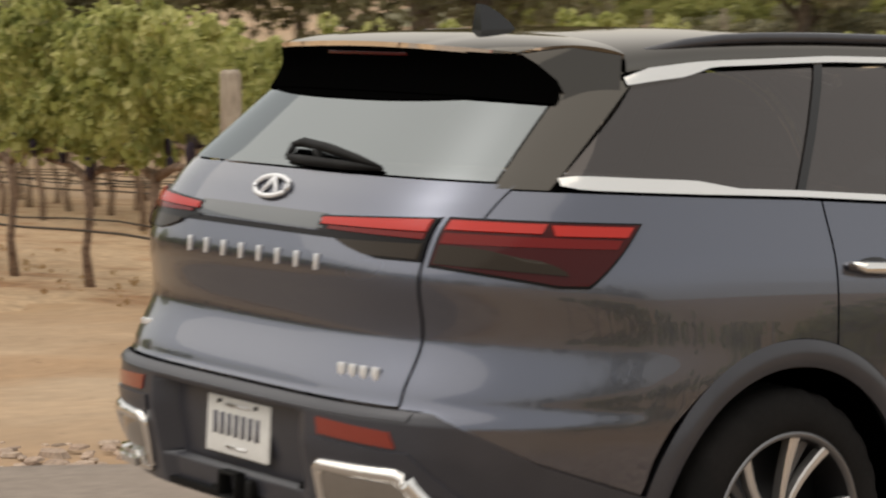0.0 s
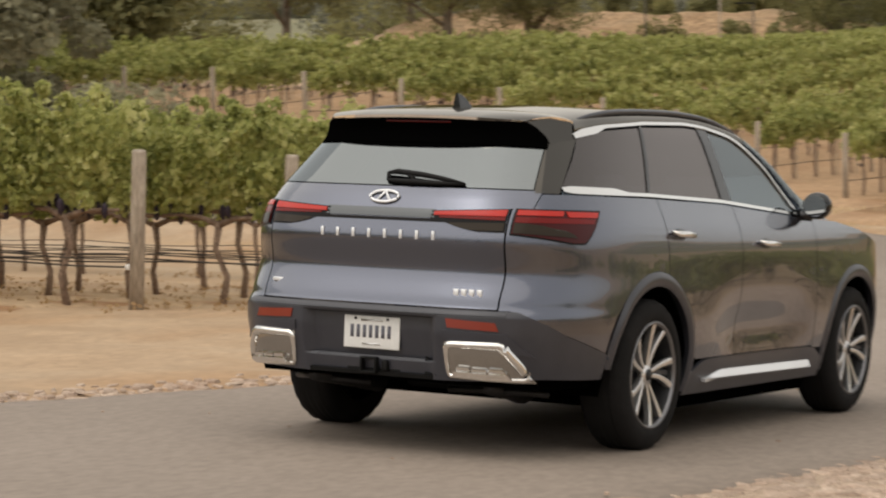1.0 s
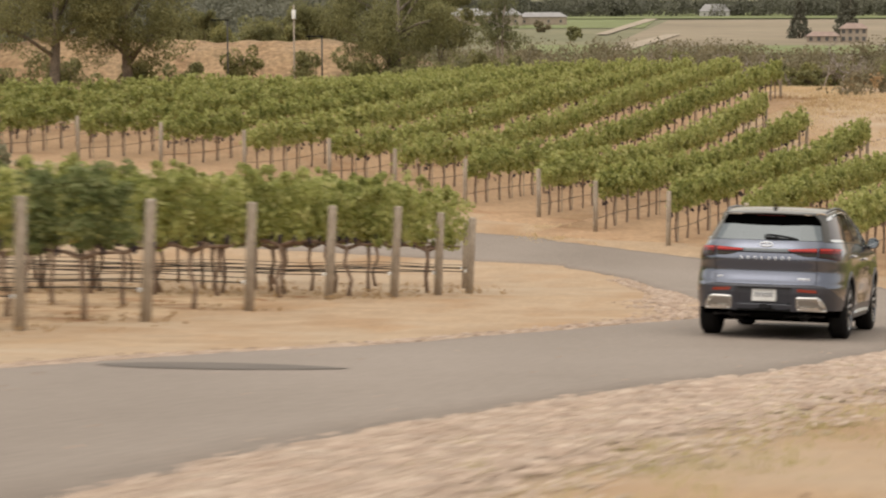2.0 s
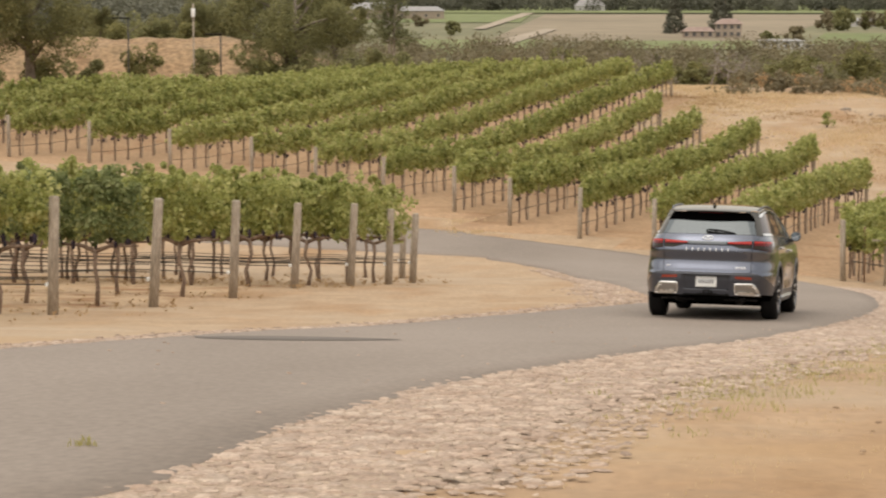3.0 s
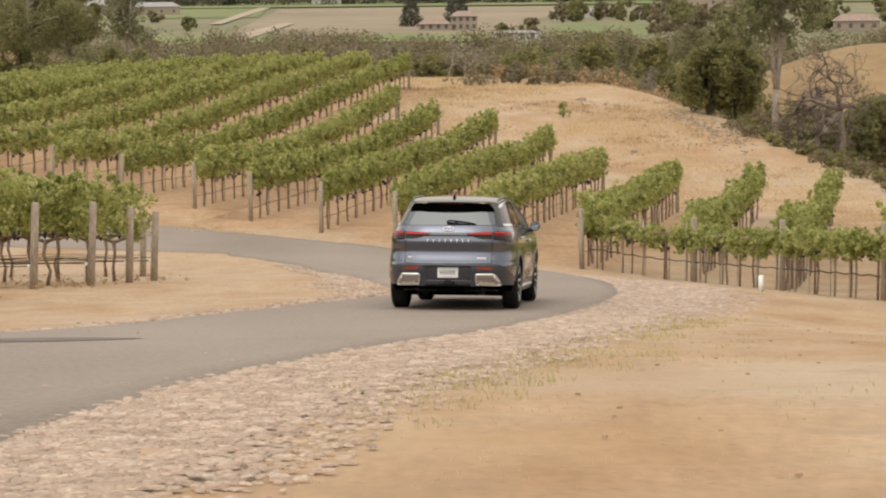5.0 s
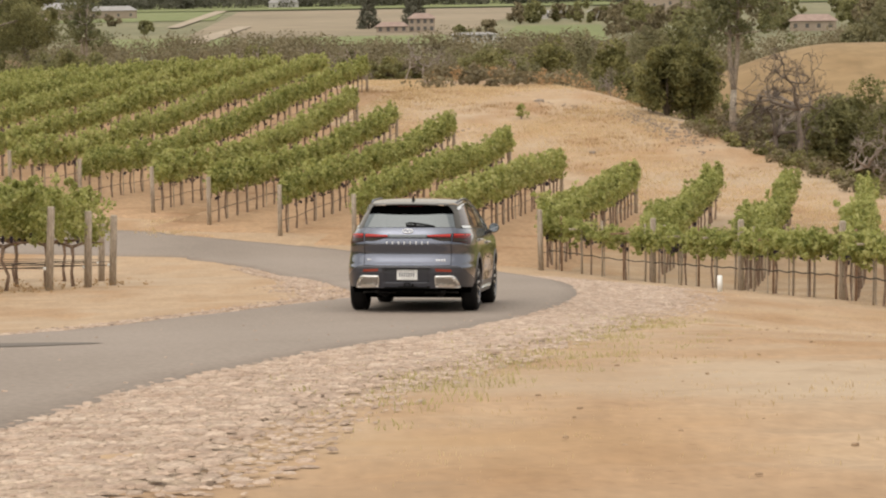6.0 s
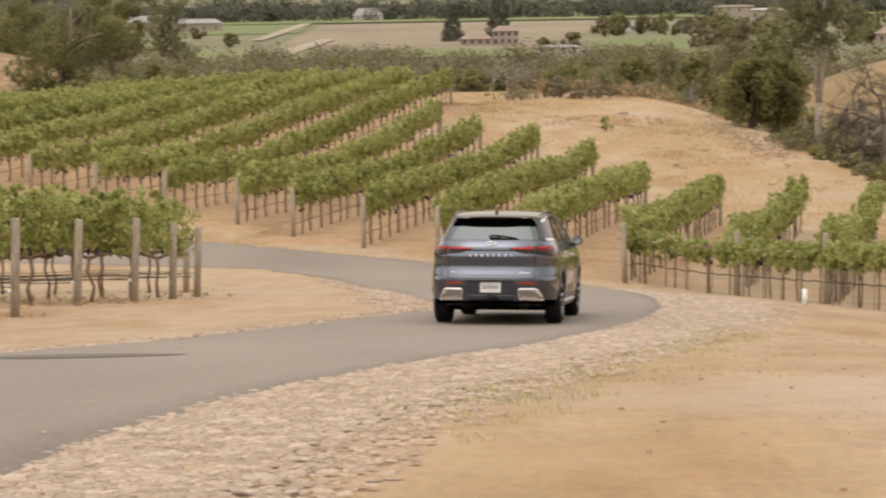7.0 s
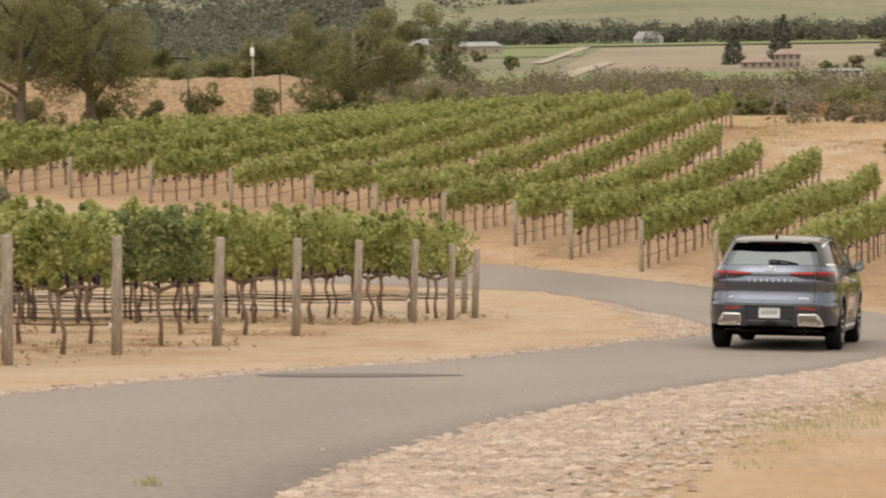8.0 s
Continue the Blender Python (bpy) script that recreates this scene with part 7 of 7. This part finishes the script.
def conifer(x, y, h, r, seed, label):
    """A straight trunk with drooping whorls that narrow to the top."""
    q = np.random.default_rng(seed)
    top = empty("conifer", Matrix.Translation((x, y, lz(x, y))))
    bm = bmesh.new()
    tube(bm, [(0, 0, -0.3), (0, 0, h * 0.5), (0, 0, h * 0.96)], [0.35, 0.25, 0.05], 8)
    part("trunk", bm, M_TREEWOOD, top)
    cs, rad = [], []
    for k in range(90):
        u = q.uniform(0.06, 0.98)
        a = q.uniform(0, 6.28)
        e = r * (1.04 - u) ** 0.75 * q.uniform(0.45, 1.0)
        cs.append((math.cos(a) * e, math.sin(a) * e, h * u - e * 0.15))
        rad.append(0.35 + 0.9 * (1 - u))
    v, f = leaf_cloud(q, cs, rad, 3600, 0.55, True)
    ob = new("crown", from_data("crown", v, f, M_WOODS))
    ob.parent, ob["kind"] = top, "stuff"
    return tagged(top, label, "tree")


for i, (az, d, h, r) in enumerate([(1.07, 790, 13.5, 3.8), (2.24, 800, 16.5, 4.6), (2.08, 806, 14.0, 3.4)]):
    conifer(*polar(az, d), h, r, 500 + i, "tall dark conifer beside a farmhouse")
for i, (az, d, el, r) in enumerate([(5.4, 232, -1.45, 2.6), (6.1, 246, -1.3, 3.2), (6.9, 225, -1.5, 2.4), (7.6, 270, -1.15, 3.4), (4.3, 240, -1.6, 2.2), (0.6, 215, -1.65, 2.3), (-1.6, 232, -1.5, 2.8)]):
    round_bush(az, d, el, r, M_GREY_TREE if i % 2 else M_LAUREL, 520 + i, "rounded grey-green tree above the creek brush" if i % 2 else "rounded dark green tree above the creek brush", 4200, 0.26)
round_bush(8.5, 330, -0.75, 4.2, M_OAK, 530, "broad olive-green tree in the valley", 5000, 0.4)
for i, (az, d, el, r) in enumerate([(13.3, 330, -0.75, 5.0), (12.75, 345, -1.0, 3.2), (14.4, 340, -0.7, 5.5)]):
    round_bush(az, d, el, r, M_GREY_TREE, 510 + i, "broad grey-green tree beyond the golden rise", 5000, 0.4)


def house(az, d, w, dep, h, roof_h, wall, roof, label, rows=1, cols=5, turn=0.0, wing=None):
    x, y = polar(az, d)
    top = empty("house", Matrix.Translation((x, y, lz(x, y))) @ Matrix.Rotation(radians(turn - az), 4, "Z"))
    bm = bmesh.new()
    box(bm, -w / 2, -dep / 2, -0.5, w / 2, dep / 2, h)
    part("wall", bm, wall, top, smooth=False)
    bm = bmesh.new()
    e = 0.5
    a = [bm.verts.new(p) for p in ((-w / 2 - e, -dep / 2 - e, h), (w / 2 + e, -dep / 2 - e, h), (w / 2 + e, dep / 2 + e, h), (-w / 2 - e, dep / 2 + e, h), (-w / 2 + dep * 0.25, 0, h + roof_h), (w / 2 - dep * 0.25, 0, h + roof_h))]
    for q in ((0, 1, 5, 4), (2, 3, 4, 5), (1, 2, 5), (3, 0, 4), (0, 3, 2, 1)):
        bm.faces.new([a[k] for k in q])
    part("roof", bm, roof, top, smooth=False)
    for rr in range(rows):
        for c in range(cols):
            bm = bmesh.new()
            cx = -w / 2 + w * (c + 0.5) / cols
            cz = h * (rr + 0.35) / rows
            box(bm, cx - 0.5, -dep / 2 - 0.06, cz, cx + 0.5, -dep / 2 + 0.02, cz + 1.2)
            part("window", bm, M_PANE, top, smooth=False)
    return tagged(top, label, "house")


house(2.33, 735, 8, 7, 4.4, 1.6, M_WALL_PALE, M_ROOF_TILE, "two-storey pale farmhouse with a brown roof", 2, 4)
house(1.62, 732, 9.5, 6, 2.2, 1.3, M_WALL_PALE, M_ROOF_TILE, "low pale farm outbuilding with a brown roof", 1, 4)
house(3.58, 615, 11, 6, 2.2, 0.5, M_WALL_WHITE, M_ROOF_METAL, "long low white shed", 1, 4)
house(-0.95, 1390, 17, 12, 3.5, 4, M_WALL_WHITE, M_ROOF_METAL, "pale gabled barn at the far field edge", 1, 3)
house(-6.6, 1080, 42, 16, 5, 3.0, M_WALL_PALE, M_ROOF_METAL, "long winery building with a pale roof", 1, 7)
house(-5.0, 1100, 22, 12, 4, 2.0, M_WALL_PALE, M_ROOF_METAL, "long winery building with a pale roof", 1, 4)
house(7.75, 1180, 20, 12, 7, 0.6, M_WALL_PALE, M_WALL_PALE, "tan flat-roofed building among trees", 2, 4)
house(8.5, 900, 12, 10, 8, 0.6, M_WALL_PALE, M_WALL_WHITE, "pale two-storey building among trees", 2, 3)
house(5.5, 930, 10, 8, 2.5, 1.0, M_WALL_WHITE, M_ROOF_METAL, "white low house among trees", 1, 2)
house(6.5, 940, 7, 8, 2.5, 1.0, M_WALL_WHITE, M_ROOF_METAL, "white low house among trees", 1, 2)
house(11.6, 690, 13, 9, 3, 1.8, M_WALL_PALE, M_ROOF_TILE, "grey-brown bungalow with a low roof", 1, 4)
house(4.2, 600, 3, 2, 1.6, 0.2, M_WALL_WHITE, M_ROOF_METAL, "small white trailer in the valley", 1, 1)
# poles behind the vineyard
for az, d, h, sign in ((-10.39, 178, 8.2, True), (-11.93, 178, 7.1, False), (-9.75, 180, 6.2, False)):
    x, y = polar(az, d)
    top = empty("pole", Matrix.Translation((x, y, lz(x, y))))
    bm = bmesh.new()
    tube(bm, [(0, 0, -0.2), (0, 0, h)], 0.06, 8)
    part("mast", bm, M_POST if sign else M_DARK_STEEL, top)
    bm = bmesh.new()
    if sign:
        box(bm, -0.14, -0.12, h - 1.0, 0.14, 0.0, h - 0.35, 0.02)
    else:
        box(bm, -1.2, -0.1, h - 0.1, 0.1, 0.1, h, 0.02)
    part("box" if sign else "arm", bm, M_WHITE_TUBE if sign else M_BLACK, top)
    tagged(top, "grey pole with a white box near its top" if sign else "dark lamp pole with a side arm", "pole")

# added unseen woods behind and beside the camera: close the place, fill reflections
bk = np.random.default_rng(99)


def woods_round(name, spots, label, seed):
    q = np.random.default_rng(seed)
    cs, rad = [], []
    for (x, y, h, r) in spots:
        z = lz(x, y)
        for k in range(6):
            cs.append((x + q.normal(0, r * 0.4), y + q.normal(0, r * 0.4), z + h * q.uniform(0.1, 0.9)))
            rad.append(r * q.uniform(0.4, 0.7))
    v, f = leaf_cloud(q, cs, rad, 260 * len(spots), 0.6)
    return tagged(new(name, from_data(name, v, f, M_OAK)), label, "woods", kind="stuff")


woods_round("back_woods", [(float(bk.uniform(-70, 70)), float(bk.uniform(-60, -28)), float(bk.uniform(6, 12)), float(bk.uniform(3, 5))) for _ in range(70)], "unseen added oak woods on the slope uphill of the lane", 51)
woods_round("side_woods", [(float(bk.uniform(60, 90)), float(bk.uniform(-25, 55)), float(bk.uniform(5, 9)), float(bk.uniform(3, 5))) for _ in range(40)], "oak woods on the slope beside the lane", 52)
